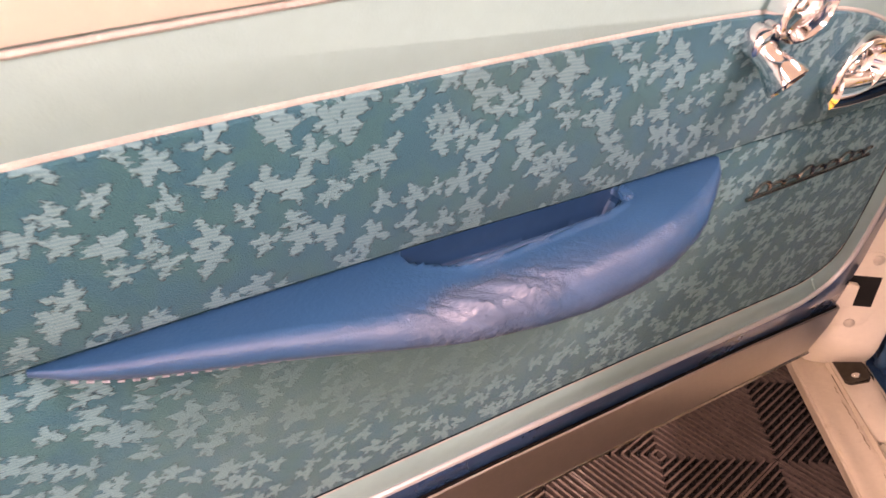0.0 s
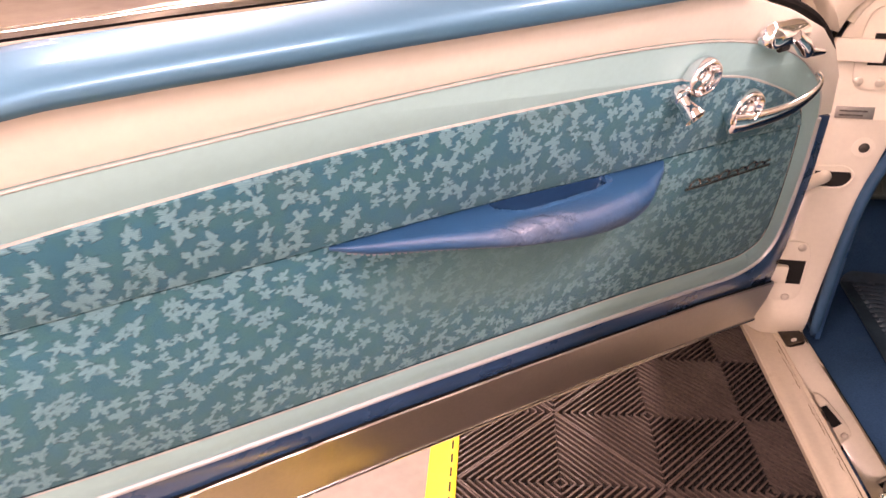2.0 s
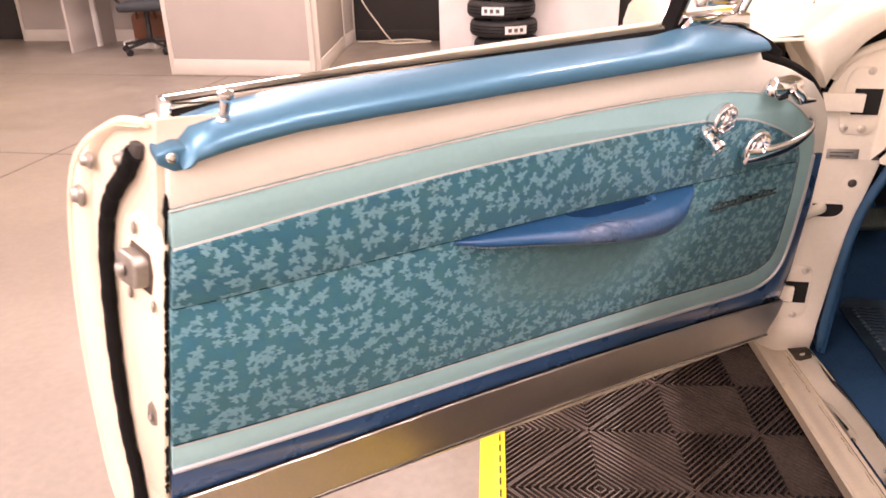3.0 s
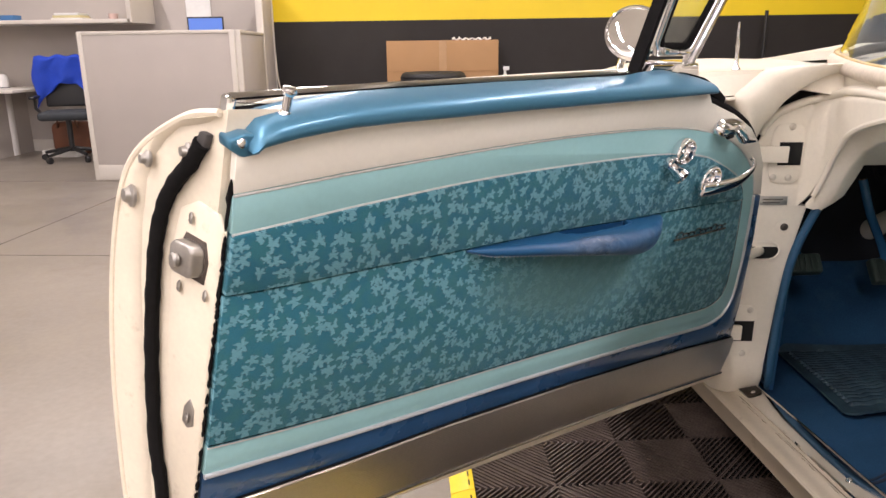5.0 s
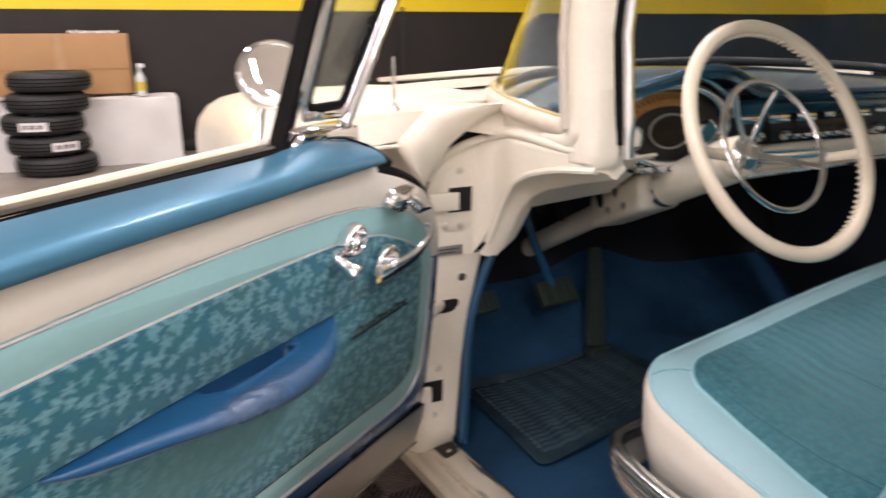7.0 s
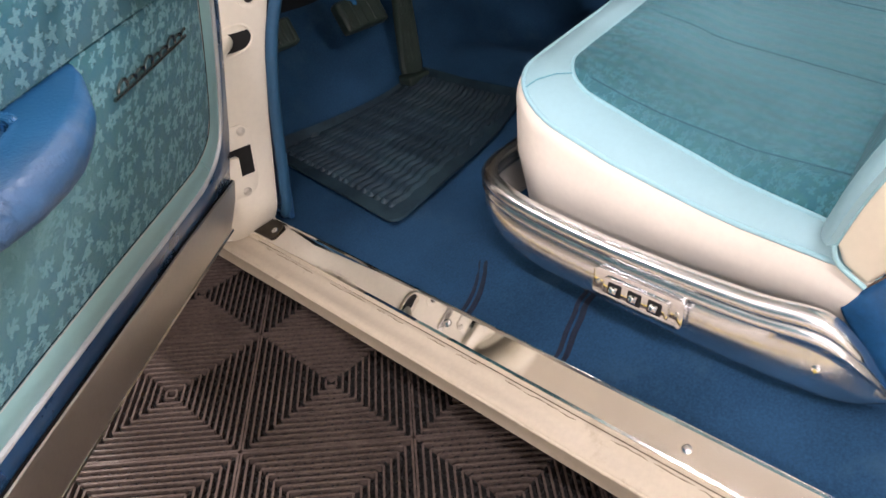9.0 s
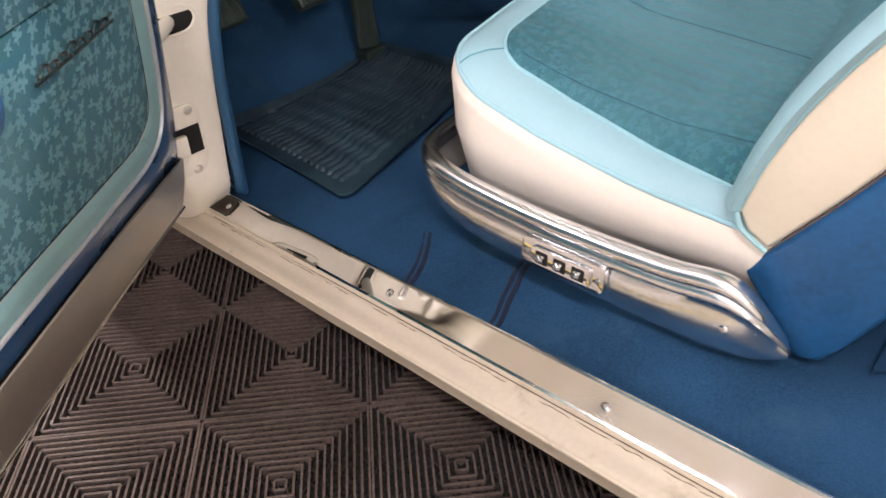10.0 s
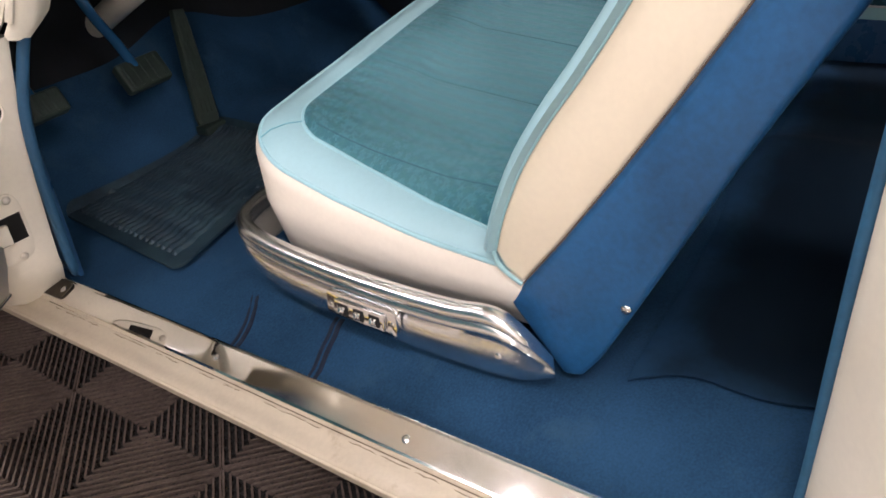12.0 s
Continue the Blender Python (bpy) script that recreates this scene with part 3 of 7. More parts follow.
def open_door():
    # painted shell, its skin bulging to the outside; the rear end face leans back towards the skin
    skin = [(0.56, -0.016), (0.544, -0.054), (0.52, -0.088), (0.492, -0.117), (0.463, -0.135), (0.422, -0.145), (0.361, -0.149), (0.285, -0.146), (0.2, -0.136), (0.114, -0.119), (0.055, -0.103), (0.0, -0.088), (-0.022, -0.06)]
    section = [(-0.02, -0.014), (0.15, -0.014), (0.35, -0.014)] + skin
    edge = sorted([(v, u) for u, v in FRONT])
    rings = []
    for s in [0, 0.02, 0.06, 0.15, 0.3, 0.45, 0.6, 0.75, 0.88, 0.96, 1.0]:
        ring = []
        for f, h in section:
            v = f * (0.630 - 0.07 * s) / 0.56
            u0 = lerp_table(v, edge)
            u = u0 + s * (1.268 - 0.35 * h * s ** 6 - u0)
            ring.append(D(u, v, h * (0.8 + 0.2 * min(1, s * 3)) if h < -0.02 else h))
        rings.append(ring)
    door = part("driver_door", loft(rings), WORN_PAINT, None, "open driver's door with teal brocade trim, ivory steel shell", DOOR_M, 32)

    def E(v, h, out=0.0):
        """A point of the rear end face, out behind it."""
        return D(1.268 - 0.35 * h + out, v, h)
    # hemmed flange round the end, its inner step, and the raised lock face
    outer = [(0.555, -0.020), (0.544, -0.054), (0.52, -0.088), (0.492, -0.117), (0.463, -0.135), (0.422, -0.145), (0.361, -0.149), (0.285, -0.146), (0.2, -0.136), (0.114, -0.119), (0.03, -0.097), (-0.02, -0.062)]
    inner = [(0.540, -0.040), (0.526, -0.074), (0.511, -0.089), (0.490, -0.103), (0.457, -0.114), (0.406, -0.116), (0.342, -0.112), (0.27, -0.102), (0.208, -0.092), (0.093, -0.073), (0.03, -0.060), (0.0, -0.050)]
    strip = [[E(v1, h1, -0.004), E(v1, h1, 0.005), E(v1 * 0.6 + v0 * 0.4, h1 * 0.6 + h0 * 0.4, 0.0075), E(v0 * 0.7 + v1 * 0.3, h0 * 0.7 + h1 * 0.3, 0.0055), E(v0, h0, 0.001), E(v0, h0, -0.004)]
             for (v1, h1), (v0, h0) in zip(outer, inner)]
    part("end_flange", loft(strip), WORN_PAINT, door, "folded ivory end flange", sharp=60)
    hem = smooth_line([E(v, h - 0.001, 0.004) for v, h in outer], 5)
    part("hem", tube(hem, 0.0042, 8), WORN_PAINT, door, "rolled ivory hem")
    face = [(0.09, -0.003), (0.44, -0.003), (0.455, -0.012), (0.46, -0.040), (0.445, -0.062), (0.40, -0.068), (0.30, -0.064), (0.20, -0.056), (0.09, -0.036)]
    part("lock_face", prism(face, lambda a, b, e: E(a, b, -0.003 + 0.0055 * e), 0.002), WORN_PAINT, door, "raised ivory lock face")
    line = [(0.521, -0.037), (0.498, -0.048), (0.468, -0.068), (0.439, -0.080), (0.399, -0.086), (0.353, -0.086), (0.287, -0.082), (0.218, -0.074), (0.148, -0.062), (0.1, -0.048), (0.03, -0.036), (-0.01, -0.03)]
    seal = smooth_line([E(v, h, 0.006) for v, h in line], 8)
    part("weatherstrip", tube(seal, [0.0100 + 0.0009 * math.sin(i * 1.3) * math.cos(i * 0.37) for i in range(len(seal))], 12, flat=0.75, up=(1, 0, 0)), BLACK_RUBBER, door, "perished black rubber weatherstrip")
    part("strip_end", bevelled(prism([(0.514, -0.031), (0.532, -0.028), (0.533, -0.038), (0.515, -0.044)], lambda a, b, e: E(a, b, 0.001 + 0.008 * e)), 0.002), plain("grey_rubber", (0.05, 0.045, 0.042), 0.7), door, "grey rubber strip end")
    # lock case with its rotor
    part("lock_case", bevelled(prism([(0.380, -0.026), (0.386, -0.022), (0.410, -0.022), (0.417, -0.028), (0.417, -0.048), (0.410, -0.054), (0.386, -0.054), (0.380, -0.048)], lambda a, b, e: E(a, b, 0.001 + 0.016 * e)), 0.004, 3), PEWTER, door, "dull grey metal latch case")
    part("case_grime", prism([(0.374, -0.020), (0.400, -0.017), (0.421, -0.022), (0.423, -0.050), (0.400, -0.059), (0.376, -0.055)], lambda a, b, e: E(a, b, 0.0015 + 0.0016 * e), 0.0005), plain("lock_grime", (0.06, 0.045, 0.035), 0.7, amount=0.4, scale=80), door, "dark grime round the latch case")
    part("rotor", lathe([(0.008, 0), (0.008, 0.004), (0.006, 0.006), (0, 0.006)], 16), PEWTER, door, m=Matrix.Translation(E(0.396, -0.042, 0.0165)) @ pose(0, 0, 0, 0, -90, 0))
    for v, h in ((0.440, -0.044), (0.364, -0.016), (0.360, -0.052)):
        screw(door, E(v, h, 0.003), (-1, 0, -0.35), 0.0065)
    for v, h, r in ((0.507, -0.053, 0.006), (0.482, -0.107, 0.006), (0.435, -0.127, 0.0085)):
        part("bumper_stop", lathe([(r * 1.5, 0), (r * 1.5, 0.003), (r, 0.005), (r * 0.8, 0.010), (0, 0.011)], 16), PEWTER, door, "grey steel stud", m=Matrix.Translation(E(v, h, 0.004)) @ pose(0, 0, 0, 0, -90, 0))
    part("check_plate", bevelled(prism([(0.0, 0.022), (0.007, 0.010), (0.008, -0.010), (0.0, -0.016), (-0.008, -0.010), (-0.007, 0.010)], lambda a, b, e: E(0.213 + b, -0.022 + a, 0.001 + 0.003 * e)), 0.001), PEWTER, door)
    screw(door, E(0.210, -0.022, 0.004), (-1, 0, -0.35), 0.006)
    rnd = random.Random(9)
    v = 0.10
    while v < 0.47:
        ln = 0.015 + 0.05 * rnd.random()
        n = 8
        w = [0.0008] + [0.0016 + 0.0016 * rnd.random() for _ in range(n - 1)] + [0.0008]
        part("edge_tape", tube([D(1.2682 + 0.0006 * rnd.random(), v + ln * i / n, -0.004 + 0.0016 * (rnd.random() - 0.5)) for i in range(n + 1)], w, 6), BLACK_RUBBER, door, "crumbling black edge tape")
        v += ln + (0.01 * rnd.random() if rnd.random() < 0.5 else -0.004)
    # trim panels
    cream = [p for p in GARN_BOT] + [(0.449, 0.613), (0.364, 0.598), (0.287, 0.576), (0.231, 0.545), (0.188, 0.507), (0.152, 0.446), (0.189, 0.446), (0.213, 0.481), (0.247, 0.509), (0.299, 0.536)] + [(0.353, 0.554), (0.418, 0.565), (0.493, 0.570), (0.573, 0.568), (0.659, 0.562), (0.784, 0.550), (0.891, 0.537), (0.985, 0.524), (1.067, 0.512), (1.14, 0.501), (1.205, 0.490), (1.266, 0.480)]
    panel("cream_panel", cream, -0.013, -0.001, CREAM, door, "cream vinyl upper panel, yellowed at the seam")
    panel("aqua_frame", TRIM_A + TRIM_B[::-1], -0.013, 0.0015, AQUA, door, "pale aqua vinyl border band")
    cut = 13
    panel("upper_cloth", TRIM_B[:cut + 1] + [(u, v + 0.0012) for u, v in SEAM[::-1]], -0.013, 0.0065, TEAL_CLOTH, door, "teal brocade with pale woven stars", 0.003)
    panel("lower_cloth", [(u, v - 0.0012) for u, v in SEAM] + TRIM_B[cut + 1:], -0.013, 0.0035, LOWER_CLOTH, door, "teal brocade with pale woven stars, soiled below the armrest", 0.0015)
    navy = TRIM_A[15:] + BLUE_LINE[::-1] + [(0.050, 0.183), (0.080, 0.268), (0.108, 0.349), (0.150, 0.443)]
    panel("navy_panel", navy, -0.013, -0.0015, NAVY, door, "dark blue vinyl lower edge")
    k = Mat("ribbed_stainless", (0.82, 0.77, 0.70), 0.36, 1.0)
    k.vary((0.80, 0.75, 0.68), 0.08, 4, 200)
    k.bump(k.node("ShaderNodeTexWave", {"bands_direction": "Y"}, Vector=k.coord(), Scale=95, Distortion=0.0).outputs["Fac"], 0.35, 0.001)
    kick = []
    for u, v in [(0.020, 0.098)] + BLUE_LINE[1:]:
        lo = lerp_table(u, [(0.0, 0.002), (0.4, 0.014), (0.7, 0.010), (1.27, -0.002)])
        kick.append([D(u, v - 0.001, -0.0015), D(u, v - 0.004, 0.002), D(u, v * 0.6 + lo * 0.4, 0.004), D(u, lo + 0.006, 0.001), D(u, lo, -0.006), D(u, lo + 0.001, -0.016), D(u, v - 0.004, -0.013)])
    part("kick_strip", loft(kick), k.m, door, "ribbed stainless steel kick strip")
    part("kick_edge", tube([D(0.012, 0.002, -0.001), D(0.2, 0.008, -0.001), D(0.4, 0.014, -0.001), D(0.7, 0.010, -0.001), D(1.262, -0.002, -0.001)], 0.0035, 8), STEEL, door)
    part("blue_line", tube([D(u, v + 0.0005, 0.0) for u, v in BLUE_LINE], 0.0018, 6), BLACK_RUBBER, door)
    part("piping", tube(smooth_line([D(u, v, 0.0012) for u, v in TRIM_A[:16]], 3), 0.0014, 6), PIPING, door, "tarnished silver piping")
    part("piping", tube(smooth_line([D(u, v, 0.0030) for u, v in TRIM_A[15:]], 3), 0.0032, 8), plain("silver_piping", (0.52, 0.54, 0.56), 0.35, 0.4, amount=0.03), door, "bright silver piping")
    part("piping", tube(smooth_line([D(u, v, 0.0022) for u, v in TRIM_B], 3), 0.0016, 8), PIPING, door, "silver piping with a dark groove")
    part("groove", tube(smooth_line([D(u + (0.002 if u < 0.2 else 0), v + (0.004 if v < 0.25 else -0.004 if u > 0.25 else 0), 0.0040) for u, v in TRIM_B], 3), 0.0005, 6), BLACK_RUBBER, door)
    part("front_seal", tube(smooth_line([D(0.150, 0.450, -0.018), D(0.186, 0.512, -0.018), D(0.229, 0.551, -0.018), D(0.285, 0.582, -0.018), D(0.363, 0.604, -0.018), D(0.449, 0.618, -0.020), D(0.50, 0.628, -0.022)], 4), 0.006, 8), BLACK_RUBBER, door, "black rubber front edge seal")
    part("corner_pad", bevelled(prism([(0.470, 0.634), (0.405, 0.616), (0.385, 0.606), (0.385, 0.622), (0.42, 0.636), (0.470, 0.650)], lambda a, b, e: D(a, b, -0.060 + 0.046 * e)), 0.003), BLACK_RUBBER, door, "black rubber corner pad")
    # stitched corner crease
    part("corner_crease", tube([D(0.150, 0.172, 0.0025), D(0.182, 0.200, 0.0025)], 0.0012, 6), AQUA, door)
    arm_rest(door)
    garnish(door)
    window_parts(door)
    handles(door)
    return door


def arm_rest(door):
    top = [(0.500, 0.423), (0.521, 0.4225), (0.617, 0.4155), (0.728, 0.4105), (0.845, 0.4025), (0.936, 0.395)]
    out = [(0.506, 0.004), (0.520, 0.018), (0.540, 0.032), (0.565, 0.048), (0.605, 0.062), (0.640, 0.069), (0.677, 0.073), (0.716, 0.072), (0.747, 0.069), (0.764, 0.065), (0.79, 0.056), (0.814, 0.047), (0.838, 0.038), (0.862, 0.030), (0.884, 0.023), (0.906, 0.016), (0.922, 0.010), (0.936, 0.002)]
    deep = [(0.506, 0.006), (0.520, 0.030), (0.540, 0.047), (0.565, 0.054), (0.605, 0.050), (0.66, 0.040), (0.70, 0.032), (0.75, 0.025), (0.80, 0.021), (0.85, 0.018), (0.90, 0.014), (0.936, 0.004)]
    pull = [(0.606, 0.010), (0.615, 0.018), (0.64, 0.024), (0.70, 0.028), (0.735, 0.030), (0.752, 0.020), (0.760, 0.010)]

    def face(u, hh):
        """Height of the flat top, hh out from the seam, with the sunken pull in it."""
        v = lerp_table(u, top) + 0.19 * hh
        if 0.604 < u < 0.763:
            wide = lerp_table(u, pull)
            f = min(1, max(0, min(hh - 0.001, wide - hh, u - 0.606, 0.760 - u) / 0.0035 + 0.15))
            v -= 0.019 * f * f * (3 - 2 * f)
            v += 0.0016 * math.exp(-((hh - wide - 0.001) / 0.0022) ** 2) * (0.61 < u < 0.757)
        return v

    rings, line = [], []
    n, across = 150, 30
    for i in range(n + 1):
        u = 0.5065 + (0.936 - 0.5065) * i / n
        t, h, d = lerp_table(u, top), lerp_table(u, out), lerp_table(u, deep)
        rad = min(0.30 * h, 0.5 * d, 0.016)
        ring = []
        # flat top, from the seam outwards
        for k in range(across + 1):
            hh = (h - rad) * k / across
            ring.append((face(u, hh), hh))
        v0 = t + 0.19 * (h - rad)
        # rounded brow, then the fat underside drawn back to the cloth
        for k in range(1, 7):
            a = math.pi / 2 * k / 6
            ring.append((v0 - rad * 0.9 * (1 - math.cos(a)), h - rad + rad * math.sin(a)))
        v1, low = v0 - rad * 0.9, t - d + 0.10 * h
        for k in range(1, 11):
            a = math.pi / 2 * k / 10
            ring.append((v1 + (low - v1) * math.sin(a), h * (0.30 + 0.70 * math.cos(a) ** 0.8 if k < 10 else 0.30)))
        ring.append((low + 0.001, 0.0))
        pts = []
        for k, (v, hh) in enumerate(ring):
            # loosened skin over the worn patch, in slanting folds
            near = math.exp(-((u - 0.735) / 0.045) ** 2) * math.exp(-((k - across - 1) / 4.2) ** 2)
            far = math.exp(-((u - 0.64) / 0.05) ** 2) * math.exp(-((k - across - 3) / 3.5) ** 2)
            slant = (u - 0.735) * 420 + (hh - h) * 520
            fold = 0.0026 * near * (math.sin(slant) + 0.7 * math.sin(slant * 0.47 + 1.1)) + 0.0012 * (near + 0.7 * far) * noise.noise(Vector((u * 70, hh * 90, 0.4)))
            pts.append(D(u, v + fold, 0.004 + hh + 0.4 * fold))
        rings.append(pts)
        v, hh = ring[across + 6 + 5]
        line.append((u, D(u, v - 0.0004, 0.0046 + hh)))
    part("armrest", loft(rings), ARM_BLUE, door, "cracked and faded blue vinyl armrest", sharp=75)
    cup = sheet(70, 20, lambda a, b: (lambda u: (lambda hh: D(u, face(u, hh) + 0.0007, 0.0042 + hh))(0.0004 + b * (lerp_table(u, pull) - 0.0006)))(0.6065 + 0.153 * a))
    part("finger_pull", cup, plain("finger_pull_blue", (0.010, 0.050, 0.125), 0.16, coat=0.5, amount=0.15), door, "dark glossy sunken finger pull", sharp=80)
    part("pull_ridge", tube(smooth_line([D(u, face(u, hh) + 0.0022, 0.0042 + hh) for u, hh in ((0.745, 0.010), (0.72, 0.0115), (0.68, 0.0105), (0.64, 0.0095), (0.622, 0.0085))], 4), 0.0032, 10), plain("pull_ridge_blue", (0.03, 0.10, 0.21), 0.10, coat=0.8), door)
    pucker = None
    for q in range(7):
        a = -0.5 + 2.6 * q / 6
        one = tube([D(0.607, 0.4185, 0.012), D(0.607 - 0.006 * math.cos(a), 0.4185 + 0.001, 0.012 + 0.007 * math.sin(a)), D(0.607 - 0.011 * math.cos(a), 0.4175, 0.012 + 0.012 * math.sin(a))], [0.0016, 0.0019, 0.0005], 6)
        pucker = one if pucker is None else join(pucker, one)
    part("pull_pucker", pucker, ARM_BLUE, door, "puckered vinyl")
    # stitches along its lower edge
    stitch = None
    for i in range(2, n - 4, 2):
        u = line[i][0]
        if u > 0.68:
            one = tube([line[i][1], line[i + 1][1]], 0.0008, 5)
            stitch = one if stitch is None else join(stitch, one)
    part("stitching", stitch, plain("pale_thread", (0.22, 0.26, 0.31), 0.8), door, "pale thread stitches")


def garnish(door):
    rings = []
    for i in range(41):
        s = i / 40
        u = 0.466 + (1.246 - 0.466) * s
        b = lerp_table(u, GARN_BOT[::-1])
        f = 1 - 0.35 * max(0, (0.62 - u) / 0.16) if u < 0.62 else 1
        fl = 0.012 * max(0, 1 - abs(u - 0.56) / 0.09)
        pts = [(0.000, 0.000), (-0.001, 0.007), (0.003, 0.013), (0.010, 0.014), (0.018, 0.009), (0.023, 0.001), (0.026 + fl, -0.012), (0.028 + fl, -0.028), (0.028 + fl, -0.038), (0.020, -0.042), (0.004, -0.012)]
        rings.append([D(u, b + v * f * 0.88, h) for v, h in pts])
    for u, drop in ((1.252, 0.006), (1.258, 0.014)):
        b = lerp_table(1.246, GARN_BOT[::-1])
        pts = [(0.000, 0.000), (-0.002, 0.007), (0.002, 0.012), (0.008, 0.013), (0.016, 0.008), (0.021, 0.001), (0.024, -0.012), (0.026, -0.028), (0.026, -0.038), (0.018, -0.042), (0.003, -0.012)]
        rings.append([D(u, b - 0.003 + max(v - drop, -0.001), h) for v, h in pts])
    rail = part("garnish_rail", loft(rings), GARNISH, door, "metallic blue painted window garnish rail", sharp=60)
    tab = prism([(1.243, 0.524), (1.262, 0.520), (1.277, 0.528), (1.278, 0.538), (1.262, 0.544), (1.246, 0.543)], lambda a, b, e: D(a, b - 0.002, -0.024 + 0.026 * e), 0.003, 3)
    part("rail_end", tab, GARNISH, door, "stepped rail end")
    screw(door, D(1.265, 0.533, 0.002), (0, 0.3, 1), 0.005, CHROME)
    part("lock_button", lathe([(0.0075, 0), (0.0065, 0.003), (0.0048, 0.005), (0.0048, 0.020), (0.0072, 0.023), (0.0078, 0.026), (0.007, 0.0285), (0, 0.0295)], 20), CHROME, door, "chrome door lock button", m=Matrix.Translation(D(1.216, 0.558, -0.012)) @ pose(0, 0, 0, -84, 0, 0))


def window_parts(door):
    # slot, lowered glass with bright edge, outer belt
    part("window_slot", tube([D(1.250, 0.545, -0.050), D(1.12, 0.562, -0.053), D(0.83, 0.600, -0.058), D(0.57, 0.631, -0.062)], 0.010, 8, flat=0.8), BLACK_RUBBER, door, "black felt window slot")
    glass = Mat("door_glass", (0.85, 0.95, 0.93), 0.02)
    glass.put("Transmission Weight", 1.0).put("IOR", 1.45)
    part("window_edge", tube([D(1.256, 0.563, -0.055), D(1.05, 0.588, -0.058), D(0.83, 0.611, -0.062), D(0.575, 0.640, -0.066)], 0.0042, 8, flat=1.4), CHROME, door, "chrome edge of the lowered glass")
    part("window_end", box(-1.262, -1.251, 0.495, 0.565, -0.062, -0.046, 0.003), CHROME, door, "chrome window channel end")
    part("window_glass", box(-1.250, -0.59, 0.48, 0.557, -0.0600, -0.0555), glass.m, door)
    part("belt_moulding", tube([D(1.268, 0.540, -0.066), D(1.20, 0.553, -0.074), D(1.05, 0.576, -0.083), D(0.80, 0.604, -0.089), D(0.50, 0.638, -0.092)], [0.003, 0.006, 0.008, 0.009, 0.009], 10, flat=0.7), PAINT, door, "ivory outer belt line")
    # vent window
    part("division_post", loft([[D(u0, v, -0.074), D(u0 - 0.009, v, -0.074), D(u0 - 0.009, v, -0.054), D(u0, v, -0.054)] for u0, v in ((0.600, 0.63), (0.578, 0.83), (0.552, 1.03))]), BLACK_RUBBER, door, "black rubber division post")
    part("post_trim", loft([[D(u0 - 0.009, v, -0.072), D(u0 - 0.017, v, -0.072), D(u0 - 0.017, v, -0.056), D(u0 - 0.009, v, -0.056)] for u0, v in ((0.600, 0.63), (0.578, 0.83), (0.552, 1.03))]), CHROME, door, "chrome edge of the post")
    part("vent_frame", tube([D(0.530, 1.00, -0.062), D(0.566, 0.688, -0.060), D(0.556, 0.672, -0.060), D(0.478, 0.680, -0.060), D(0.466, 0.688, -0.060), D(0.358, 0.968, -0.066)], 0.0062, 10), CHROME, door, "bright vent window frame")
    part("vent_seal", tube([D(0.524, 1.00, -0.062), D(0.558, 0.696, -0.060), D(0.549, 0.682, -0.060), D(0.484, 0.689, -0.060), D(0.476, 0.698, -0.060), D(0.370, 0.970, -0.066)], 0.006, 8), BLACK_RUBBER, door, "black vent window seal")
    part("front_channel", tube([D(0.461, 0.655, -0.062), D(0.449, 0.688, -0.063), D(0.341, 0.968, -0.068)], 0.0085, 10, flat=1.3), CHROME, door, "chrome front window channel")
    part("vent_glass", prism([(0.530, 0.99), (0.560, 0.684), (0.475, 0.691), (0.372, 0.963)], lambda a, b, e: D(a, b, -0.064 + 0.004 * e)), glass.m, door, "clear vent window glass")
    part("vent_catch", join(bevelled(box(-0.560, -0.537, 0.672, 0.682, -0.056, -0.042), 0.003), tube([D(0.548, 0.677, -0.044), D(0.515, 0.680, -0.040), D(0.495, 0.681, -0.042)], [0.004, 0.0035, 0.002], 8)), CHROME, door, "chrome vent catch")
    part("base_bracket", bevelled(prism([(0.590, 0.635), (0.582, 0.656), (0.460, 0.668), (0.445, 0.645)], lambda a, b, e: D(a, b, -0.070 + 0.030 * e)), 0.003), CHROME, door, "chrome vent base")
    # outside mirror on its stalk
    m = thing("side_mirror", "round chrome outside mirror on a white shell", "mirror", m=CAR_M)
    turn = Matrix.Translation((-0.352, -0.107, 0.809)) @ Vector((-0.18, -0.93, 0.32)).to_track_quat("Z", "Y").to_matrix().to_4x4() @ Matrix.Scale(1.05, 4)
    mirror = Mat("mirror_silver", (0.93, 0.93, 0.93), 0.015, 1.0)
    part("glass", lathe([(0.049, 0.0), (0.046, 0.002), (0.02, 0.0035), (0, 0.0038)], 40), mirror.m, m, "convex mirror glass", m=turn)
    part("rim", lathe([(0.049, -0.004), (0.053, -0.002), (0.0535, 0.002), (0.050, 0.004), (0.048, 0.001)], 40), CHROME, m, m=turn)
    part("shell", lathe([(0.052, -0.002), (0.050, -0.012), (0.036, -0.024), (0.014, -0.030), (0, -0.031)], 32), CHROME, m, m=turn)
    part("stalk", tube(smooth_line([(-0.358, -0.09, 0.79), (-0.37, -0.08, 0.755), (-0.385, -0.10, 0.70)], 5), 0.0075, 10), CHROME, m)


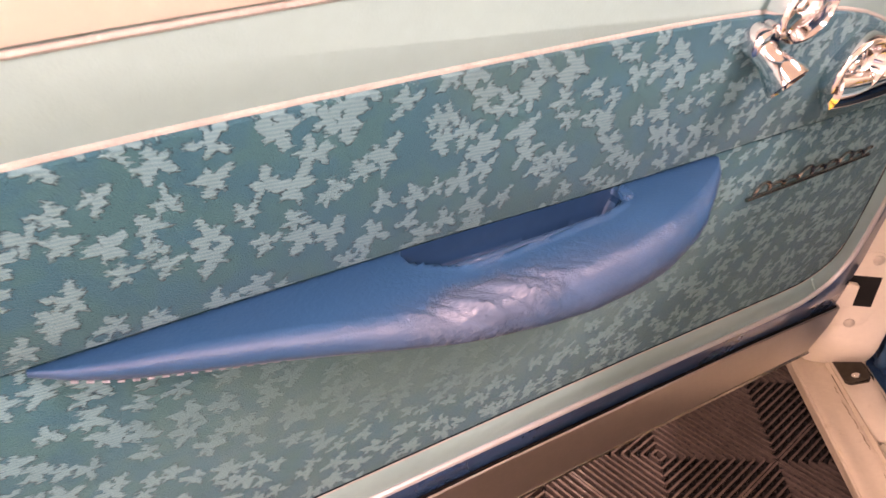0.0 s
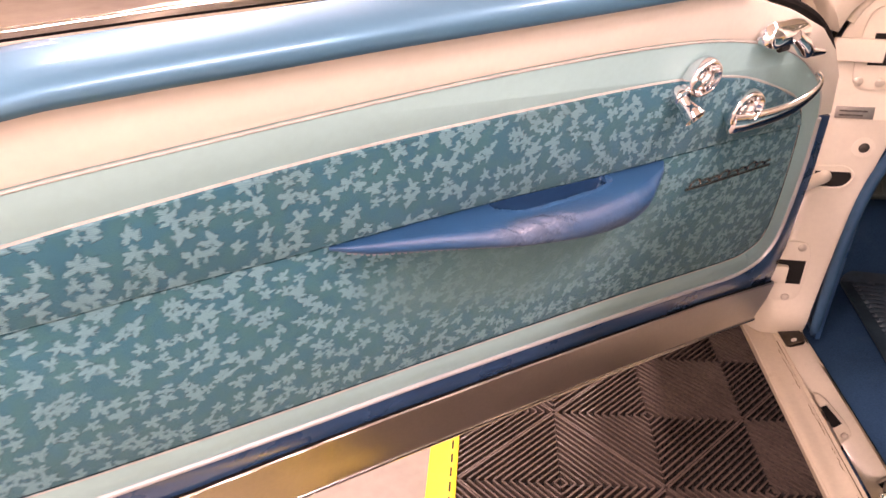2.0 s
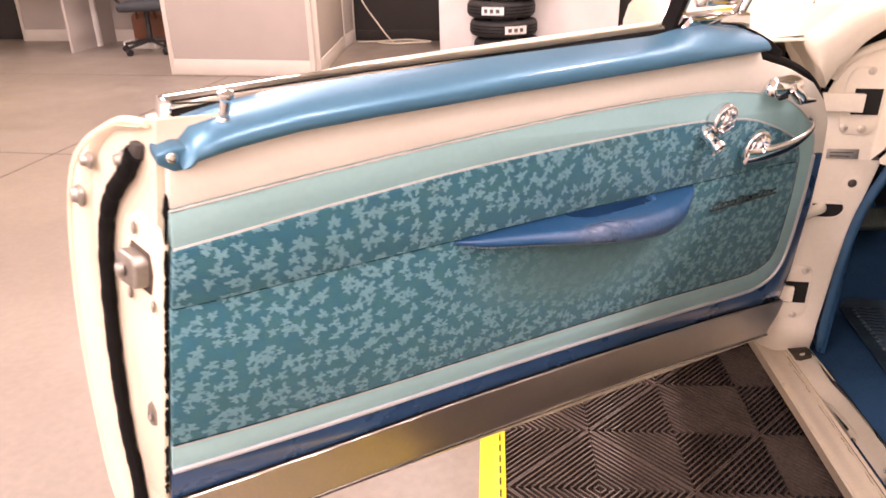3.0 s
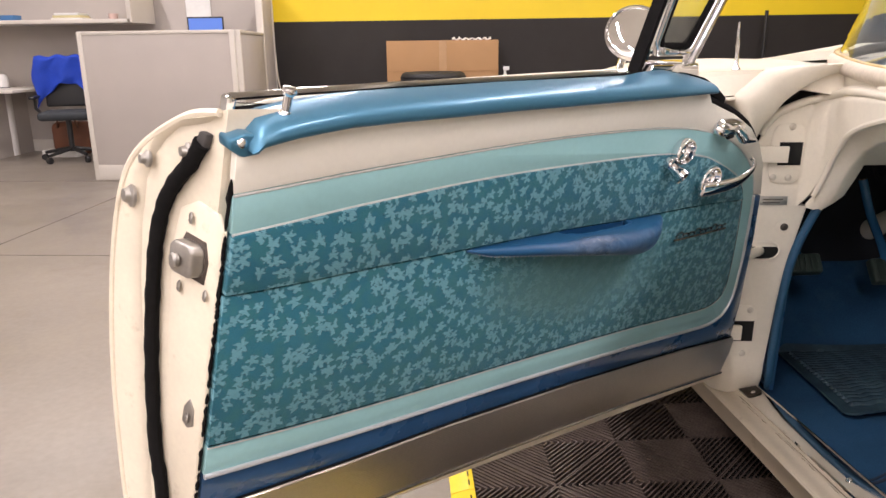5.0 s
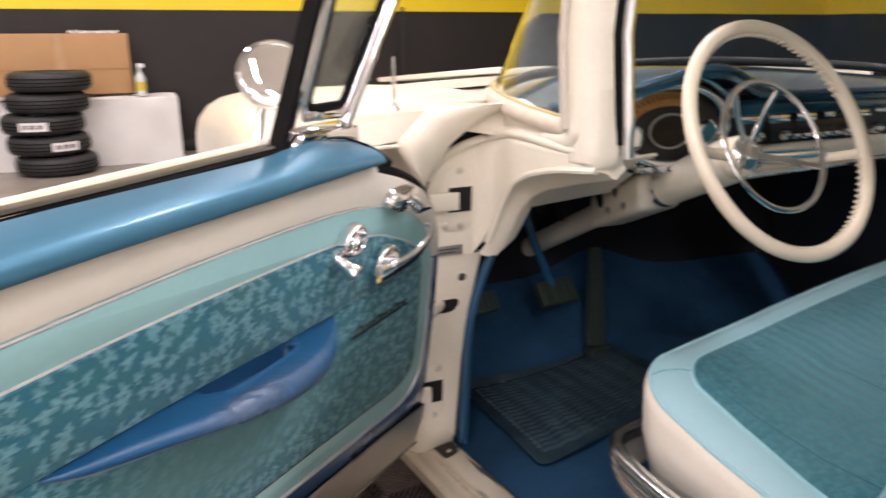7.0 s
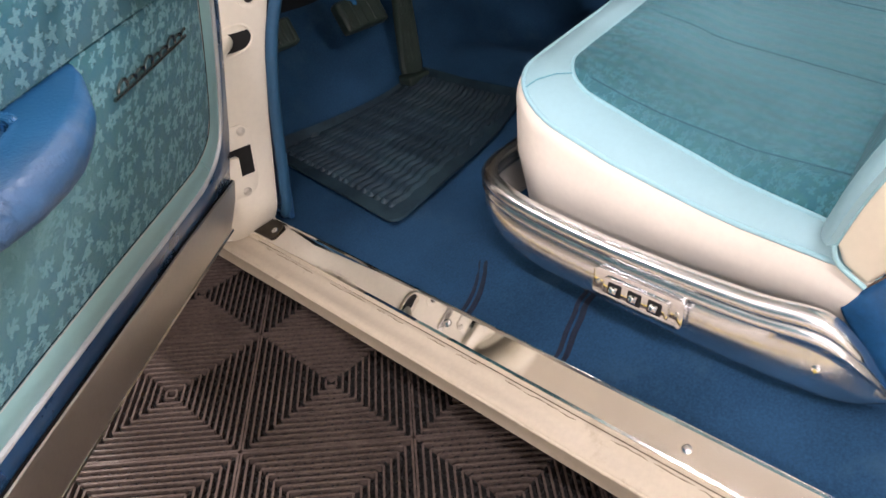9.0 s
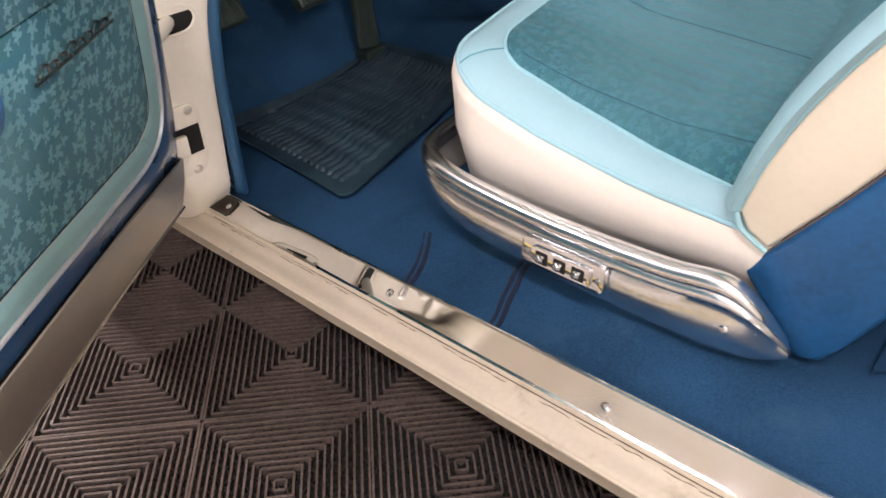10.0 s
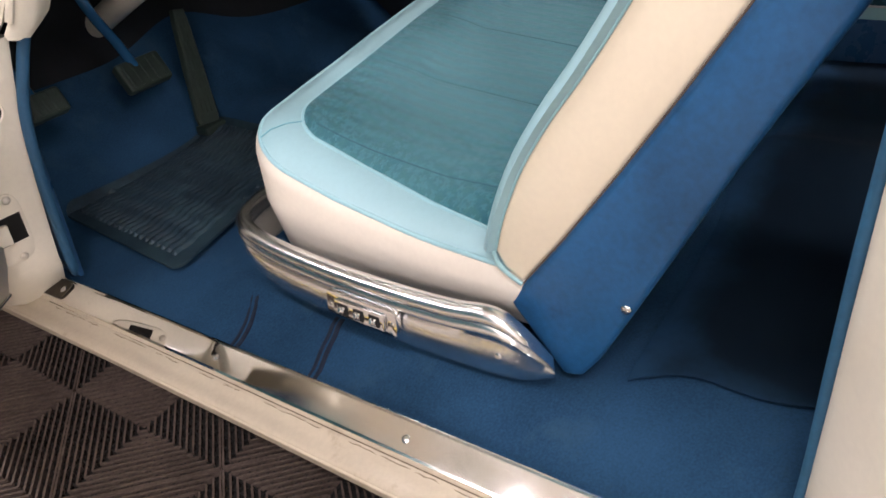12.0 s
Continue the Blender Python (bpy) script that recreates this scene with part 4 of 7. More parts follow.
def handles(door):
    def dish(name, u, v, a, b, turn, label):
        """A hollow oval chrome boss."""
        prof = [(1.0, 0.0), (1.0, 0.006), (0.96, 0.0110), (0.89, 0.0142), (0.81, 0.0148), (0.72, 0.0115), (0.62, 0.0062), (0.52, 0.0022), (0.36, 0.0012), (0.24, 0.0060), (0.12, 0.0085), (0, 0.0090)]
        bm = lathe(prof, 36, Matrix.Rotation(radians(turn), 4, "Z") @ Matrix.Diagonal((a, b, 1, 1)))
        return part(name, bm, CHROME, door, label, m=Matrix.Translation(D(u, v, 0.010)) @ pose(0, 0, 0, -6, -13, 0), sharp=60)
    # window crank
    dish("window_crank", 0.514, 0.535, 0.0235, 0.0185, 58, "hollow oval chrome window crank boss")
    part("crank_arm", tube(smooth_line([D(0.512, 0.527, 0.011), D(0.522, 0.519, 0.012), D(0.534, 0.513, 0.012)], 5), [0.012, 0.0115, 0.011, 0.0105, 0.010, 0.0095, 0.009, 0.0088, 0.0085, 0.008, 0.0075], 12, flat=0.6, up=(0, 0, 1)), CHROME, door)
    part("crank_boss", lathe([(0.0105, 0), (0.0105, 0.010), (0.009, 0.013), (0, 0.014)], 18), CHROME, door, m=Matrix.Translation(D(0.536, 0.513, 0.006)))
    part("crank_knob", lathe([(0.0075, 0), (0.0085, 0.004), (0.0082, 0.010), (0.0105, 0.016), (0.0128, 0.024), (0.0132, 0.028), (0.0118, 0.0285), (0.0095, 0.024), (0, 0.021)], 24), CHROME, door, "flared hollow chrome crank knob", m=Matrix.Translation(D(0.536, 0.511, 0.014)) @ pose(0, 0, 0, 26, 12, 0), sharp=60)
    # inside handle
    dish("inside_handle", 0.405, 0.486, 0.027, 0.021, 55, "chrome inside door handle with a hollow oval boss")
    lever = smooth_line([D(0.424, 0.468, 0.015), D(0.398, 0.471, 0.020), D(0.360, 0.477, 0.024), D(0.325, 0.485, 0.026), D(0.296, 0.496, 0.025), D(0.279, 0.509, 0.024), D(0.277, 0.520, 0.021), D(0.283, 0.525, 0.015)], 5)
    n = len(lever)
    rad = [max(0.0035, 0.0115 * (1 - i / n) ** 1.2 + 0.0045 * math.sin(math.pi * min(1, 0.25 + 0.75 * i / n))) * (0.6 if i == 0 else 1) for i in range(n)]
    part("handle_lever", tube(lever, rad, 14, flat=0.62, up=(0, 0, 1)), CHROME, door, "curved chrome lever")
    # vent regulator: a rounded housing and a swivelling lever
    rings = []
    for s, r in ((0, 0.2), (0.04, 0.62), (0.12, 0.88), (0.25, 1.0), (0.6, 0.96), (0.9, 0.85), (1.0, 0.72)):
        u, v = 0.424 - 0.078 * s, 0.573 + 0.008 * s
        rings.append([D(u, v + r * 0.014 * c, 0.002 + max(0, r * 0.021 * w)) for c, w in ((-1, 0), (-1, 0.55), (-0.8, 0.9), (-0.3, 1.0), (0.35, 0.9), (0.85, 0.5), (1, 0))])
    part("vent_regulator", loft(rings), CHROME, door, "chrome vent window regulator housing", sharp=60)
    # near-black plug in place of the shade in the housing's slot
    part("regulator_slot", tube([D(0.398, 0.5625, 0.018), D(0.384, 0.565, 0.018)], [0.0042, 0.0042], 10), HOLE_SHADE, door)
    part("swivel", tube([D(0.378, 0.578, 0.019), D(0.366, 0.571, 0.023), D(0.356, 0.563, 0.026), D(0.351, 0.558, 0.027)], [0.008, 0.0098, 0.0095, 0.006], 14), CHROME, door, "round chrome swivel")
    part("regulator_lever", tube([D(0.354, 0.562, 0.027), D(0.340, 0.561, 0.029), D(0.321, 0.561, 0.030)], [0.0068, 0.0052, 0.0028], 10, flat=0.7), CHROME, door, "short chrome lever")
    # script badge, a plain looping ribbon over a bar
    loops = []
    for i in range(141):
        s = i / 140
        a = s * 2 * math.pi * 8.5
        tall = 0.0075 if (i // 17) in (0, 3, 6) else 0.0042
        loops.append(D(0.432 - 0.160 * s + 0.0034 * math.sin(a), 0.3745 + 0.0125 * s + tall * (1 - math.cos(a)) * 0.62 + 0.001, 0.0085))
    badge = join(tube(loops, 0.0019, 6, flat=0.8), tube([D(0.436, 0.3705, 0.0075), D(0.352, 0.3765, 0.0075), D(0.267, 0.384, 0.0075)], 0.0019, 6))
    part("badge", badge, plain("badge_bronze", (0.42, 0.36, 0.32), 0.22, 1.0, amount=0.25, scale=90), door, "slim metal script badge")


DRIVER_DOOR = open_door()


# ---------------------------------------------------------------- the car's body
WINDOW_GLASS = Mat("windscreen_glass", (0.93, 0.985, 0.97), 0.01)
WINDOW_GLASS.put("Transmission Weight", 1.0).put("IOR", 1.4)
WINDOW_GLASS = WINDOW_GLASS.m


def jamb_y(w):
    return 0.098 - 0.131 * w


SILL_FALL = 0.015


def car_body():
    car = thing("car", "ivory and blue nineteen-fifties two-door car, door open", "car", m=CAR_M)
    # rocker and sill
    prof = [(0.050, -0.024), (0.028, -0.016), (-0.0145, -0.0185), (-0.0165, -0.0245), (-0.0205, -0.0240), (-0.0245, -0.0252), (-0.030, -0.0285), (-0.037, -0.0305), (-0.045, -0.0302), (-0.052, -0.0308), (-0.0560, -0.0328), (-0.0585, -0.036), (-0.0575, -0.041), (-0.046, -0.050), (-0.030, -0.060), (-0.015, -0.13), (0.050, -0.14)]
    part("sill", loft([[(a, y, b + SILL_FALL * min(0, y)) for a, b in prof] for y in (0.50, 0.10, 0.0, -0.40, -0.80, -1.34)]), SILL_PAINT, car, "ivory painted door sill, grimy along its seal", sharp=50)
    grime = plain("sill_grime", (0.10, 0.075, 0.05), 0.8, amount=0.4, scale=60)
    part("sill_groove", tube([(-0.0162, y, -0.0246 + SILL_FALL * min(0, y)) for y in (0.13, -0.3, -0.7, -1.12)], 0.0013, 6), grime, car, "dark grime in the seal groove")
    rnd = random.Random(21)
    y = 0.10
    while y > -1.08:
        ln = 0.012 + 0.05 * rnd.random()
        pts = [(-0.0225 + 0.0022 * (rnd.random() - 0.5), y - ln * i / 5, -0.0247 + SILL_FALL * min(0, y)) for i in range(6)]
        part("sealer_crack", tube(pts, [0.0002, 0.0006, 0.0008, 0.0005, 0.0007, 0.0002], 5), plain("sealer_brown", (0.16, 0.12, 0.08), 0.8), car, "cracked seam sealer")
        y -= ln + 0.05 * rnd.random() ** 2
    part("sill_hem", tube([(-0.0585, y, -0.0375 + SILL_FALL * min(0, y)) for y in (0.45, 0.1, -0.3, -0.7, -1.2)], 0.0024, 8), SILL_PAINT, car, "rolled outer hem of the sill")
    def plate_ring(y):
        """The plate leans outwards, more so towards the back."""
        lean = lerp_table(y, [(-1.1, 0.45), (-0.70, 0.44), (-0.30, 0.375), (0.15, 0.345)])
        inner = -0.0146 + 0.0353 * lean
        line = [(0.0305, -0.020), (0.0305, inner + 0.0009), (0.0290, inner + 0.0027), (0.0268, inner + 0.0027), (0.0248, inner), (-0.0105, -0.0146), (-0.0138, -0.0165), (-0.0142, -0.0225), (-0.0122, -0.0225), (-0.011, -0.018)]
        return [(a, y, b + SILL_FALL * min(0, y)) for a, b in line]
    plate = loft([plate_ring(0.152 - 1.262 * i / 70) for i in range(71)])
    tread = part("tread_plate", plate, TREAD, car, "bright stainless sill tread plate", sharp=6)
    for y in (-0.322, -0.690, -1.02):
        screw(tread, (0.005, y, -0.0084 + SILL_FALL * y), (-0.36, 0, 0.93), 0.0062, CHROME)
    end = part("plate_end", bevelled(prism([(-0.0110, 0.150), (0.0240, 0.150), (0.0240, 0.100), (0.019, 0.092), (-0.004, 0.092), (-0.0105, 0.100)], lambda a, b, e: (a - 0.384 * 0.003 * e, b, -0.0102 + 0.384 * a + 0.0026 * e)), 0.0006), plain("bronze_plate", (0.07, 0.06, 0.048), 0.32, 0.8, amount=0.3, scale=40), car, "worn dark plate end")
    screw(end, (0.006, 0.104, -0.0054), (-0.36, 0, 0.93), 0.0062, CHROME)
    part("clip", tube(smooth_line([(-0.013, 0.150, -0.010), (-0.020, 0.146, -0.004), (-0.024, 0.150, 0.002), (-0.022, 0.158, 0.004)], 4), 0.0028, 8), PEWTER, end, "bent metal clip")
    # hinge pillar: one folded sheet; near-black slabs on raised plates paint the pockets' shade
    x_in = [(-0.03, 0.036), (0.0, 0.030), (0.07, 0.018), (0.26, 0.030), (0.36, 0.046), (0.455, 0.066)]
    rows = [-0.03, -0.01, 0.01, 0.03, 0.05, 0.075, 0.10, 0.16, 0.22, 0.28, 0.34, 0.40, 0.455]
    rings = []
    for w in rows:
        xi, y = lerp_table(w, x_in), jamb_y(w) + 0.050 * (max(0, 0.075 - w) / 0.085) ** 1.5
        left = lerp_table(w, [(-0.03, -0.044), (0.03, -0.056), (0.08, -0.074), (0.16, -0.086), (0.3, -0.095)])
        rings.append([(left - 0.055, y + 0.16, w), (left - 0.02, y + 0.03, w), (left, y + 0.006, w), (left + 0.02, y, w), (xi - 0.012, y, w), (xi - 0.002, y + 0.004, w), (xi, y + 0.02, w), (xi, y + 0.20, w)])
    part("hinge_pillar", loft(rings), PAINT, car, "ivory painted hinge pillar with screws")
    hinge(car, -0.014, 0.034, 0.544, 0.593, [(0.008, 0.626), (-0.020, 0.518), (0.012, 0.517)])
    hinge(car, -0.066, -0.020, 0.134, 0.184, [(-0.032, 0.211), (-0.039, 0.103)])
    slot = smooth_line([(-0.045, jamb_y(0.35) - 0.0015, 0.370), (0.0, jamb_y(0.35) - 0.0015, 0.371), (0.016, jamb_y(0.35) - 0.0015, 0.353), (0.0, jamb_y(0.35) - 0.0015, 0.334), (-0.045, jamb_y(0.35) - 0.0015, 0.333)], 6)
    bm = bmesh.new()
    bm.faces.new([bm.verts.new(p) for p in slot])
    # flat near-black face on the uncut pillar, painted as the slot's shade
    part("check_slot", bm, HOLE_SHADE, car, "near-black patch for the check-strap slot's shade")
    part("slot_lip", tube(slot, 0.0025, 6), PAINT, car)
    part("check_arm", tube(smooth_line([(-0.10, -0.02, 0.345), (-0.055, 0.02, 0.352), (-0.028, 0.052, 0.352), (-0.02, 0.085, 0.352)], 5), 0.011, 12), PAINT, car, "ivory door check arm")
    screw(car, (0.019, jamb_y(0.407) - 0.001, 0.407), (0, -1, -0.13), 0.0085, plain("grey_bolt", (0.10, 0.09, 0.08), 0.5, 0.7))
    part("hole_ring", lathe([(0.018, 0), (0.018, 0.001), (0.011, 0.0015)], 24), PAINT, car, m=Matrix.Translation((0.019, jamb_y(0.407), 0.407)) @ pose(0, 0, 0, 97, 0, 0))
    tag = part("data_plate", bevelled(box(-0.040, 0.018, jamb_y(0.466) - 0.0025, jamb_y(0.466) - 0.0002, 0.457, 0.476), 0.0006), PEWTER, car, "small metal data plate")
    for r, (a, b) in enumerate(((-0.034, 0.008), (-0.034, 0.002))):
        part("bar", box(a, b, jamb_y(0.466) - 0.0034, jamb_y(0.466) - 0.0022, 0.468 - 0.007 * r, 0.4705 - 0.007 * r), plain("plate_ink", (0.08, 0.07, 0.06), 0.6), tag)
    # windlace down the pillar and the kick panel behind it
    lace = smooth_line([(0.100, 0.030, 0.485), (0.072, 0.040, 0.42), (0.046, 0.050, 0.34), (0.034, 0.062, 0.24), (0.030, 0.078, 0.12), (0.034, 0.098, 0.050), (0.044, 0.126, 0.012), (0.052, 0.148, -0.004)], 6)
    part("windlace", tube(lace, 0.0095, 10), plain("windlace_blue", (0.012, 0.070, 0.145), 0.6, amount=0.2), car, "blue cloth windlace")
    # pillar head and curved cowl arm, one folded sheet: (x, y or None on the jamb, lower w, upper w)
    head = [(-0.066, None, 0.455, 0.585), (-0.060, None, 0.455, 0.608), (-0.050, None, 0.455, 0.629), (-0.034, None, 0.455, 0.648), (-0.012, None, 0.455, 0.662), (0.023, None, 0.455, 0.676), (0.042, None, 0.455, 0.6805),
            (0.056, 0.004, 0.480, 0.684), (0.066, -0.014, 0.522, 0.688), (0.070, -0.040, 0.564, 0.692), (0.070, -0.07, 0.594, 0.695), (0.070, -0.10, 0.613, 0.694), (0.070, -0.15, 0.629, 0.690),
            (0.070, -0.22, 0.641, 0.682), (0.071, -0.26, 0.645, 0.678), (0.074, -0.30, 0.647, 0.675), (0.084, -0.325, 0.648, 0.672)]

    def fold(s, t):
        i = s * (len(head) - 1)
        k = min(int(i), len(head) - 2)
        a, b, f = head[k], head[k + 1], i - k
        w = (a[2] + (b[2] - a[2]) * f) * (1 - t) + (a[3] + (b[3] - a[3]) * f) * t
        ya, yb = (jamb_y(w) if q[1] is None else q[1] + (jamb_y(w) - 0.02) * max(0, 1 + q[1] / 0.04) for q in (a, b))
        roll = 0.010 * max(0, (t - 0.8) / 0.2) ** 2
        return (a[0] + (b[0] - a[0]) * f + roll, ya + (yb - ya) * f + roll, w)
    part("cowl_arm", solid(sheet(64, 10, fold), 0.014), PAINT, car, "ivory pillar head and curved cowl arm", sharp=60)
    lower = [(x + 0.003, y, wb) for x, y, wb, wt in head[7:]]
    part("arm_bead", tube(smooth_line(lower, 4), 0.0065, 8), PAINT, car, "rolled lower edge of the cowl arm")
    ledge = []
    for n, (x, y, wb, wt) in enumerate(head[6:]):
        if y is None:
            y = 0.016
        d = lerp_table(n, [(0, 0.004), (2, 0.020), (4, 0.034), (7, 0.028), (10, 0.014)])
        ledge.append([(x + 0.008, y + 0.004, wb + 0.006), (x + 0.010, y + 0.002, wb - 0.002), (x + 0.024, y, wb - 0.006), (x + 0.034, y - 0.002 + 0.3 * d, wb - d), (x + 0.042, y + 0.3 * d, wb - d - 0.003), (x + 0.075, y + 0.02, wb - d + 0.01), (x + 0.06, y + 0.02, wb + 0.02)])
    part("arm_ledge", loft(ledge), PAINT, car, "ivory inner ledge below the arm", sharp=60)
    crest = [(x, jamb_y(wt) if y is None else y, wt) for x, y, wb, wt in head]
    part("arm_lip", tube(smooth_line([(x + 0.006, y + 0.004, w + 0.001) for x, y, w in crest[1:]], 3), 0.0085, 10), PAINT, car, "rounded shelf edge")
    shelf = [[(x + 0.004, y + 0.004, w - 0.012), (x + 0.006, y + 0.004, w + 0.008), (x + 0.026, y + 0.006, w + 0.018), (x + 0.034, y + 0.008, w + 0.024), (x + 0.046, y + 0.008, w + 0.022), (x + 0.05, y + 0.006, w - 0.012)] for x, y, w in crest[8:]]
    part("arm_shelf", loft(shelf), PAINT, car, "ivory stepped shelf", sharp=60)
    foot = smooth_line([(0.083, -0.18, 0.697), (0.086, -0.225, 0.691), (0.090, -0.262, 0.691), (0.094, -0.286, 0.706), (0.098, -0.292, 0.735), (0.099, -0.291, 0.78)], 6)
    part("post_foot", tube(foot, [0.008 + 0.021 * min(1, i / 18) for i in range(len(foot))], 16), PAINT, car, "rounded ivory post foot")
    # screen: sill, pillar, bright interior trim, glass
    base = smooth_line([(0.098, -0.290, 0.699), (0.088, -0.22, 0.712), (0.085, -0.10, 0.731), (0.090, 0.00, 0.752), (0.12, 0.085, 0.768), (0.20, 0.17, 0.788), (0.34, 0.25, 0.808), (0.60, 0.31, 0.824), (0.80, 0.32, 0.828), (1.0, 0.31, 0.824), (1.26, 0.25, 0.808), (1.40, 0.17, 0.788), (1.47, 0.04, 0.75), (1.48, -0.20, 0.70)], 4)
    k_dark = plain("screen_black", (0.012, 0.014, 0.016), 0.4, amount=0.2)
    part("screen_base", tube(base[17:], 0.012, 10), k_dark, car, "dark screen base trim")
    part("screen_sill", tube(base[:18], 0.0175, 12), plain("screen_rubber", (0.60, 0.53, 0.43), 0.5, amount=0.15, scale=30), car, "aged cream screen surround")
    part("screen_gasket", tube([p + Vector((0, 0.004, 0.014)) for p in base[:19]], 0.007, 8), plain("gasket_amber", (0.42, 0.30, 0.10), 0.45, amount=0.25, scale=40), car, "yellowed rubber gasket")
    part("sill_filler", loft([[(0.085, -0.30, 0.66), (0.078, -0.30, 0.695), (0.12, -0.30, 0.695), (0.12, -0.30, 0.66)], [(0.09, -0.10, 0.68), (0.082, -0.10, 0.728), (0.13, -0.10, 0.733), (0.13, -0.10, 0.67)], [(0.095, 0.03, 0.66), (0.088, 0.03, 0.752), (0.16, 0.03, 0.755), (0.16, 0.03, 0.66)]]), PAINT, car)
    def base_ring(z, g):
        turns = [2 * math.pi * q / 28 for q in range(28)]
        return [(0.1035 + 0.031 * g * math.copysign(abs(math.cos(a)) ** 0.6, math.cos(a)), -0.298 + 0.034 * g * math.copysign(abs(math.sin(a)) ** 0.6, math.sin(a)), z) for a in turns]
    part("post_base", loft([base_ring(z, g) for z, g in ((0.6465, 0.45), (0.648, 0.68), (0.652, 0.84), (0.660, 0.96), (0.672, 1.0), (0.690, 0.99), (0.712, 0.92), (0.735, 0.85), (0.77, 0.78))]), PAINT, car, "rounded ivory base of the screen post", sharp=60)
    part("screen_pillar", loft([[(0.071 + s, -0.312 + d, z), (0.080 + s, -0.326 + d, z), (0.124 + s, -0.326 + d, z), (0.128 + s, -0.312 + d, z), (0.128 + s, -0.270 + d, z), (0.080 + s, -0.262 + d, z), (0.071 + s, -0.272 + d, z)] for z, s, d in ((0.66, 0, 0), (0.72, 0, 0), (0.85, 0.004, 0.012), (1.05, 0.02, 0.0), (1.16, 0.05, -0.02))]), PAINT, car, "ivory screen pillar", sharp=60)
    part("pillar_rib", tube([(0.072, -0.262, 0.71), (0.076, -0.250, 0.85), (0.092, -0.262, 1.05), (0.122, -0.282, 1.16)], 0.009, 10), plain("edge_strip_grey", (0.50, 0.45, 0.38), 0.45, amount=0.12, scale=20, dirt=(0.25, 0.15, 0.08), dirt_at=0.68), car, "aged beige screen edge strip")
    part("pillar_trim", tube([(0.139 + q, -0.332 + d, z) for z, q, d in ((0.665, 0, 0), (0.72, 0, 0), (0.85, 0.004, 0.012), (1.05, 0.02, 0.0), (1.16, 0.05, -0.02))], 0.0105, 12), CHROME, car, "chrome interior pillar trim")
    part("pillar_seal", tube([(0.126 + q, -0.325 + d, z) for z, q, d in ((0.685, 0, 0), (0.72, 0, 0), (0.85, 0.004, 0.012), (1.05, 0.02, 0.0), (1.16, 0.05, -0.02))], 0.0075, 8), BLACK_RUBBER, car)
    top = [Vector((p.x * 0.86 + 0.11, p.y - 0.05 - 0.25 * min(1, max(0, (p.y + 0.10) / 0.36)), p.z + 0.36 + 0.06 * min(1, abs(p.y + 0.3)))) for p in base]
    bm = bmesh.new()
    lo, hi = [bm.verts.new(p + Vector((0, 0, 0.008))) for p in base], [bm.verts.new(p) for p in top]
    for i in range(len(lo) - 1):
        bm.faces.new((lo[i], lo[i + 1], hi[i + 1], hi[i]))
    screen = part("windscreen", solid(bm, 0.003), WINDOW_GLASS, car, "clear wrap-round windscreen")
    screen.visible_shadow = False
    part("screen_header", tube(top, 0.016, 8), CHROME, car)
    # roof, its lining, and the rear window
    def crown(a, t):
        return (0.16 + 1.26 * a, -0.36 + 0.35 * math.sin(math.pi * a) * (1 - t) - 1.72 * t - 0.10 * math.sin(math.pi * a) * t, 1.14 + 0.10 * math.sin(math.pi * a) ** 0.6 * (0.5 + 0.5 * math.sin(math.pi * min(1, t + 0.25))))
    part("roof", solid(sheet(20, 16, crown), 0.02), PAINT, car, "ivory roof panel")

    def rear_light(a, t):
        p = Vector(crown(a, 1.0))
        q = Vector((0.10 + 1.36 * a, -2.42 - 0.16 * math.sin(math.pi * a), 0.70))
        return p.lerp(q, t)
    part("rear_window", solid(sheet(20, 6, rear_light), 0.004), WINDOW_GLASS, car, "curved rear window")
    for x0, sx in ((0.055, 1), (1.545, -1)):
        part("rear_pillar", prism([(-1.80, 0.69), (-2.45, 0.69), (-2.08, 1.15), (-1.86, 1.15)], lambda a, b, e: (x0 + sx * (0.03 * e + 0.22 * (b - 0.66)), a, b), 0.008), PAINT, car, "ivory rear roof pillar")
    # front wing, bonnet
    wing = []
    for y in (-0.02, 0.05, 0.12, 0.2, 0.3, 0.4, 0.5, 0.7, 0.9, 1.1, 1.2, 1.3, 1.38, 1.44, 1.48, 1.50):
        c = lerp_table(y, [(-0.02, 0.742), (0.10, 0.752), (0.25, 0.778), (0.45, 0.796), (1.1, 0.797), (1.3, 0.785), (1.44, 0.74), (1.50, 0.66)])
        k = 1 - 0.45 * max(0, (y - 1.1) / 0.4) ** 2.5
        wing.append([(0.40, y, 0.66), (0.25, y, c - 0.02), (0.10, y, c - 0.004), (-0.05, y, c), (-0.17 * k, y, c - 0.002), (-0.25 * k, y, c - 0.008), (-0.30 * k, y, c - 0.020), (-0.34 * k, y, c - 0.042), (-0.367 * k, y, c - 0.075), (-0.38 * k, y, c - 0.12), (-0.385 * k, y, 0.52), (-0.37 * k, y, 0.30), (-0.33 * k, y, 0.02),
                     (-0.30 * k, y, 0.02), (-0.33 * k, y, 0.30), (-0.345 * k, y, 0.52), (-0.28 * k, y, c - 0.09), (-0.05, y, c - 0.03), (0.40, y, 0.63)])
    part("front_wing", loft(wing), PAINT, car, "ivory front wing", sharp=50)
    outer = smooth_line([(0.13, 0.03, 0.748), (0.10, -0.02, 0.742), (0.05, -0.028, 0.746), (0.0, -0.03, 0.749), (-0.055, -0.034, 0.742), (-0.080, -0.036, 0.733), (-0.110, -0.040, 0.708), (-0.132, -0.040, 0.684), (-0.108, -0.036, 0.640)], 5)
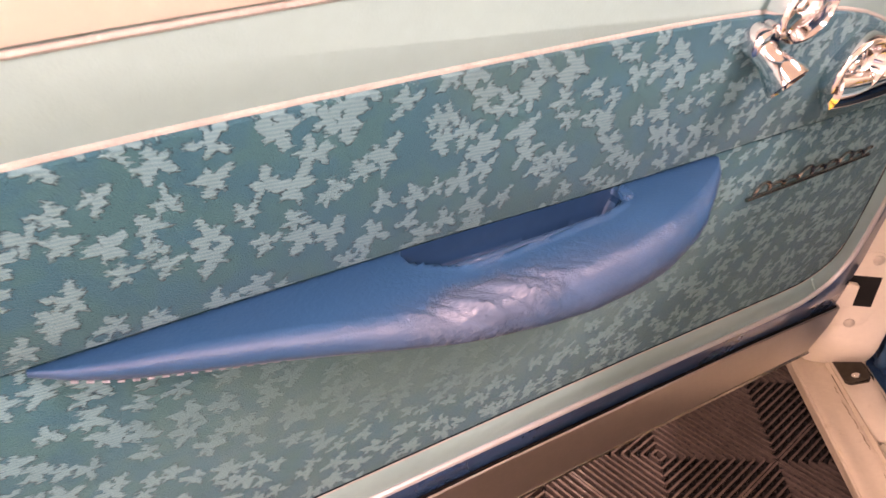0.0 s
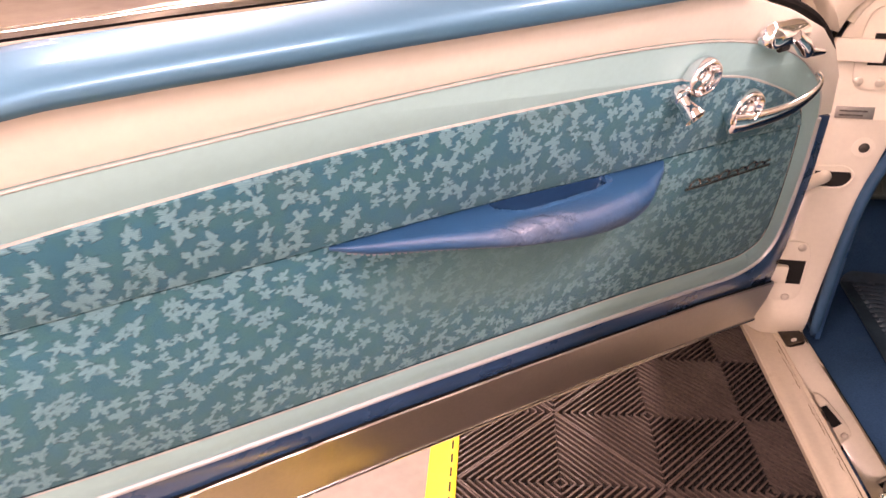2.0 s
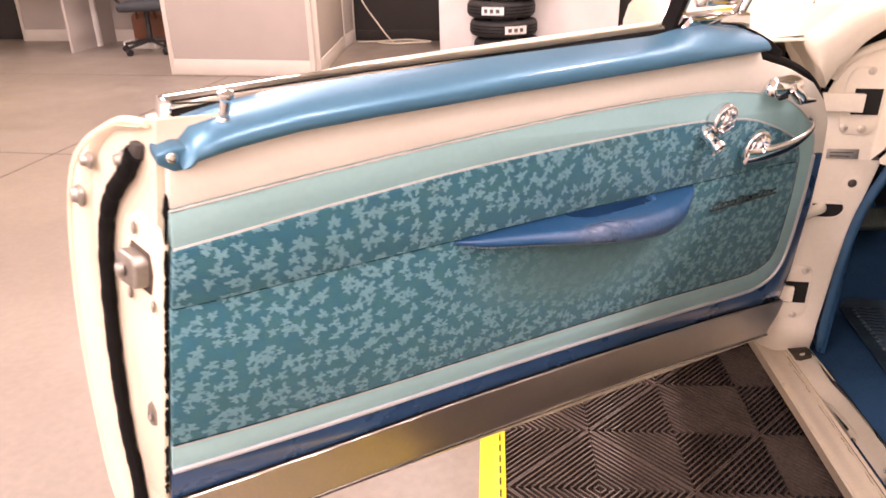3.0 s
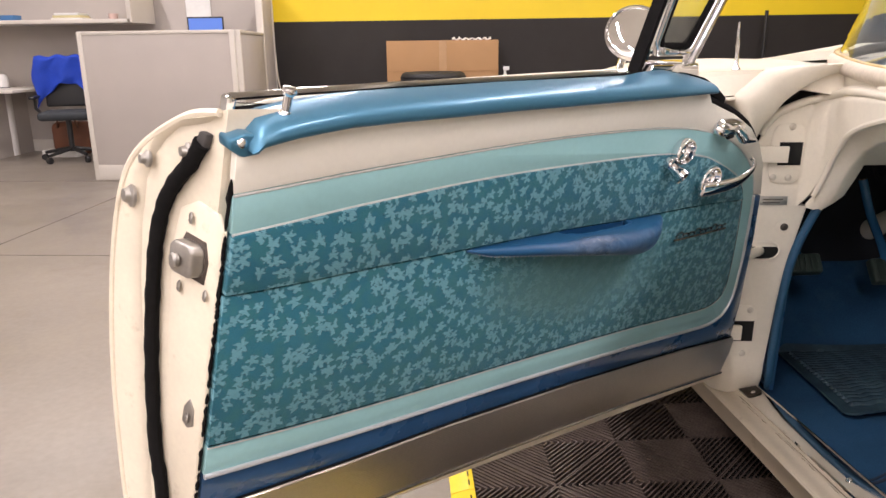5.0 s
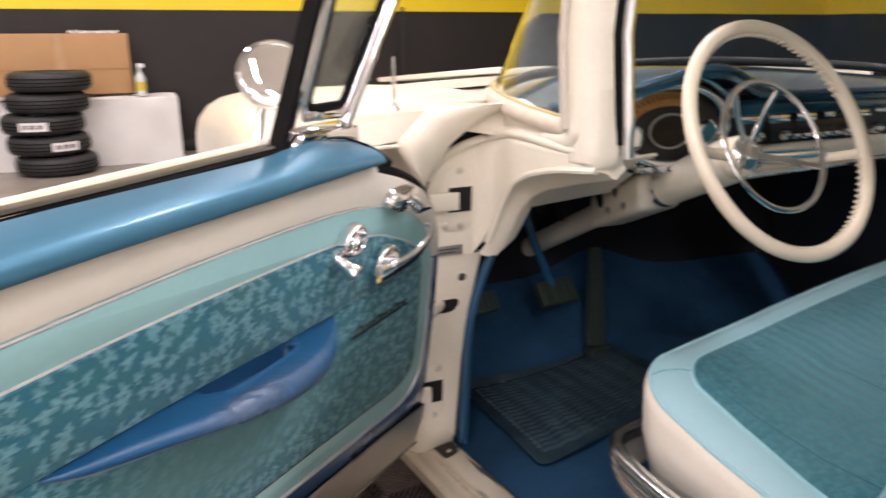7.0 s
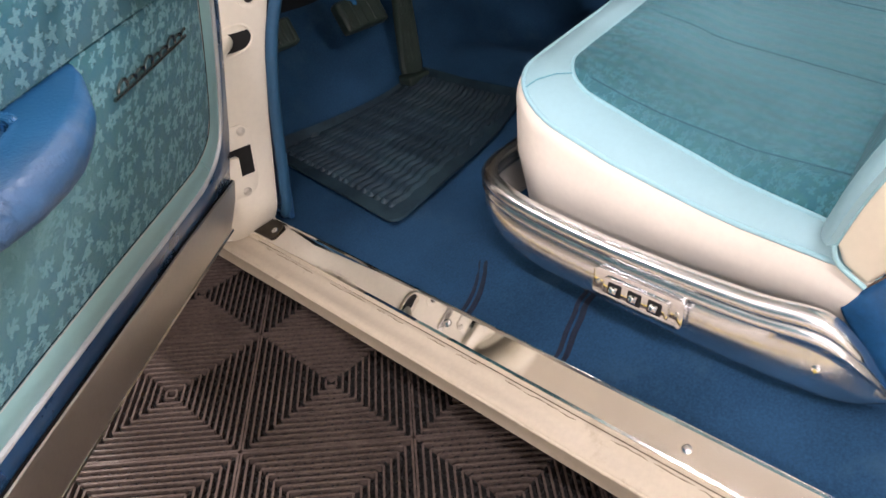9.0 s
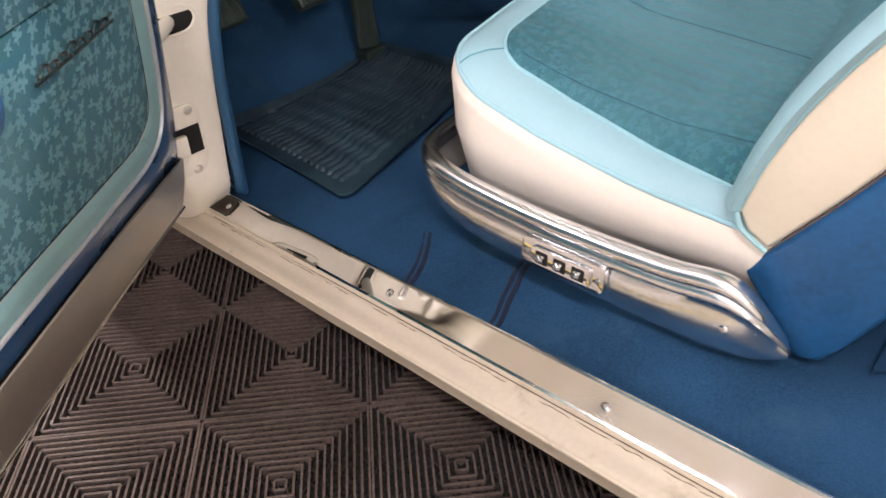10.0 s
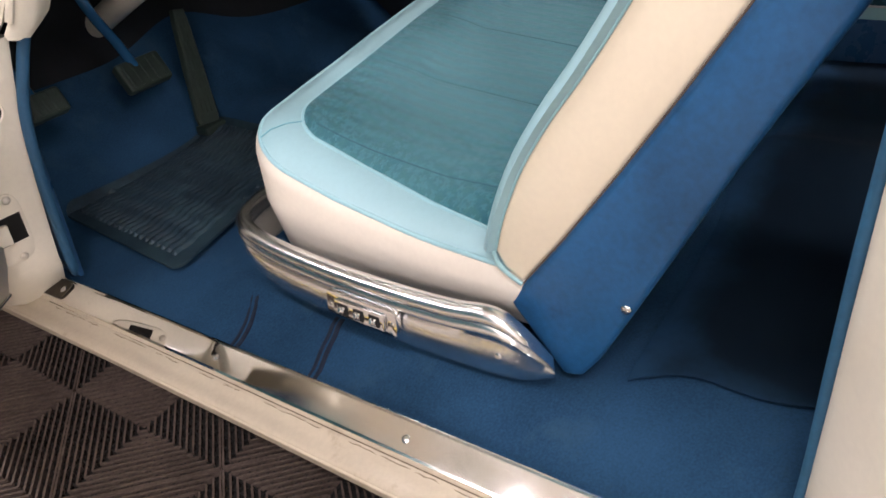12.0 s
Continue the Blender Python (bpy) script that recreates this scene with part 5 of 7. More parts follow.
    inner = smooth_line([(0.13, 0.02, 0.744), (0.10, -0.03, 0.739), (0.06, -0.036, 0.734), (0.03, -0.038, 0.722), (0.0, -0.038, 0.704), (-0.03, -0.036, 0.680), (-0.052, -0.034, 0.650), (-0.066, -0.03, 0.634), (-0.078, -0.02, 0.60)], 5)
    rings = []
    for a, b in zip(outer, inner):
        curl = [a.lerp(b, f) + Vector((-0.004, -0.020, 0.010)) * math.sin(math.pi * f) for f in (0.12, 0.26, 0.42, 0.58, 0.74, 0.88)]
        rings.append([a + Vector((0, 0.13, 0.006)), a + Vector((0, 0.02, 0.003)), a] + curl + [b + Vector((0, -0.002, 0.002)), b + Vector((0, 0.004, -0.003)), b + Vector((-0.006, 0.03, -0.002)), a + Vector((0, 0.13, -0.012))])
    part("wing_rear", loft(rings), PAINT, car, "ivory rolled rear edge of the wing", sharp=60)
    # solid near-black block in place of the shade in the wing gap
    part("wing_gap", loft([[(0.085, 0.024, 0.60), (0.085, 0.024, 0.722), (0.02, 0.026, 0.692), (-0.045, 0.03, 0.655), (-0.075, 0.04, 0.60)], [(0.085, 0.20, 0.60), (0.085, 0.20, 0.722), (0.02, 0.20, 0.692), (-0.045, 0.20, 0.655), (-0.075, 0.20, 0.60)]]), HOLE_SHADE, car)
    part("bonnet", solid(sheet(12, 8, lambda s, t: (0.04 + 1.52 * s, 0.36 + 1.33 * t, 0.785 + 0.030 * math.sin(math.pi * s) ** 0.5 - 0.04 * t * t)), 0.02), PAINT, car, "ivory bonnet")
    part("bonnet_peak", bevelled(box(0.30, 0.46, 0.42, 1.40, 0.812, 0.828), 0.006), PAINT, car)
    part("cowl_top", solid(sheet(14, 4, lambda s, t: (0.05 + 1.44 * s, 0.06 + 0.30 * t + 0.16 * math.sin(math.pi * s), 0.755 + 0.05 * math.sin(math.pi * s) ** 0.7 * t)), 0.02), PAINT, car)
    aerial = part("aerial", lathe([(0.010, 0), (0.009, 0.008), (0.0045, 0.014), (0.0035, 0.05), (0.0045, 0.052), (0.003, 0.075), (0.0035, 0.077), (0.0022, 0.10), (0, 0.102)], 14), CHROME, car, "retracted chrome aerial", m=pose(-0.115, 0.02, 0.738, 3, 0, 0))
    part("flat_tail", solid(sheet(10, 8, lambda s, t: (-0.240 + (0.172 - 0.052 * t ** 0.8) * s, -0.026 - 0.006 * t, 0.7235 + 0.012 * s - 0.0435 * t)), 0.008), PAINT, car, "ivory upright face behind the wing")
    part("tail_flange", tube([(-0.238, -0.034, 0.679), (-0.18, -0.036, 0.682), (-0.125, -0.038, 0.684)], 0.0035, 8), PAINT, car)
    # rear quarter and lock pillar
    LACE_Y = [(-0.01, -1.132), (0.01, -1.133), (0.10, -1.139), (0.22, -1.143), (0.35, -1.148), (0.50, -1.156), (0.68, -1.163)]
    pil = []
    for w in (-0.01, 0.06, 0.19, 0.28, 0.39, 0.50, 0.60, 0.68):
        y = -1.149 - 0.022 * min(1, w / 0.3)
        front = lerp_table(w, LACE_Y)
        pil.append([(0.066, front - 0.004, w), (0.045, front - 0.010, w), (0.005, y - 0.022, w), (-0.030, y - 0.045, w), (-0.055, y - 0.06, w), (-0.115, y - 0.15, w), (-0.115, y - 0.30, w), (0.075, y - 0.30, w), (0.075, y - 0.02, w)])
    part("lock_pillar", loft(pil), PAINT, car, "ivory lock pillar")
    lace = smooth_line([(0.071, y, w) for w, y in LACE_Y[1:]], 5)
    part("rear_windlace", tube(lace, 0.0058, 10), plain("rear_windlace_blue", (0.014, 0.085, 0.17), 0.6, amount=0.25), car, "blue cloth windlace")
    strike = part("striker", bevelled(box(-0.046, -0.024, -1.210, -1.188, 0.352, 0.412), 0.005, 3), CHROME, car, "chrome lock striker")
    part("striker_bar", tube([(-0.036, -1.190, 0.362), (-0.036, -1.178, 0.380), (-0.036, -1.190, 0.402)], 0.006, 8), CHROME, strike)
    part("quarter_trim", box(0.074, 0.094, -2.1, -1.160, -0.13, 0.665, 0.004), plain("quarter_trim_dark", (0.05, 0.07, 0.075), 0.8), car, "dark rear side trim")
    part("quarter_outer", box(-0.36, -0.10, -2.6, -1.32, -0.10, 0.66, 0.05, 3), PAINT, car, "ivory rear quarter panel")
    # far side of the cabin
    DRIVER_DOOR.parent = car
    DRIVER_DOOR.matrix_basis = CAR_M.inverted() @ DOOR_M
    part("rear_deck", solid(sheet(12, 10, lambda a, t: (-0.10 + 1.66 * a, -2.05 - 1.05 * t, 0.70 - 0.10 * t * t + 0.02 * math.sin(math.pi * a))), 0.02), PAINT, car, "ivory rear deck")
    part("quarter_shelf", box(-0.12, 0.094, -2.10, -1.20, 0.665, 0.69, 0.008), PAINT, car, "ivory shelf along the rear quarter")
    part("tail_panel", box(-0.12, 1.58, -3.12, -3.06, 0.0, 0.60, 0.02), PAINT, car)
    part("far_quarter_outer", box(1.54, 1.66, -3.1, -1.10, -0.10, 0.68, 0.04, 3), PAINT, car)
    part("far_front_wing", box(1.50, 1.66, 0.05, 1.62, 0.0, 0.75, 0.05, 3), PAINT, car)
    part("nose_panel", box(-0.22, 1.62, 1.46, 1.60, 0.05, 0.70, 0.05, 3), PAINT, car)
    for x, y in ((-0.22, 0.90), (1.46, 0.90), (-0.22, -2.25), (1.46, -2.25)):
        w = (0.330 - 0.318 + 0.0797 * y) / 0.997
        wheel = part("wheel", lathe([(0.325, -0.085), (0.328, -0.06), (0.330, 0), (0.328, 0.06), (0.325, 0.085), (0.25, 0.095), (0.19, 0.085), (0.19, -0.085), (0.25, -0.095), (0.325, -0.085)], 40), TYRE_RUBBER, car, "black tyre under the wing", m=pose(x, y, w, 0, 90, 0))
        part("rim", lathe([(0.19, -0.06), (0.185, 0.06), (0.10, 0.075), (0, 0.07)], 32), STEEL, wheel)
    far_side(car)
    floor_pan(car)
    dash(car)
    turned = CAR_M.inverted() @ CABIN_M
    for ob in car.children:
        if ob.name.split(".")[0] in CABIN_PARTS:
            ob.matrix_basis = turned @ ob.matrix_basis
    return car


def hinge(car, x0, x1, w0, w1, screws):
    """A raised screwed plate on the pillar, a near-black slab painted as its pocket's shade, and the strap that enters
    it.
    """
    xm, wm = (x0 + x1) / 2, (w0 + w1) / 2
    pts = []
    for i in range(24):
        a = 2 * math.pi * i / 24
        c, s = math.cos(a), math.sin(a)
        px = xm + 0.036 * math.copysign(abs(c) ** 0.45, c)
        pw = wm + 0.064 * math.copysign(abs(s) ** 0.6, s)
        pts.append((px - 0.006, pw))
    part("hinge_plate", prism(pts, lambda a, b, e: (a, jamb_y(b) - 0.0035 * e, b), 0.0012), PAINT, car, "ivory screwed hinge plate")
    part("hinge_pocket", prism([(x0, w0), (x1, w0), (x1, w1), (x0, w1)], lambda a, b, e: (a, jamb_y(b) - 0.0036 - 0.0012 * e, b)), HOLE_SHADE, car, "near-black slab for the hinge pocket's shade")
    part("hinge_strap", bevelled(prism([(x0 - 0.055, w0 + 0.006), (x0 + 0.016, w0 + 0.006), (x0 + 0.016, w1 - 0.008), (x0 - 0.055, w1 - 0.008)], lambda a, b, e: (a, jamb_y(b) - 0.0055 - 0.012 * e + (x0 - a) * 0.15, b)), 0.002), PAINT, car, "ivory hinge strap")
    for x, w in screws:
        screw(car, (x, jamb_y(w) - 0.0035, w), (0, -1, -0.13), 0.0075, plain("pale_screw", (0.62, 0.58, 0.50), 0.35, 0.4))


def far_side(car):
    """The passenger's door, shut, and the cabin's right side."""
    X = 1.44
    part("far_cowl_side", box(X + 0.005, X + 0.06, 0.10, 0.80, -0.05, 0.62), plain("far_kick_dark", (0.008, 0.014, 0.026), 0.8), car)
    out = [(0.12, 0.30), (0.115, 0.40), (0.10, 0.47), (0.06, 0.525), (0.0, 0.558), (-0.10, 0.578), (-0.35, 0.585), (-1.05, 0.560), (-1.05, 0.17), (0.02, 0.17), (0.08, 0.20), (0.11, 0.25)]
    inn = [(0.085, 0.30), (0.08, 0.39), (0.06, 0.45), (0.025, 0.495), (-0.03, 0.520), (-0.12, 0.535), (-0.35, 0.540), (-1.05, 0.515), (-1.05, 0.20), (0.01, 0.20), (0.06, 0.225), (0.08, 0.26)]
    part("far_door", box(X, X + 0.12, -1.10, 0.15, -0.02, 0.66, 0.01), CREAM, car, "passenger's door with cream and teal trim")
    part("far_aqua", prism(out, lambda a, b, e: (X - 0.002 - 0.003 * e, a, b)), AQUA, car, "aqua vinyl border band")
    part("far_cloth", prism(inn, lambda a, b, e: (X - 0.005 - 0.004 * e, a, b)), TEAL_CLOTH_SHADED, car, "teal brocade door panel, shade put into its darker colours")
    part("far_piping", tube([(X - 0.009, y, w) for y, w in inn + inn[:1]], 0.0028, 6), PIPING, car)
    part("far_seam", tube([(X - 0.010, 0.07, 0.455), (X - 0.010, -0.4, 0.435), (X - 0.010, -1.05, 0.41)], 0.002, 6), BLACK_RUBBER, car)
    part("far_navy", box(X - 0.0015, X, -1.05, 0.14, 0.02, 0.17), NAVY, car)
    # darker than the near rail's paint: the far side's shade is in the colour
    part("far_garnish", tube([(X + 0.004, 0.16, 0.672), (X + 0.004, -0.5, 0.666), (X + 0.004, -1.1, 0.650)], 0.022, 10, flat=1.2), plain("far_garnish_shaded", (0.010, 0.062, 0.092), 0.3, 0.3, 0.5), car, "garnish rail, shade put into its dark teal colour")
    part("far_belt", tube([(X + 0.03, -0.30, 0.705), (X + 0.03, -0.7, 0.700), (X + 0.03, -1.1, 0.690)], 0.007, 8), CHROME, car, "chrome belt strip of the far window")
    for n, (y, w) in enumerate(((-0.062, 0.535), (-0.175, 0.556))):
        k = part("far_handle", lathe([(0.026, 0), (0.024, 0.008), (0.012, 0.015), (0, 0.016)], 20), CHROME, car, "chrome handle on the passenger's door", m=Matrix.Translation((X - 0.010, y, w)) @ pose(0, 0, 0, 0, -90, 0))
        end = (0.075, -0.020) if n == 0 else (0.035, -0.045)
        part("lever", tube([(X - 0.024, y, w), (X - 0.034, y + end[0] * 0.6, w + end[1] * 0.5), (X - 0.030, y + end[0], w + end[1])], [0.008, 0.007, 0.006], 10), CHROME, k, m=k.matrix_basis.inverted())
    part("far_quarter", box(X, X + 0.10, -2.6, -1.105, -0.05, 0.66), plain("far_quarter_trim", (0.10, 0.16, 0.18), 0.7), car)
    part("far_glass_post", tube([(1.45, -0.150, 0.685), (1.42, -0.095, 0.80), (1.36, -0.02, 1.0), (1.32, 0.02, 1.12)], 0.017, 10), CHROME, car, "chrome far screen post")
    part("far_post_seal", tube([(1.462, -0.175, 0.685), (1.432, -0.12, 0.80), (1.372, -0.045, 1.0), (1.33, 0.0, 1.12)], 0.013, 8), BLACK_RUBBER, car)
    part("far_vent_frame", tube([(1.40, -0.06, 1.0), (1.468, -0.20, 0.705), (1.47, -0.36, 0.70), (1.455, -0.40, 1.0)], 0.0075, 8), CHROME, car, "chrome far vent window frame")


def edge_fall(x, y):
    """The floor dips to the sill."""
    s = min(1, max(0, (x - 0.03) / 0.14))
    return (-0.014 + SILL_FALL * min(0, y)) * (1 - s * s * (3 - 2 * s))


def floor_pan(car):
    def f(s, t):
        x = 0.029 + 1.41 * s
        y = 0.62 - 2.4 * t
        tunnel = 0.075 * math.exp(-((x - 0.74) / 0.15) ** 2)
        toe = max(0, y - 0.34) * 0.95
        lump = 0.004 * noise.noise(Vector((x * 5, y * 5, 0)))
        return (x, y, -0.002 + tunnel + toe + lump + edge_fall(x, y))
    part("carpet", solid(sheet(48, 80, f), 0.012), CARPET, car, "worn blue carpet", sharp=60)
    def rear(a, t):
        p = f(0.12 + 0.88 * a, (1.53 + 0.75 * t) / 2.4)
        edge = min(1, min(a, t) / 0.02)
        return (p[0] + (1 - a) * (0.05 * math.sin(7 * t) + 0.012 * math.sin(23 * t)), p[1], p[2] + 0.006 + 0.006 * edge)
    # second sheet over the carpet, carrying the painted shade behind the seat
    part("rear_carpet", solid(sheet(60, 40, rear), 0.004), REAR_CARPET, car, "rear carpet with shade painted into its dark blue", sharp=60)
    # dark tubes along the seams, with the folds' shadow in their colour
    seam = plain("seam_shadow_blue", (0.006, 0.012, 0.030), 0.95, amount=0.4, scale=50)
    for y0, bend in ((-0.300, 0.03), (-0.468, 0.012)):
        for side, r in ((-0.006, 0.0042), (0.006, 0.0034)):
            line = smooth_line([(x, y0 + d + side + 0.002 * math.sin(90 * x), -0.003 + edge_fall(x, y0)) for x, d in ((0.038, -0.02), (0.06, -0.014), (0.09, -0.006), (0.12, bend * 0.5), (0.15, bend), (0.22, bend * 1.4))], 5)
            part("carpet_seam", tube(line, r, 8, flat=0.5), seam, car, "dark carpet seam, its fold's shadow put into the colour")
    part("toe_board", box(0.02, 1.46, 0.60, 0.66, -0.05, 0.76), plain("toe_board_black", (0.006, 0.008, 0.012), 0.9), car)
    part("kick_panel", prism([(0.10, 0.0), (0.64, 0.0), (0.64, 0.55), (0.06, 0.55), (0.055, 0.30)], lambda a, b, e: (0.042 + 0.010 * e + 0.06 * max(0, b - 0.3), a + 0.012, b), 0.002), NAVY, car, "dark blue kick panel")
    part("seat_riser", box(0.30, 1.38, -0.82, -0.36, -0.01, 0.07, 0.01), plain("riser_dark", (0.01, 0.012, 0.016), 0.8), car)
    # near-black colours of rear seat and wall stand in for the cabin's shade
    part("rear_seat", bevelled(box(0.11, 1.43, -2.1, -1.55, -0.10, 0.30), 0.05, 4), plain("rear_seat_shaded", (0.008, 0.016, 0.026), 0.85), car, "rear seat, its shadow put into a near-black colour")
    part("rear_wall", box(0.08, 1.45, -2.35, -2.1, -0.03, 0.70), plain("rear_wall_shaded", (0.008, 0.012, 0.018), 0.85), car)


def dash(car):
    def hood(s, t):
        x = 0.16 + 1.36 * s
        arch = 0.06 * math.exp(-((x - 0.46) / 0.17) ** 2)
        y = -0.06 + 0.42 * t - 0.10 * math.exp(-((x - 0.46) / 0.18) ** 2) * (1 - t)
        return (x, y, 0.735 + 0.010 * math.sin(math.pi * t) + 0.075 * t * math.sin(math.pi * s) ** 0.5 + arch * (1 - t * 0.9) + 0.008 * math.sin(math.pi * s))
    part("dash_pad", solid(sheet(40, 8, hood), 0.018), DASH_TEAL, car, "dark teal dash top")
    part("dash_edge", tube([hood(i / 60, 0.0) for i in range(61)], 0.008, 10), plain("dash_edge_blue", (0.008, 0.052, 0.095), 0.2, coat=0.6), car, "dark teal padded dash edge")
    k = plain("dash_black", (0.010, 0.012, 0.014), 0.35, amount=0.2)
    part("dash_fascia", prism([(-0.035, 0.738), (-0.046, 0.722), (-0.040, 0.700), (-0.010, 0.690), (0.02, 0.735)], lambda a, b, e: (0.16 + 1.30 * e, a, b), 0.004), DASH_TEAL, car, "glossy teal dash lip")
    part("dash_recess", prism([(-0.012, 0.715), (0.0, 0.612), (0.06, 0.56), (0.12, 0.56), (0.12, 0.735), (0.01, 0.735)], lambda a, b, e: (0.15 + 1.31 * e, a, b)), k, car, "black recessed dash panel")
    part("dash_band", prism([(-0.040, 0.628), (-0.050, 0.614), (-0.048, 0.572), (-0.030, 0.556), (0.03, 0.560), (0.03, 0.628)], lambda a, b, e: (0.60 + 0.84 * e, a + 0.06 * e * e, b + 0.012 * e), 0.006, 3), PAINT, car, "ivory lower dash band")
    part("dash_chrome", tube([(0.60, -0.051, 0.572), (0.85, -0.048, 0.576), (1.12, -0.034, 0.580)], 0.0075, 8), CHROME, car, "chrome strip along the dash band")
    def dash_end(s, t):
        low = Vector((0.108 + 0.30 * s, -0.034 + 0.130 * s, 0.553 - 0.008 * s))
        high = Vector((0.100 + 0.30 * s, -0.175 + 0.10 * s, 0.640))
        p = low.lerp(high, t)
        return (p.x, p.y - 0.030 * math.sin(math.pi * t), p.z + 0.018 * math.sin(math.pi * t))
    part("lower_dash", solid(sheet(16, 10, dash_end), 0.006), PAINT, car, "ivory dash end curving under the cowl", sharp=60)
    part("dash_end_hem", tube([dash_end(i / 12, 0.0) for i in range(13)], 0.004, 8), PAINT, car, "rolled hem of the dash end")
    # instrument pod
    pod = part("instrument_bezel", tube([(0.44 + 0.135 * math.cos(a), -0.075, 0.692 + 0.078 * math.sin(a)) for a in [2 * math.pi * i / 40 for i in range(40)]], 0.010, 10, True), CHROME, car, "chrome instrument bezel")
    part("dial", prism([(0.44 + 0.13 * math.cos(2 * math.pi * i / 32), 0.692 + 0.073 * math.sin(2 * math.pi * i / 32)) for i in range(32)], lambda a, b, e: (a, -0.060 + 0.01 * e, b)), plain("dial_black", (0.008, 0.007, 0.006), 0.4), pod, "black instrument dial")
    turns = [math.pi * (0.36 + 0.56 * i / 24) for i in range(25)]
    arc = [(0.44 + 0.112 * math.cos(a), 0.692 + 0.066 * math.sin(a)) for a in turns] + [(0.44 + 0.088 * math.cos(a), 0.692 + 0.038 * math.sin(a)) for a in reversed(turns)]
    part("dial_arc", prism(arc, lambda a, b, e: (a, -0.060 - 0.004 * e, b)), plain("dial_amber", (0.24, 0.115, 0.022), 0.35, amount=0.3, scale=40), pod, "amber speedometer arc")
    for i in range(13):
        a = math.pi * (0.39 + 0.50 * i / 12)
        part("dial_mark", tube([(0.44 + 0.098 * math.cos(a), -0.0655, 0.692 + 0.052 * math.sin(a)), (0.44 + 0.108 * math.cos(a), -0.0655, 0.692 + 0.062 * math.sin(a))], 0.0011, 5), BLACK_RUBBER, pod)
    part("dial_ring", tube([(0.44 + 0.052 * math.cos(a), -0.068, 0.680 + 0.034 * math.sin(a)) for a in [2 * math.pi * i / 32 for i in range(32)]], 0.0026, 8, True), PEWTER, pod, "dull inner dial ring")
    part("gauge_face", prism([(0.44 + 0.046 * math.cos(2 * math.pi * i / 28), 0.680 + 0.030 * math.sin(2 * math.pi * i / 28)) for i in range(28)], lambda a, b, e: (a, -0.064 - 0.003 * e, b)), plain("gauge_brown", (0.018, 0.012, 0.008), 0.3, 0.4, amount=0.5, scale=60), pod, "brown gauge face")
    for x in (0.345, 0.535):
        part("small_gauge", lathe([(0.026, 0), (0.027, 0.006), (0.022, 0.010), (0.020, 0.006), (0, 0.006)], 24), CHROME, pod, "chrome-rimmed small gauge", m=Matrix.Translation((x, -0.066, 0.672)) @ pose(0, 0, 0, 90, 0, 0))
    visor = [(0.44 + 0.150 * math.cos(math.pi * i / 24), -0.100 + 0.02 * abs(math.cos(math.pi * i / 24)), 0.700 + 0.088 * math.sin(math.pi * i / 24)) for i in range(25)]
    part("visor_strip", tube(visor, 0.0045, 8), CHROME, pod, "chrome edge of the instrument hood")
    for i in range(5):
        part("switch_key", bevelled(box(0.355 + 0.036 * i, 0.382 + 0.036 * i, -0.088, -0.070, 0.600, 0.614), 0.003), CHROME, pod, "chrome switch key")
    for x in (0.36, 0.43, 0.50, 0.57):
        part("knob", lathe([(0.013, 0), (0.013, 0.012), (0.009, 0.02), (0, 0.021)], 16), CHROME, pod, "chrome dash knob", m=Matrix.Translation((x, -0.045, 0.612)) @ pose(0, 0, 0, 90, 0, 0))
    trim = random.Random(5)
    for i in range(9):
        x = 0.66 + 0.085 * i
        part("dash_trim", bevelled(box(x, x + 0.03 + 0.035 * trim.random(), -0.030 + 0.004 * i / 9, -0.018, 0.690 - 0.012 * trim.random(), 0.697), 0.002), CHROME, car, "chrome trim piece on the dash")
    part("glove_knob", lathe([(0.012, 0), (0.012, 0.008), (0.008, 0.014), (0, 0.015)], 16), CHROME, car, "chrome glove box knob", m=Matrix.Translation((1.22, -0.010, 0.655)) @ pose(0, 0, 0, 90, 0, 0))
    k_radio = plain("radio_dark", (0.03, 0.028, 0.026), 0.25, 0.5)
    for x in (0.72, 0.80, 1.0, 1.10):
        part("radio_knob", lathe([(0.014, 0), (0.014, 0.010), (0.008, 0.02), (0, 0.021)], 16), CHROME, car, "chrome radio knob", m=Matrix.Translation((x, -0.012, 0.652)) @ pose(0, 0, 0, 90, 0, 0))
    part("radio_face", bevelled(box(0.76, 1.04, -0.018, -0.004, 0.632, 0.684), 0.006), k_radio, car, "dark radio panel with chrome knobs")
    for i in range(5):
        part("radio_key", bevelled(box(0.825 + 0.032 * i, 0.848 + 0.032 * i, -0.026, -0.016, 0.640, 0.652), 0.002), CHROME, car, "chrome radio key")
    for i in range(6):
        part("wire", tube(smooth_line([(0.16 + 0.05 * i, 0.08, 0.56), (0.19 + 0.05 * i, 0.10, 0.53 - 0.02 * (i % 3)), (0.24 + 0.04 * i, 0.12, 0.555)], 4), 0.005, 6), BLACK_RUBBER, car, "dark wiring under the dash")


# darker copy of the door brocade, the far side's shade put into its colours
TEAL_CLOTH_SHADED = brocade("far_brocade_shaded", (0.010, 0.062, 0.100), (0.024, 0.115, 0.165), 0.86, upright=True)
car_body()


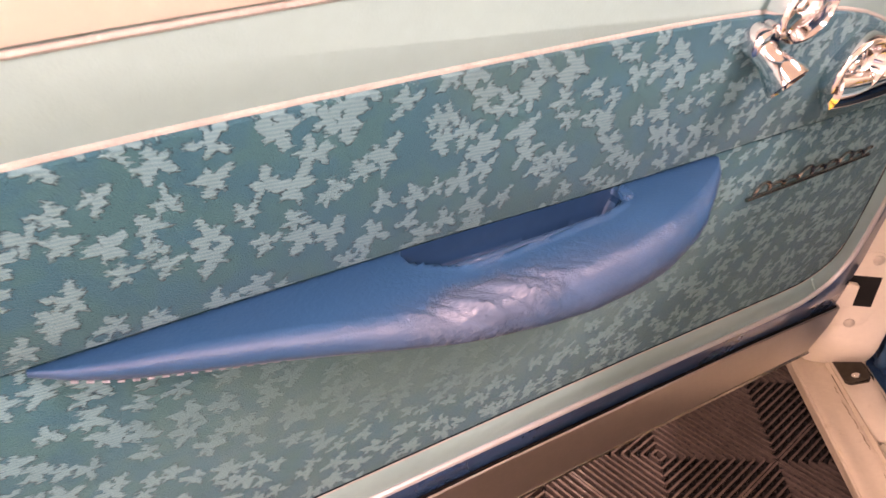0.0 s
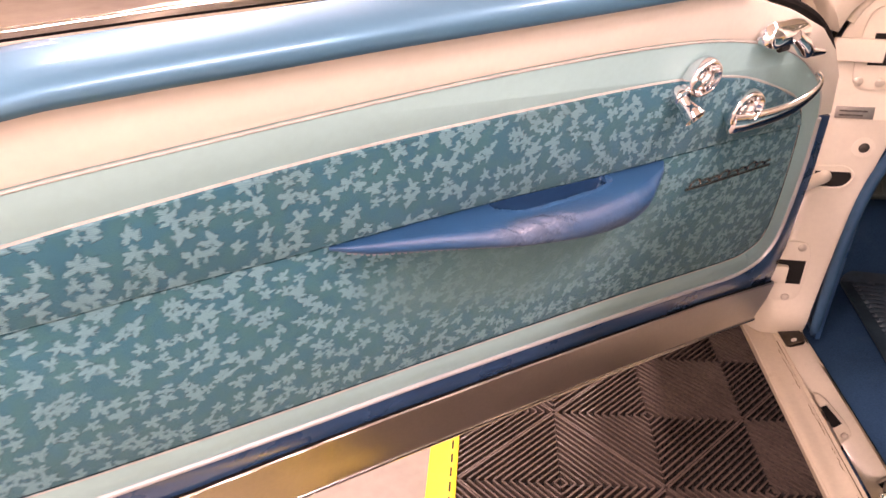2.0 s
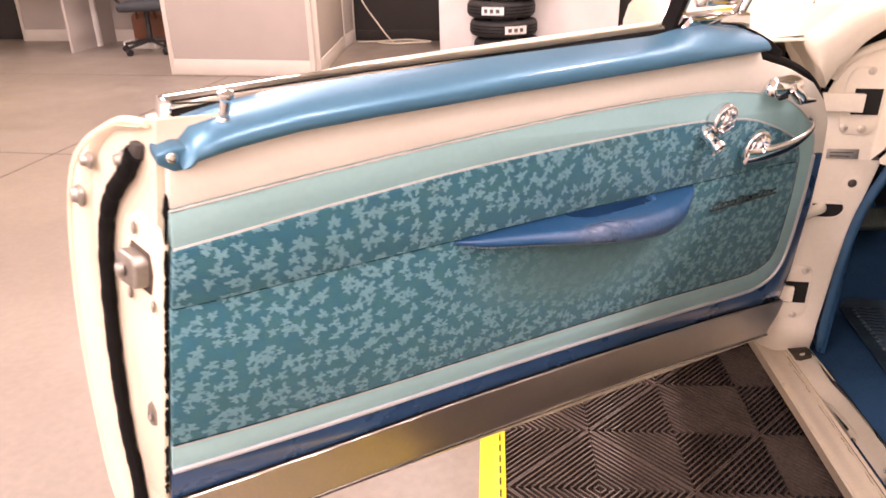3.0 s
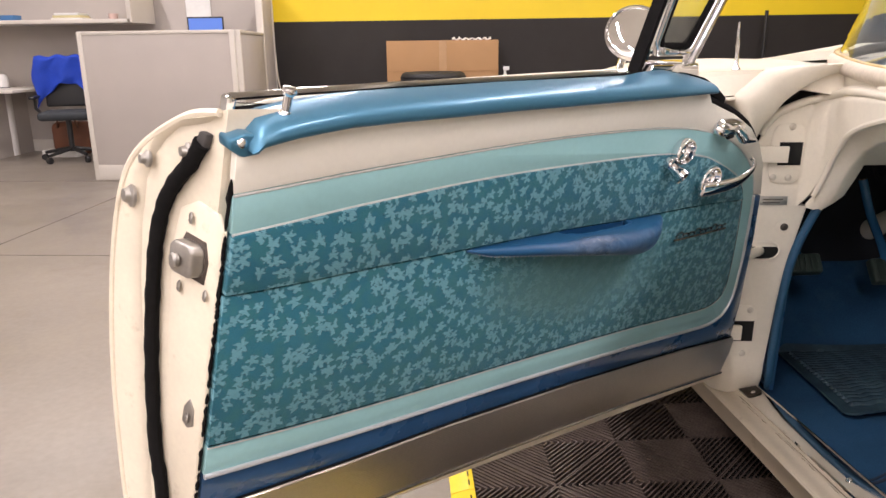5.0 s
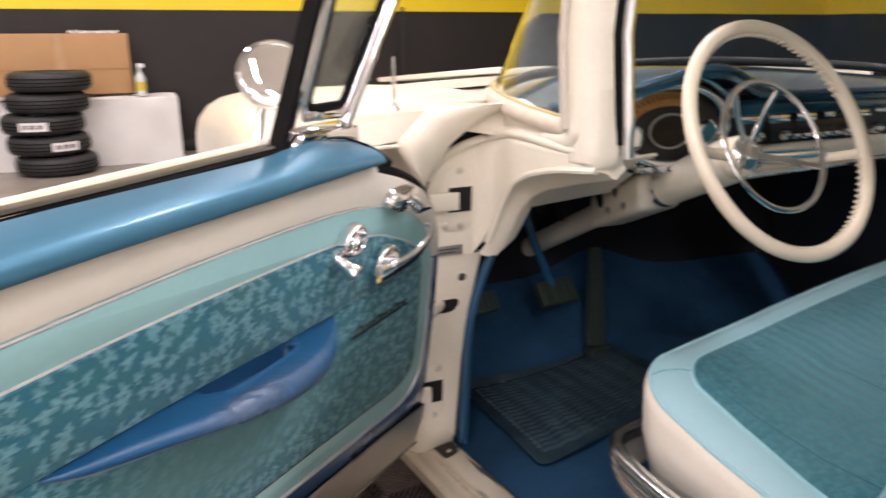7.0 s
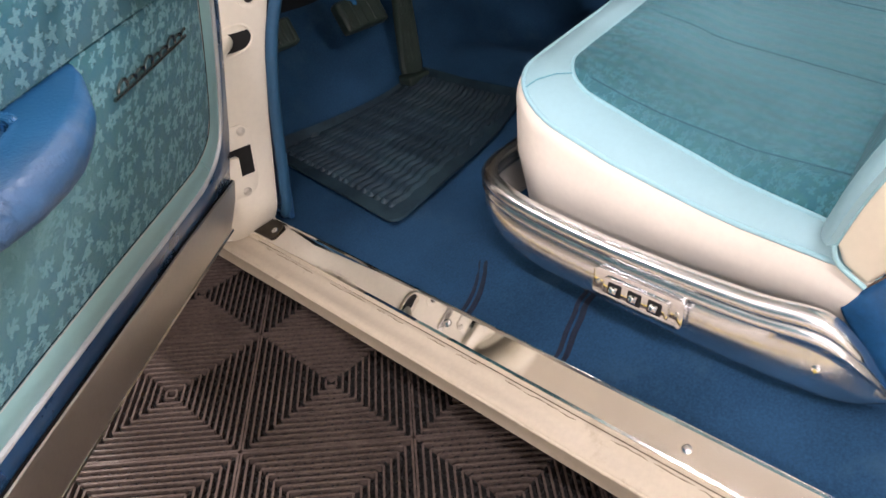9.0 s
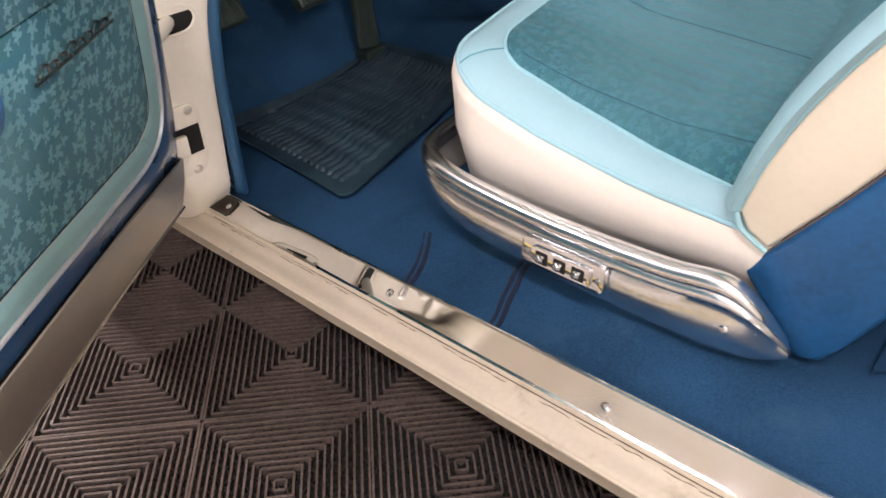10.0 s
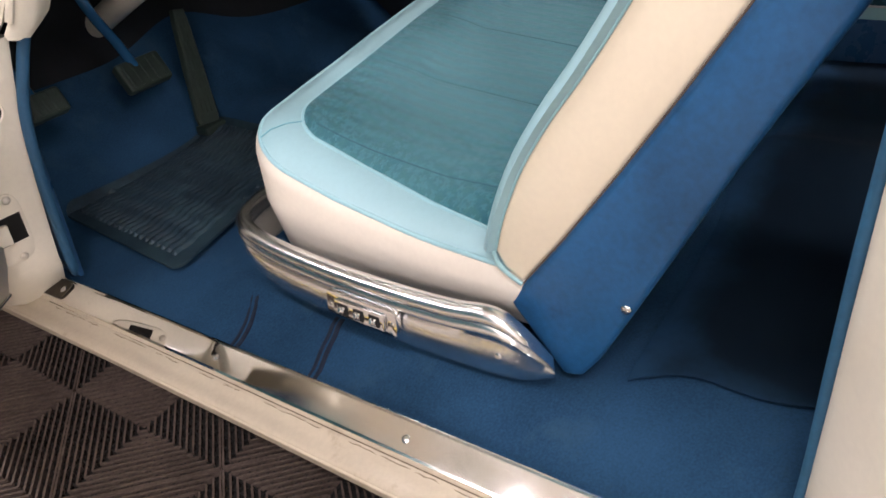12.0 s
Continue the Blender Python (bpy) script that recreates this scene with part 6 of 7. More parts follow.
def steering():
    st = thing("steering_column", "ivory steering column with a thin-rimmed wheel", "steering wheel", m=CAR_M)
    c = Vector((0.4677, -0.3246, 0.677))
    axis = Vector((0.0815, -0.885, 0.3847)).normalized()
    turn = Matrix.Translation(c) @ axis.to_track_quat("Z", "Y").to_matrix().to_4x4()
    rim_pts = [(0.2073 * math.cos(a), 0.2073 * math.sin(a), 0) for a in [2 * math.pi * i / 96 for i in range(96)]]
    rim = part("rim", tube(rim_pts, 0.0125, 12, True), IVORY_PLASTIC, st, "ivory plastic wheel rim", m=turn)
    grips = None
    for i in range(96):
        a = 2 * math.pi * i / 96
        if (0.12 < (a / math.pi) % 2 < 0.75) or (1.05 < (a / math.pi) % 2 < 1.95):
            one = box(-0.0028, 0.0028, -0.0022, 0.0022, -0.006, 0.006, 0.0012, 1)
            one.transform(Matrix.Rotation(a, 4, "Z") @ Matrix.Translation((0.1948, 0, -0.004)))
            grips = one if grips is None else join(grips, one)
    part("finger_grips", grips, IVORY_PLASTIC, rim)
    dz = -0.085
    part("horn_ring", tube([(0.118 * math.cos(a), 0.118 * math.sin(a) - 0.006, -0.020) for a in [2 * math.pi * i / 64 for i in range(64)]], 0.0056, 10, True, 0.7), CHROME, st, "chrome horn ring", m=turn)
    for a in (62, 118, 205, 335):
        ca, sa = math.cos(radians(a)), math.sin(radians(a))
        part("spoke", tube([(0.020 * ca, 0.020 * sa, dz + 0.012), (0.07 * ca, 0.07 * sa, dz + 0.036), (0.118 * ca, 0.118 * sa - 0.006, -0.022)], [0.0075, 0.0065, 0.0055], 8, flat=0.6), CHROME, st, "chrome ring spoke", m=turn)
    for a in (-12, 176):
        ca, sa = math.cos(radians(a)), math.sin(radians(a))
        part("wheel_spoke", tube([(0.025 * ca, 0.025 * sa, dz - 0.005), (0.10 * ca, 0.10 * sa, dz + 0.012), (0.17 * ca, 0.17 * sa, -0.035), (0.20 * ca, 0.20 * sa, -0.006)], [0.012, 0.010, 0.009, 0.010], 10, flat=0.7), IVORY_PLASTIC, st, "ivory wheel spoke", m=turn)
    for off in (-0.006, 0.006):
        ca, sa = math.cos(radians(-12)), math.sin(radians(-12))
        part("spoke_strip", tube([(0.030 * ca - off * sa, 0.030 * sa + off * ca, dz + 0.008), (0.075 * ca - off * sa, 0.075 * sa + off * ca, dz + 0.030), (0.128 * ca - off * sa, 0.128 * sa + off * ca, -0.020)], 0.0042, 8), CHROME, st, "chrome spoke strip", m=turn)
    part("hub", lathe([(0.038, dz - 0.03), (0.040, dz - 0.015), (0.037, dz), (0.030, dz + 0.008), (0.016, dz + 0.012), (0, dz + 0.013)], 28), IVORY_PLASTIC, st, "ivory hub", m=turn)
    part("hub_cap", lathe([(0.033, dz + 0.004), (0.034, dz + 0.009), (0.028, dz + 0.015), (0.016, dz + 0.019), (0.012, dz + 0.017), (0, dz + 0.018)], 28), CHROME, st, "chrome hub cap", m=turn)
    c = c + axis * (dz + 0.05)
    ring = Vector((0.470, -0.025, 0.560))
    low = Vector((0.478, 0.20, 0.478))
    d = (ring - c).normalized()
    part("column_upper", tube([c - axis * 0.06, c + (ring - c) * 0.35, c + (ring - c) * 0.7, ring], [0.040, 0.044, 0.042, 0.040], 22), PAINT, st, "ivory column jacket")
    part("collar", tube([ring - d * 0.006, ring + d * 0.014], [0.043, 0.041], 22), CHROME, st, "chrome column collar")
    part("column_lower", bevelled(loft([[ring + d * 0.015 + Vector((sx * 0.058, 0, sz * 0.043)) for sx, sz in ((-1, -1), (1, -1), (1, 1), (-1, 1))], [low + Vector((sx * 0.054, 0, sz * 0.042)) for sx, sz in ((-1, -1), (1, -1), (1, 1), (-1, 1))]]), 0.018, 4), PAINT, st, "ivory column cover")
    part("column_tube", tube([low, (0.49, 0.62, 0.305)], 0.029, 16), PAINT, st)
    for x, y, z in ((0.418, 0.05, 0.515), (0.420, 0.11, 0.496)):
        screw(st, (x - 0.003, y, z), (-1, 0, 0), 0.008, PEWTER)


steering()


def pedals():
    def pad(x, y, w, sx, sy, tilt, name, label, arm, side=0):
        p = thing(name, label, "pedal", m=CABIN_M)
        turn = pose(x, y, w, tilt, side, 0)
        part("pad", bevelled(box(-sx / 2, sx / 2, -sy / 2, sy / 2, -0.020, 0.009), 0.007, 4), PEDAL, p, "worn dark rubber pad", m=turn)
        for i in range(5):
            xx = -sx / 2 + sx * (i + 0.7) / 5.4
            part("rib", bevelled(box(xx - 0.003, xx + 0.003, -sy * 0.40, sy * 0.40, 0.008, 0.0115), 0.001), PEDAL, p, m=turn)
        if arm:
            part("arm", tube(smooth_line(arm, 5), 0.0135, 12, flat=0.8), PEDAL_ARM, p, "blue painted pedal arm")
    pad(0.445, 0.312, 0.238, 0.112, 0.068, 58, "brake_pedal", "dark rubber brake pedal on a blue arm", [(0.440, 0.325, 0.240), (0.415, 0.322, 0.31), (0.37, 0.30, 0.39), (0.345, 0.30, 0.48)])
    pad(0.158, 0.198, 0.286, 0.080, 0.050, 60, "parking_brake_pedal", "small grey parking brake pedal", [(0.155, 0.225, 0.290), (0.16, 0.30, 0.36), (0.16, 0.36, 0.45)])
    gas = thing("accelerator_pedal", "long dark rubber accelerator pedal", "pedal", m=CABIN_M)
    a, b = Vector((0.575, 0.325, 0.058)), Vector((0.632, 0.390, 0.318))
    d = (b - a).normalized()
    n = Vector((0, -0.8, 0.6))
    n = (n - d * n.dot(d)).normalized()
    s = d.cross(n)
    rings = []
    for t, wd in ((0, 0.026), (0.06, 0.030), (0.5, 0.026), (0.9, 0.020), (1.0, 0.016)):
        p = a + (b - a) * t
        rings.append([p + s * wd + n * 0.004, p + s * wd * 0.8 + n * 0.010, p - s * wd * 0.8 + n * 0.010, p - s * wd + n * 0.004, p - s * wd - n * 0.006, p + s * wd - n * 0.006])
    part("pad", loft(rings), PEDAL, gas)
    for i in range(3):
        off = s * (-0.012 + 0.012 * i)
        part("rib", tube([a + (b - a) * 0.1 + off + n * 0.010, a + (b - a) * 0.9 + off * 0.8 + n * 0.010], 0.002, 6), PEDAL, gas)
    part("heel", bevelled(box(-0.032, 0.032, -0.022, 0.022, -0.012, 0.010), 0.006, 3), PEDAL, gas, m=Matrix.Translation(a + Vector((0, -0.005, -0.008))))


pedals()


def floor_mat():
    corners = [(0.124, -0.095), (0.170, 0.362), (0.62, 0.345), (0.62, 0.02)]

    def f(s, t):
        a = Vector(corners[0]).lerp(Vector(corners[3]), s)
        b = Vector(corners[1]).lerp(Vector(corners[2]), s)
        p = a.lerp(b, t)
        # round the corners off
        cs, ct = abs(s - 0.5) * 2, abs(t - 0.5) * 2
        if cs > 0.86 and ct > 0.86:
            q, r = (cs - 0.86) / 0.14, (ct - 0.86) / 0.14
            k = max(q, r) / max(1e-6, math.hypot(q, r))
            s2, t2 = (0.5 + math.copysign(0.43 + 0.07 * q * k, s - 0.5)), (0.5 + math.copysign(0.43 + 0.07 * r * k, t - 0.5))
            p = Vector(corners[0]).lerp(Vector(corners[3]), s2).lerp(Vector(corners[1]).lerp(Vector(corners[2]), s2), t2)
        rib = 0.0
        if 0.06 < s < 0.94 and 0.07 < t < 0.93:
            rib = 0.0062 * max(0, math.sin(t * 140 + 1.0 * math.sin(s * 58) + 1.6 * math.sin(s * 7))) ** 0.7
        tunnel = 0.075 * math.exp(-((p.x - 0.74) / 0.15) ** 2)
        toe = max(0, p.y - 0.34) * 0.95
        return (p.x, p.y, 0.012 + tunnel + toe + rib + edge_fall(p.x, p.y) + 0.004 * math.sin(s * 5) * math.sin(t * 4))
    single("floor_mat", solid(sheet(110, 240, f), 0.005), MAT_RUBBER, "dark ribbed rubber mat on the driver's carpet", "floor mat", m=CABIN_M)


floor_mat()


# ---------------------------------------------------------------- the front seat
PIPE_W = [(-0.83, 0.157), (-0.75, 0.161), (-0.63, 0.170), (-0.56, 0.184), (-0.48, 0.201), (-0.40, 0.226), (-0.35, 0.247), (-0.30, 0.264)]


def seat_ring(off, lift, n=96, mode="pipe"):
    x0, x1, y0, y1, r = 0.168 + off, 1.385 - off, -0.83, -0.285 - off * 0.8, max(0.02, 0.10 - off * 0.5)
    pts = []
    corners = [(x0 + r, y1 - r, 180, 90), (x1 - r, y1 - r, 90, 0)]
    line = [Vector((x0, y0))] + [Vector((x0, y0 + (y1 - r - y0) * i / 10)) for i in range(1, 10)]
    for cx, cy, a0, a1 in corners:
        for i in range(11):
            a = radians(a0 + (a1 - a0) * i / 10)
            line.append(Vector((cx + r * math.cos(a), cy + r * math.sin(a))))
        if a0 == 180:
            line += [Vector((x0 + r + (x1 - x0 - 2 * r) * i / 24, y1)) for i in range(1, 24)]
    line += [Vector((x1, y1 - r + (y0 - y1 + r) * i / 8)) for i in range(1, 9)]
    line += [Vector((x1 + (x0 - x1) * i / 24, y0)) for i in range(1, 24)]
    for p in line:
        if mode == "pipe" and p.x < x0 + 0.0005 and p.y < -0.42:
            # the border narrows towards the backrest
            p.x = 0.168 + off * (1 - 0.62 * min(1, (-0.42 - p.y) / 0.36) ** 1.3)
        w = lift if mode == "flat" else lerp_table(p.y, PIPE_W) * (0.55 if mode == "mid" else 1.0) + lift
        across = min(1, max(0, (p.x - 0.17) / 1.2))
        crown = 0.042 * math.sin(math.pi * across) ** 0.8 + 0.048 * min(1, max(0, (across - 0.22) / 0.6)) ** 1.3 if mode == "pipe" else 0
        pts.append((p.x, p.y + 0.075 * (p.x - 0.17), w + crown))
    return pts


def seat_switch(seat):
    """A flanged chrome plate on the skirt with a raised block, three wells and their paddles."""
    along = Vector((0.02, -1.0, -0.070)).normalized()
    up = Vector((0.10, -0.05, 1.0))
    up = (up - along * up.dot(along)).normalized()
    out = along.cross(up)
    out = out if out.x < 0 else -out
    m = Matrix.Translation((0.0965, -0.569, 0.0845)) @ Matrix((along, up, out)).transposed().to_4x4()

    def slab(wide, high, deep, r, base=0.0):
        pts = []
        for cx, cy, a0 in ((1, 1, 0), (-1, 1, 90), (-1, -1, 180), (1, -1, 270)):
            for i in range(7):
                a = radians(a0 + 15 * i)
                pts.append((cx * (wide / 2 - r) + r * math.cos(a), cy * (high / 2 - r) + r * math.sin(a)))
        return bevelled(prism(pts, lambda a, b, e: (a, b, base + deep * e)), 0.0011, 2, 40)
    pan = part("switch_panel", slab(0.122, 0.042, 0.011, 0.010, -0.007), CHROME, seat, "chrome power seat switch panel", m=m)
    part("switch_block", slab(0.088, 0.027, 0.005, 0.005, 0.004), CHROME, pan, "raised chrome switch block")
    for i in range(3):
        x = -0.027 + 0.027 * i
        # wells are thin insets, not sunk; their shade is put into the colour
        well = part("well", slab(0.0185, 0.0185, 0.0006, 0.002, 0.0088), HOLE_SHADE, pan, "near-black inset for the switch well's shade")
        well.location.x = x
        paddle = join(lathe([(0.0, -0.0052), (0.0052, -0.0050), (0.0056, -0.003), (0.0056, 0.003), (0.0052, 0.0050), (0.0, 0.0052)], 18, Matrix.Translation((x, 0, 0.0098)) @ Matrix.Rotation(radians(90), 4, "Y")), tube([(x, 0.001, 0.011), (x, 0.003, 0.0165), (x, 0.0035, 0.0175)], [0.0042, 0.0036, 0.002], 10, flat=0.7))
        part("toggle", paddle, CHROME, pan, "chrome toggle")
    for x in (-0.053, 0.053):
        screw(pan, (x, 0, 0.0038), (0, 0, 1), 0.0038, STEEL)


def bench_seat():
    seat = thing("bench_seat", "worn teal brocade bench seat with cream sides and chrome skirt", "car seat", m=CABIN_M)
    l3 = seat_ring(0.012, 0.0)
    l5 = seat_ring(0.080, 0.018)
    part("cushion_side", loft([seat_ring(0.035, 0.05, mode="flat"), seat_ring(0.010, 0.09, mode="flat"), seat_ring(-0.002, 0.03, mode="mid"), seat_ring(-0.001, 0.046, mode="mid"), seat_ring(0.001, -0.020), seat_ring(0.005, -0.007), l3], cap=False), SEAT_CREAM, seat, "cream vinyl cushion side", sharp=70)
    part("cushion_band", loft([l3, seat_ring(0.030, 0.011), seat_ring(0.056, 0.017), l5], cap=False), SEAT_AQUA, seat, "pale aqua vinyl cushion border", sharp=70)
    inner = [l5] + [seat_ring(o, z) for o, z in ((0.084, 0.0215), (0.092, 0.026), (0.12, 0.034), (0.16, 0.041), (0.21, 0.045), (0.25, 0.044))]
    top_bm = loft(inner, cap=True)
    bmesh.ops.triangulate(top_bm, faces=top_bm.faces)
    tree = BVHTree.FromBMesh(top_bm)
    part("cushion_top", top_bm, SEAT_CLOTH, seat, "worn teal brocade seat cloth", sharp=70)
    part("piping", tube(l3, 0.0035, 8, True), plain("aqua_piping", (0.30, 0.52, 0.58), 0.4), seat, "aqua piping")
    part("piping", tube(l5, 0.003, 8, True), plain("aqua_piping_inner", (0.28, 0.50, 0.56), 0.4), seat, "aqua piping")
    # sewn lines from front to back
    thread = plain("tuft_thread", (0.02, 0.09, 0.13), 0.8)
    for x in (0.268, 0.47, 0.67, 0.88, 1.10):
        pts = []
        for i in range(33):
            p = (x - 0.010 * i / 32, -0.395 - 0.42 * i / 32 + 0.075 * (x - 0.17), 1.0)
            hit = tree.ray_cast(Vector(p), Vector((0, 0, -1)))[0]
            if hit is not None:
                pts.append(hit + Vector((0, 0, 0.0004)))
        part("tuft_line", tube(pts, 0.0010, 6), thread, seat, "sewn line")
    part("band_seam", tube([seat_ring(0.012, 0.0015)[15], seat_ring(0.030, 0.0123)[15], seat_ring(0.056, 0.0183)[15], seat_ring(0.080, 0.019)[15]], 0.0010, 6), plain("band_seam_shade", (0.12, 0.33, 0.40), 0.6), seat, "sewn joint in the border")
    # chrome skirt
    path = [(0.70, -0.235), (0.40, -0.252), (0.26, -0.258), (0.195, -0.268), (0.152, -0.292), (0.128, -0.335), (0.119, -0.40), (0.116, -0.50), (0.116, -0.60), (0.118, -0.70), (0.123, -0.77), (0.132, -0.81), (0.145, -0.835)]
    tops = [0.150, 0.152, 0.155, 0.156, 0.156, 0.154, 0.146, 0.136, 0.130, 0.128, 0.130, 0.096, 0.052]
    bots = [0.065, 0.068, 0.072, 0.074, 0.072, 0.054, 0.040, 0.031, 0.022, 0.016, 0.012, 0.014, 0.026]
    fine = smooth_line([(x, y, z) for (x, y), z in zip(path, tops)], 5)
    fineb = smooth_line([(x, y, z) for (x, y), z in zip(path, bots)], 5)
    rings = []
    for i, (p, q) in enumerate(zip(fine, fineb)):
        a, b = fine[max(i - 1, 0)], fine[min(i + 1, len(fine) - 1)]
        d = Vector((b.x - a.x, b.y - a.y, 0)).normalized()
        n = Vector((d.y, -d.x, 0))
        if n.dot(Vector((-0.6, 0.5, 0))) < 0:
            n = -n
        h = p.z - q.z
        tail = max(0, (i - 44) / (len(fine) - 45))
        g = 1 - tail
        shape = [(0.0, -0.014), (0.04, -0.006), (0.18, 0.004), (0.40, 0.010 - 0.006 * tail), (0.58, 0.009 - 0.009 * tail), (0.66, 0.004 + 0.002 * tail), (0.70, 0.010), (0.76, 0.012), (0.81, 0.006), (0.85, 0.011), (0.92, 0.012), (0.98, 0.006), (1.0, -0.003), (0.97, -0.012)]
        rings.append([Vector((p.x, p.y, q.z + f * h)) + n * o for f, o in shape])
    part("chrome_skirt", loft(rings, cap=False, round_ring=False), SKIRT, seat, "polished metal seat skirt with rolled beads", sharp=70)
    screw(seat, (0.116, -0.772, 0.062), (-1, 0, 0.1), 0.006, CHROME)
    # switch panel on the skirt
    seat_switch(seat)
    # backrest
    front = [(-0.752, 0.189), (-0.770, 0.245), (-0.800, 0.310), (-0.838, 0.370), (-0.880, 0.426), (-0.930, 0.500), (-0.985, 0.59), (-1.035, 0.670)]
    middle = [(-1.115, 0.662), (-1.085, 0.590), (-1.033, 0.497), (-0.975, 0.408), (-0.917, 0.323), (-0.848, 0.226), (-0.789, 0.149)]
    rear = [(-0.765, 0.112), (-0.836, 0.014), (-0.862, 0.020), (-0.888, 0.058), (-0.930, 0.139), (-0.979, 0.236), (-1.029, 0.336), (-1.070, 0.412), (-1.117, 0.495), (-1.165, 0.590), (-1.20, 0.66)]
    sh = lambda x, y, w: (x, y + 0.075 * (x - 0.17), w)
    body = prism([(-0.763, 0.1655)] + front + middle, lambda a, b, e: sh(0.166 + 1.214 * e, a, b), 0.006, 3)
    part("back_side", body, BACK_CREAM, seat, "cream vinyl backrest side, scuffed", sharp=60)
    part("back_panel", prism(middle[::-1][0:1] + rear + middle[0:1] + middle[1:-1], lambda a, b, e: sh(0.164 + 1.218 * e, a, b), 0.010, 3), BACK_BLUE, seat, "blue vinyl seat back, faded and scratched", sharp=60)

    def strip(s0, s1, lift, nu, widen=0.0):
        line = smooth_line([(0, y, w) for y, w in front], 4)

        def f(s, t):
            i = t * (len(line) - 1)
            k = min(int(i), len(line) - 2)
            p = line[k].lerp(line[k + 1], i - k)
            d = (line[k + 1] - line[k]).normalized()
            nn = Vector((0, d.z, -d.y))
            x = s0 + (s1 - widen * (1 - t) - s0) * s
            bulge = 0.030 * math.sin(math.pi * min(1, max(0, (x - 0.17) / 1.2))) ** 0.8
            curl = 0.009 * (1 - math.sqrt(max(0, 1 - max(0, (0.175 - x) / 0.0112) ** 2)))
            q = p + nn * (lift + bulge - curl)
            return sh(x, q.y, q.z)
        return solid(sheet(nu, 20, f), 0.012) if nu > 1 else [f(0, t / 24) for t in range(25)]
    part("back_band", strip(0.1645, 0.216, 0.004, 16, 0.022), SEAT_AQUA, seat, "pale aqua vinyl border", sharp=60)
    part("back_cloth", strip(0.194, 1.37, 0.0015, 40), SEAT_CLOTH, seat, "worn teal brocade backrest", sharp=60)
    part("piping", tube(strip(0.1650, 0.2, 0.003, 1), 0.0019, 8), plain("back_piping", (0.24, 0.43, 0.47), 0.4), seat, "aqua piping")
    part("piping", tube(smooth_line([sh(0.1625, y, w) for y, w in [(-0.752, 0.189), (-0.760, 0.168), (-0.789, 0.149)]], 4), 0.003, 8), plain("back_piping_low", (0.30, 0.52, 0.56), 0.4), seat)
    part("edge_bead", tube([sh(0.1635, y, w) for y, w in middle], 0.0012, 6), plain("bead_brown", (0.10, 0.07, 0.05), 0.7), seat)
    screw(seat, sh(0.163, -0.923, 0.150), (-1, 0, 0), 0.0065, CHROME, "pivot_screw")


SKIRT = plain("polished_skirt", (0.78, 0.79, 0.80), 0.24, 1.0, amount=0.05, scale=8)
bench_seat()


# ---------------------------------------------------------------- far end of the hall
PANEL = plain("cubicle_fabric", (0.45, 0.41, 0.375), 0.85, amount=0.05, scale=3, fine=300, grain=0.3)
PANEL_EDGE = plain("cubicle_edge", (0.62, 0.58, 0.52), 0.5, amount=0.03)
BLACK_PLASTIC = plain("black_plastic", (0.015, 0.015, 0.016), 0.45, amount=0.1)


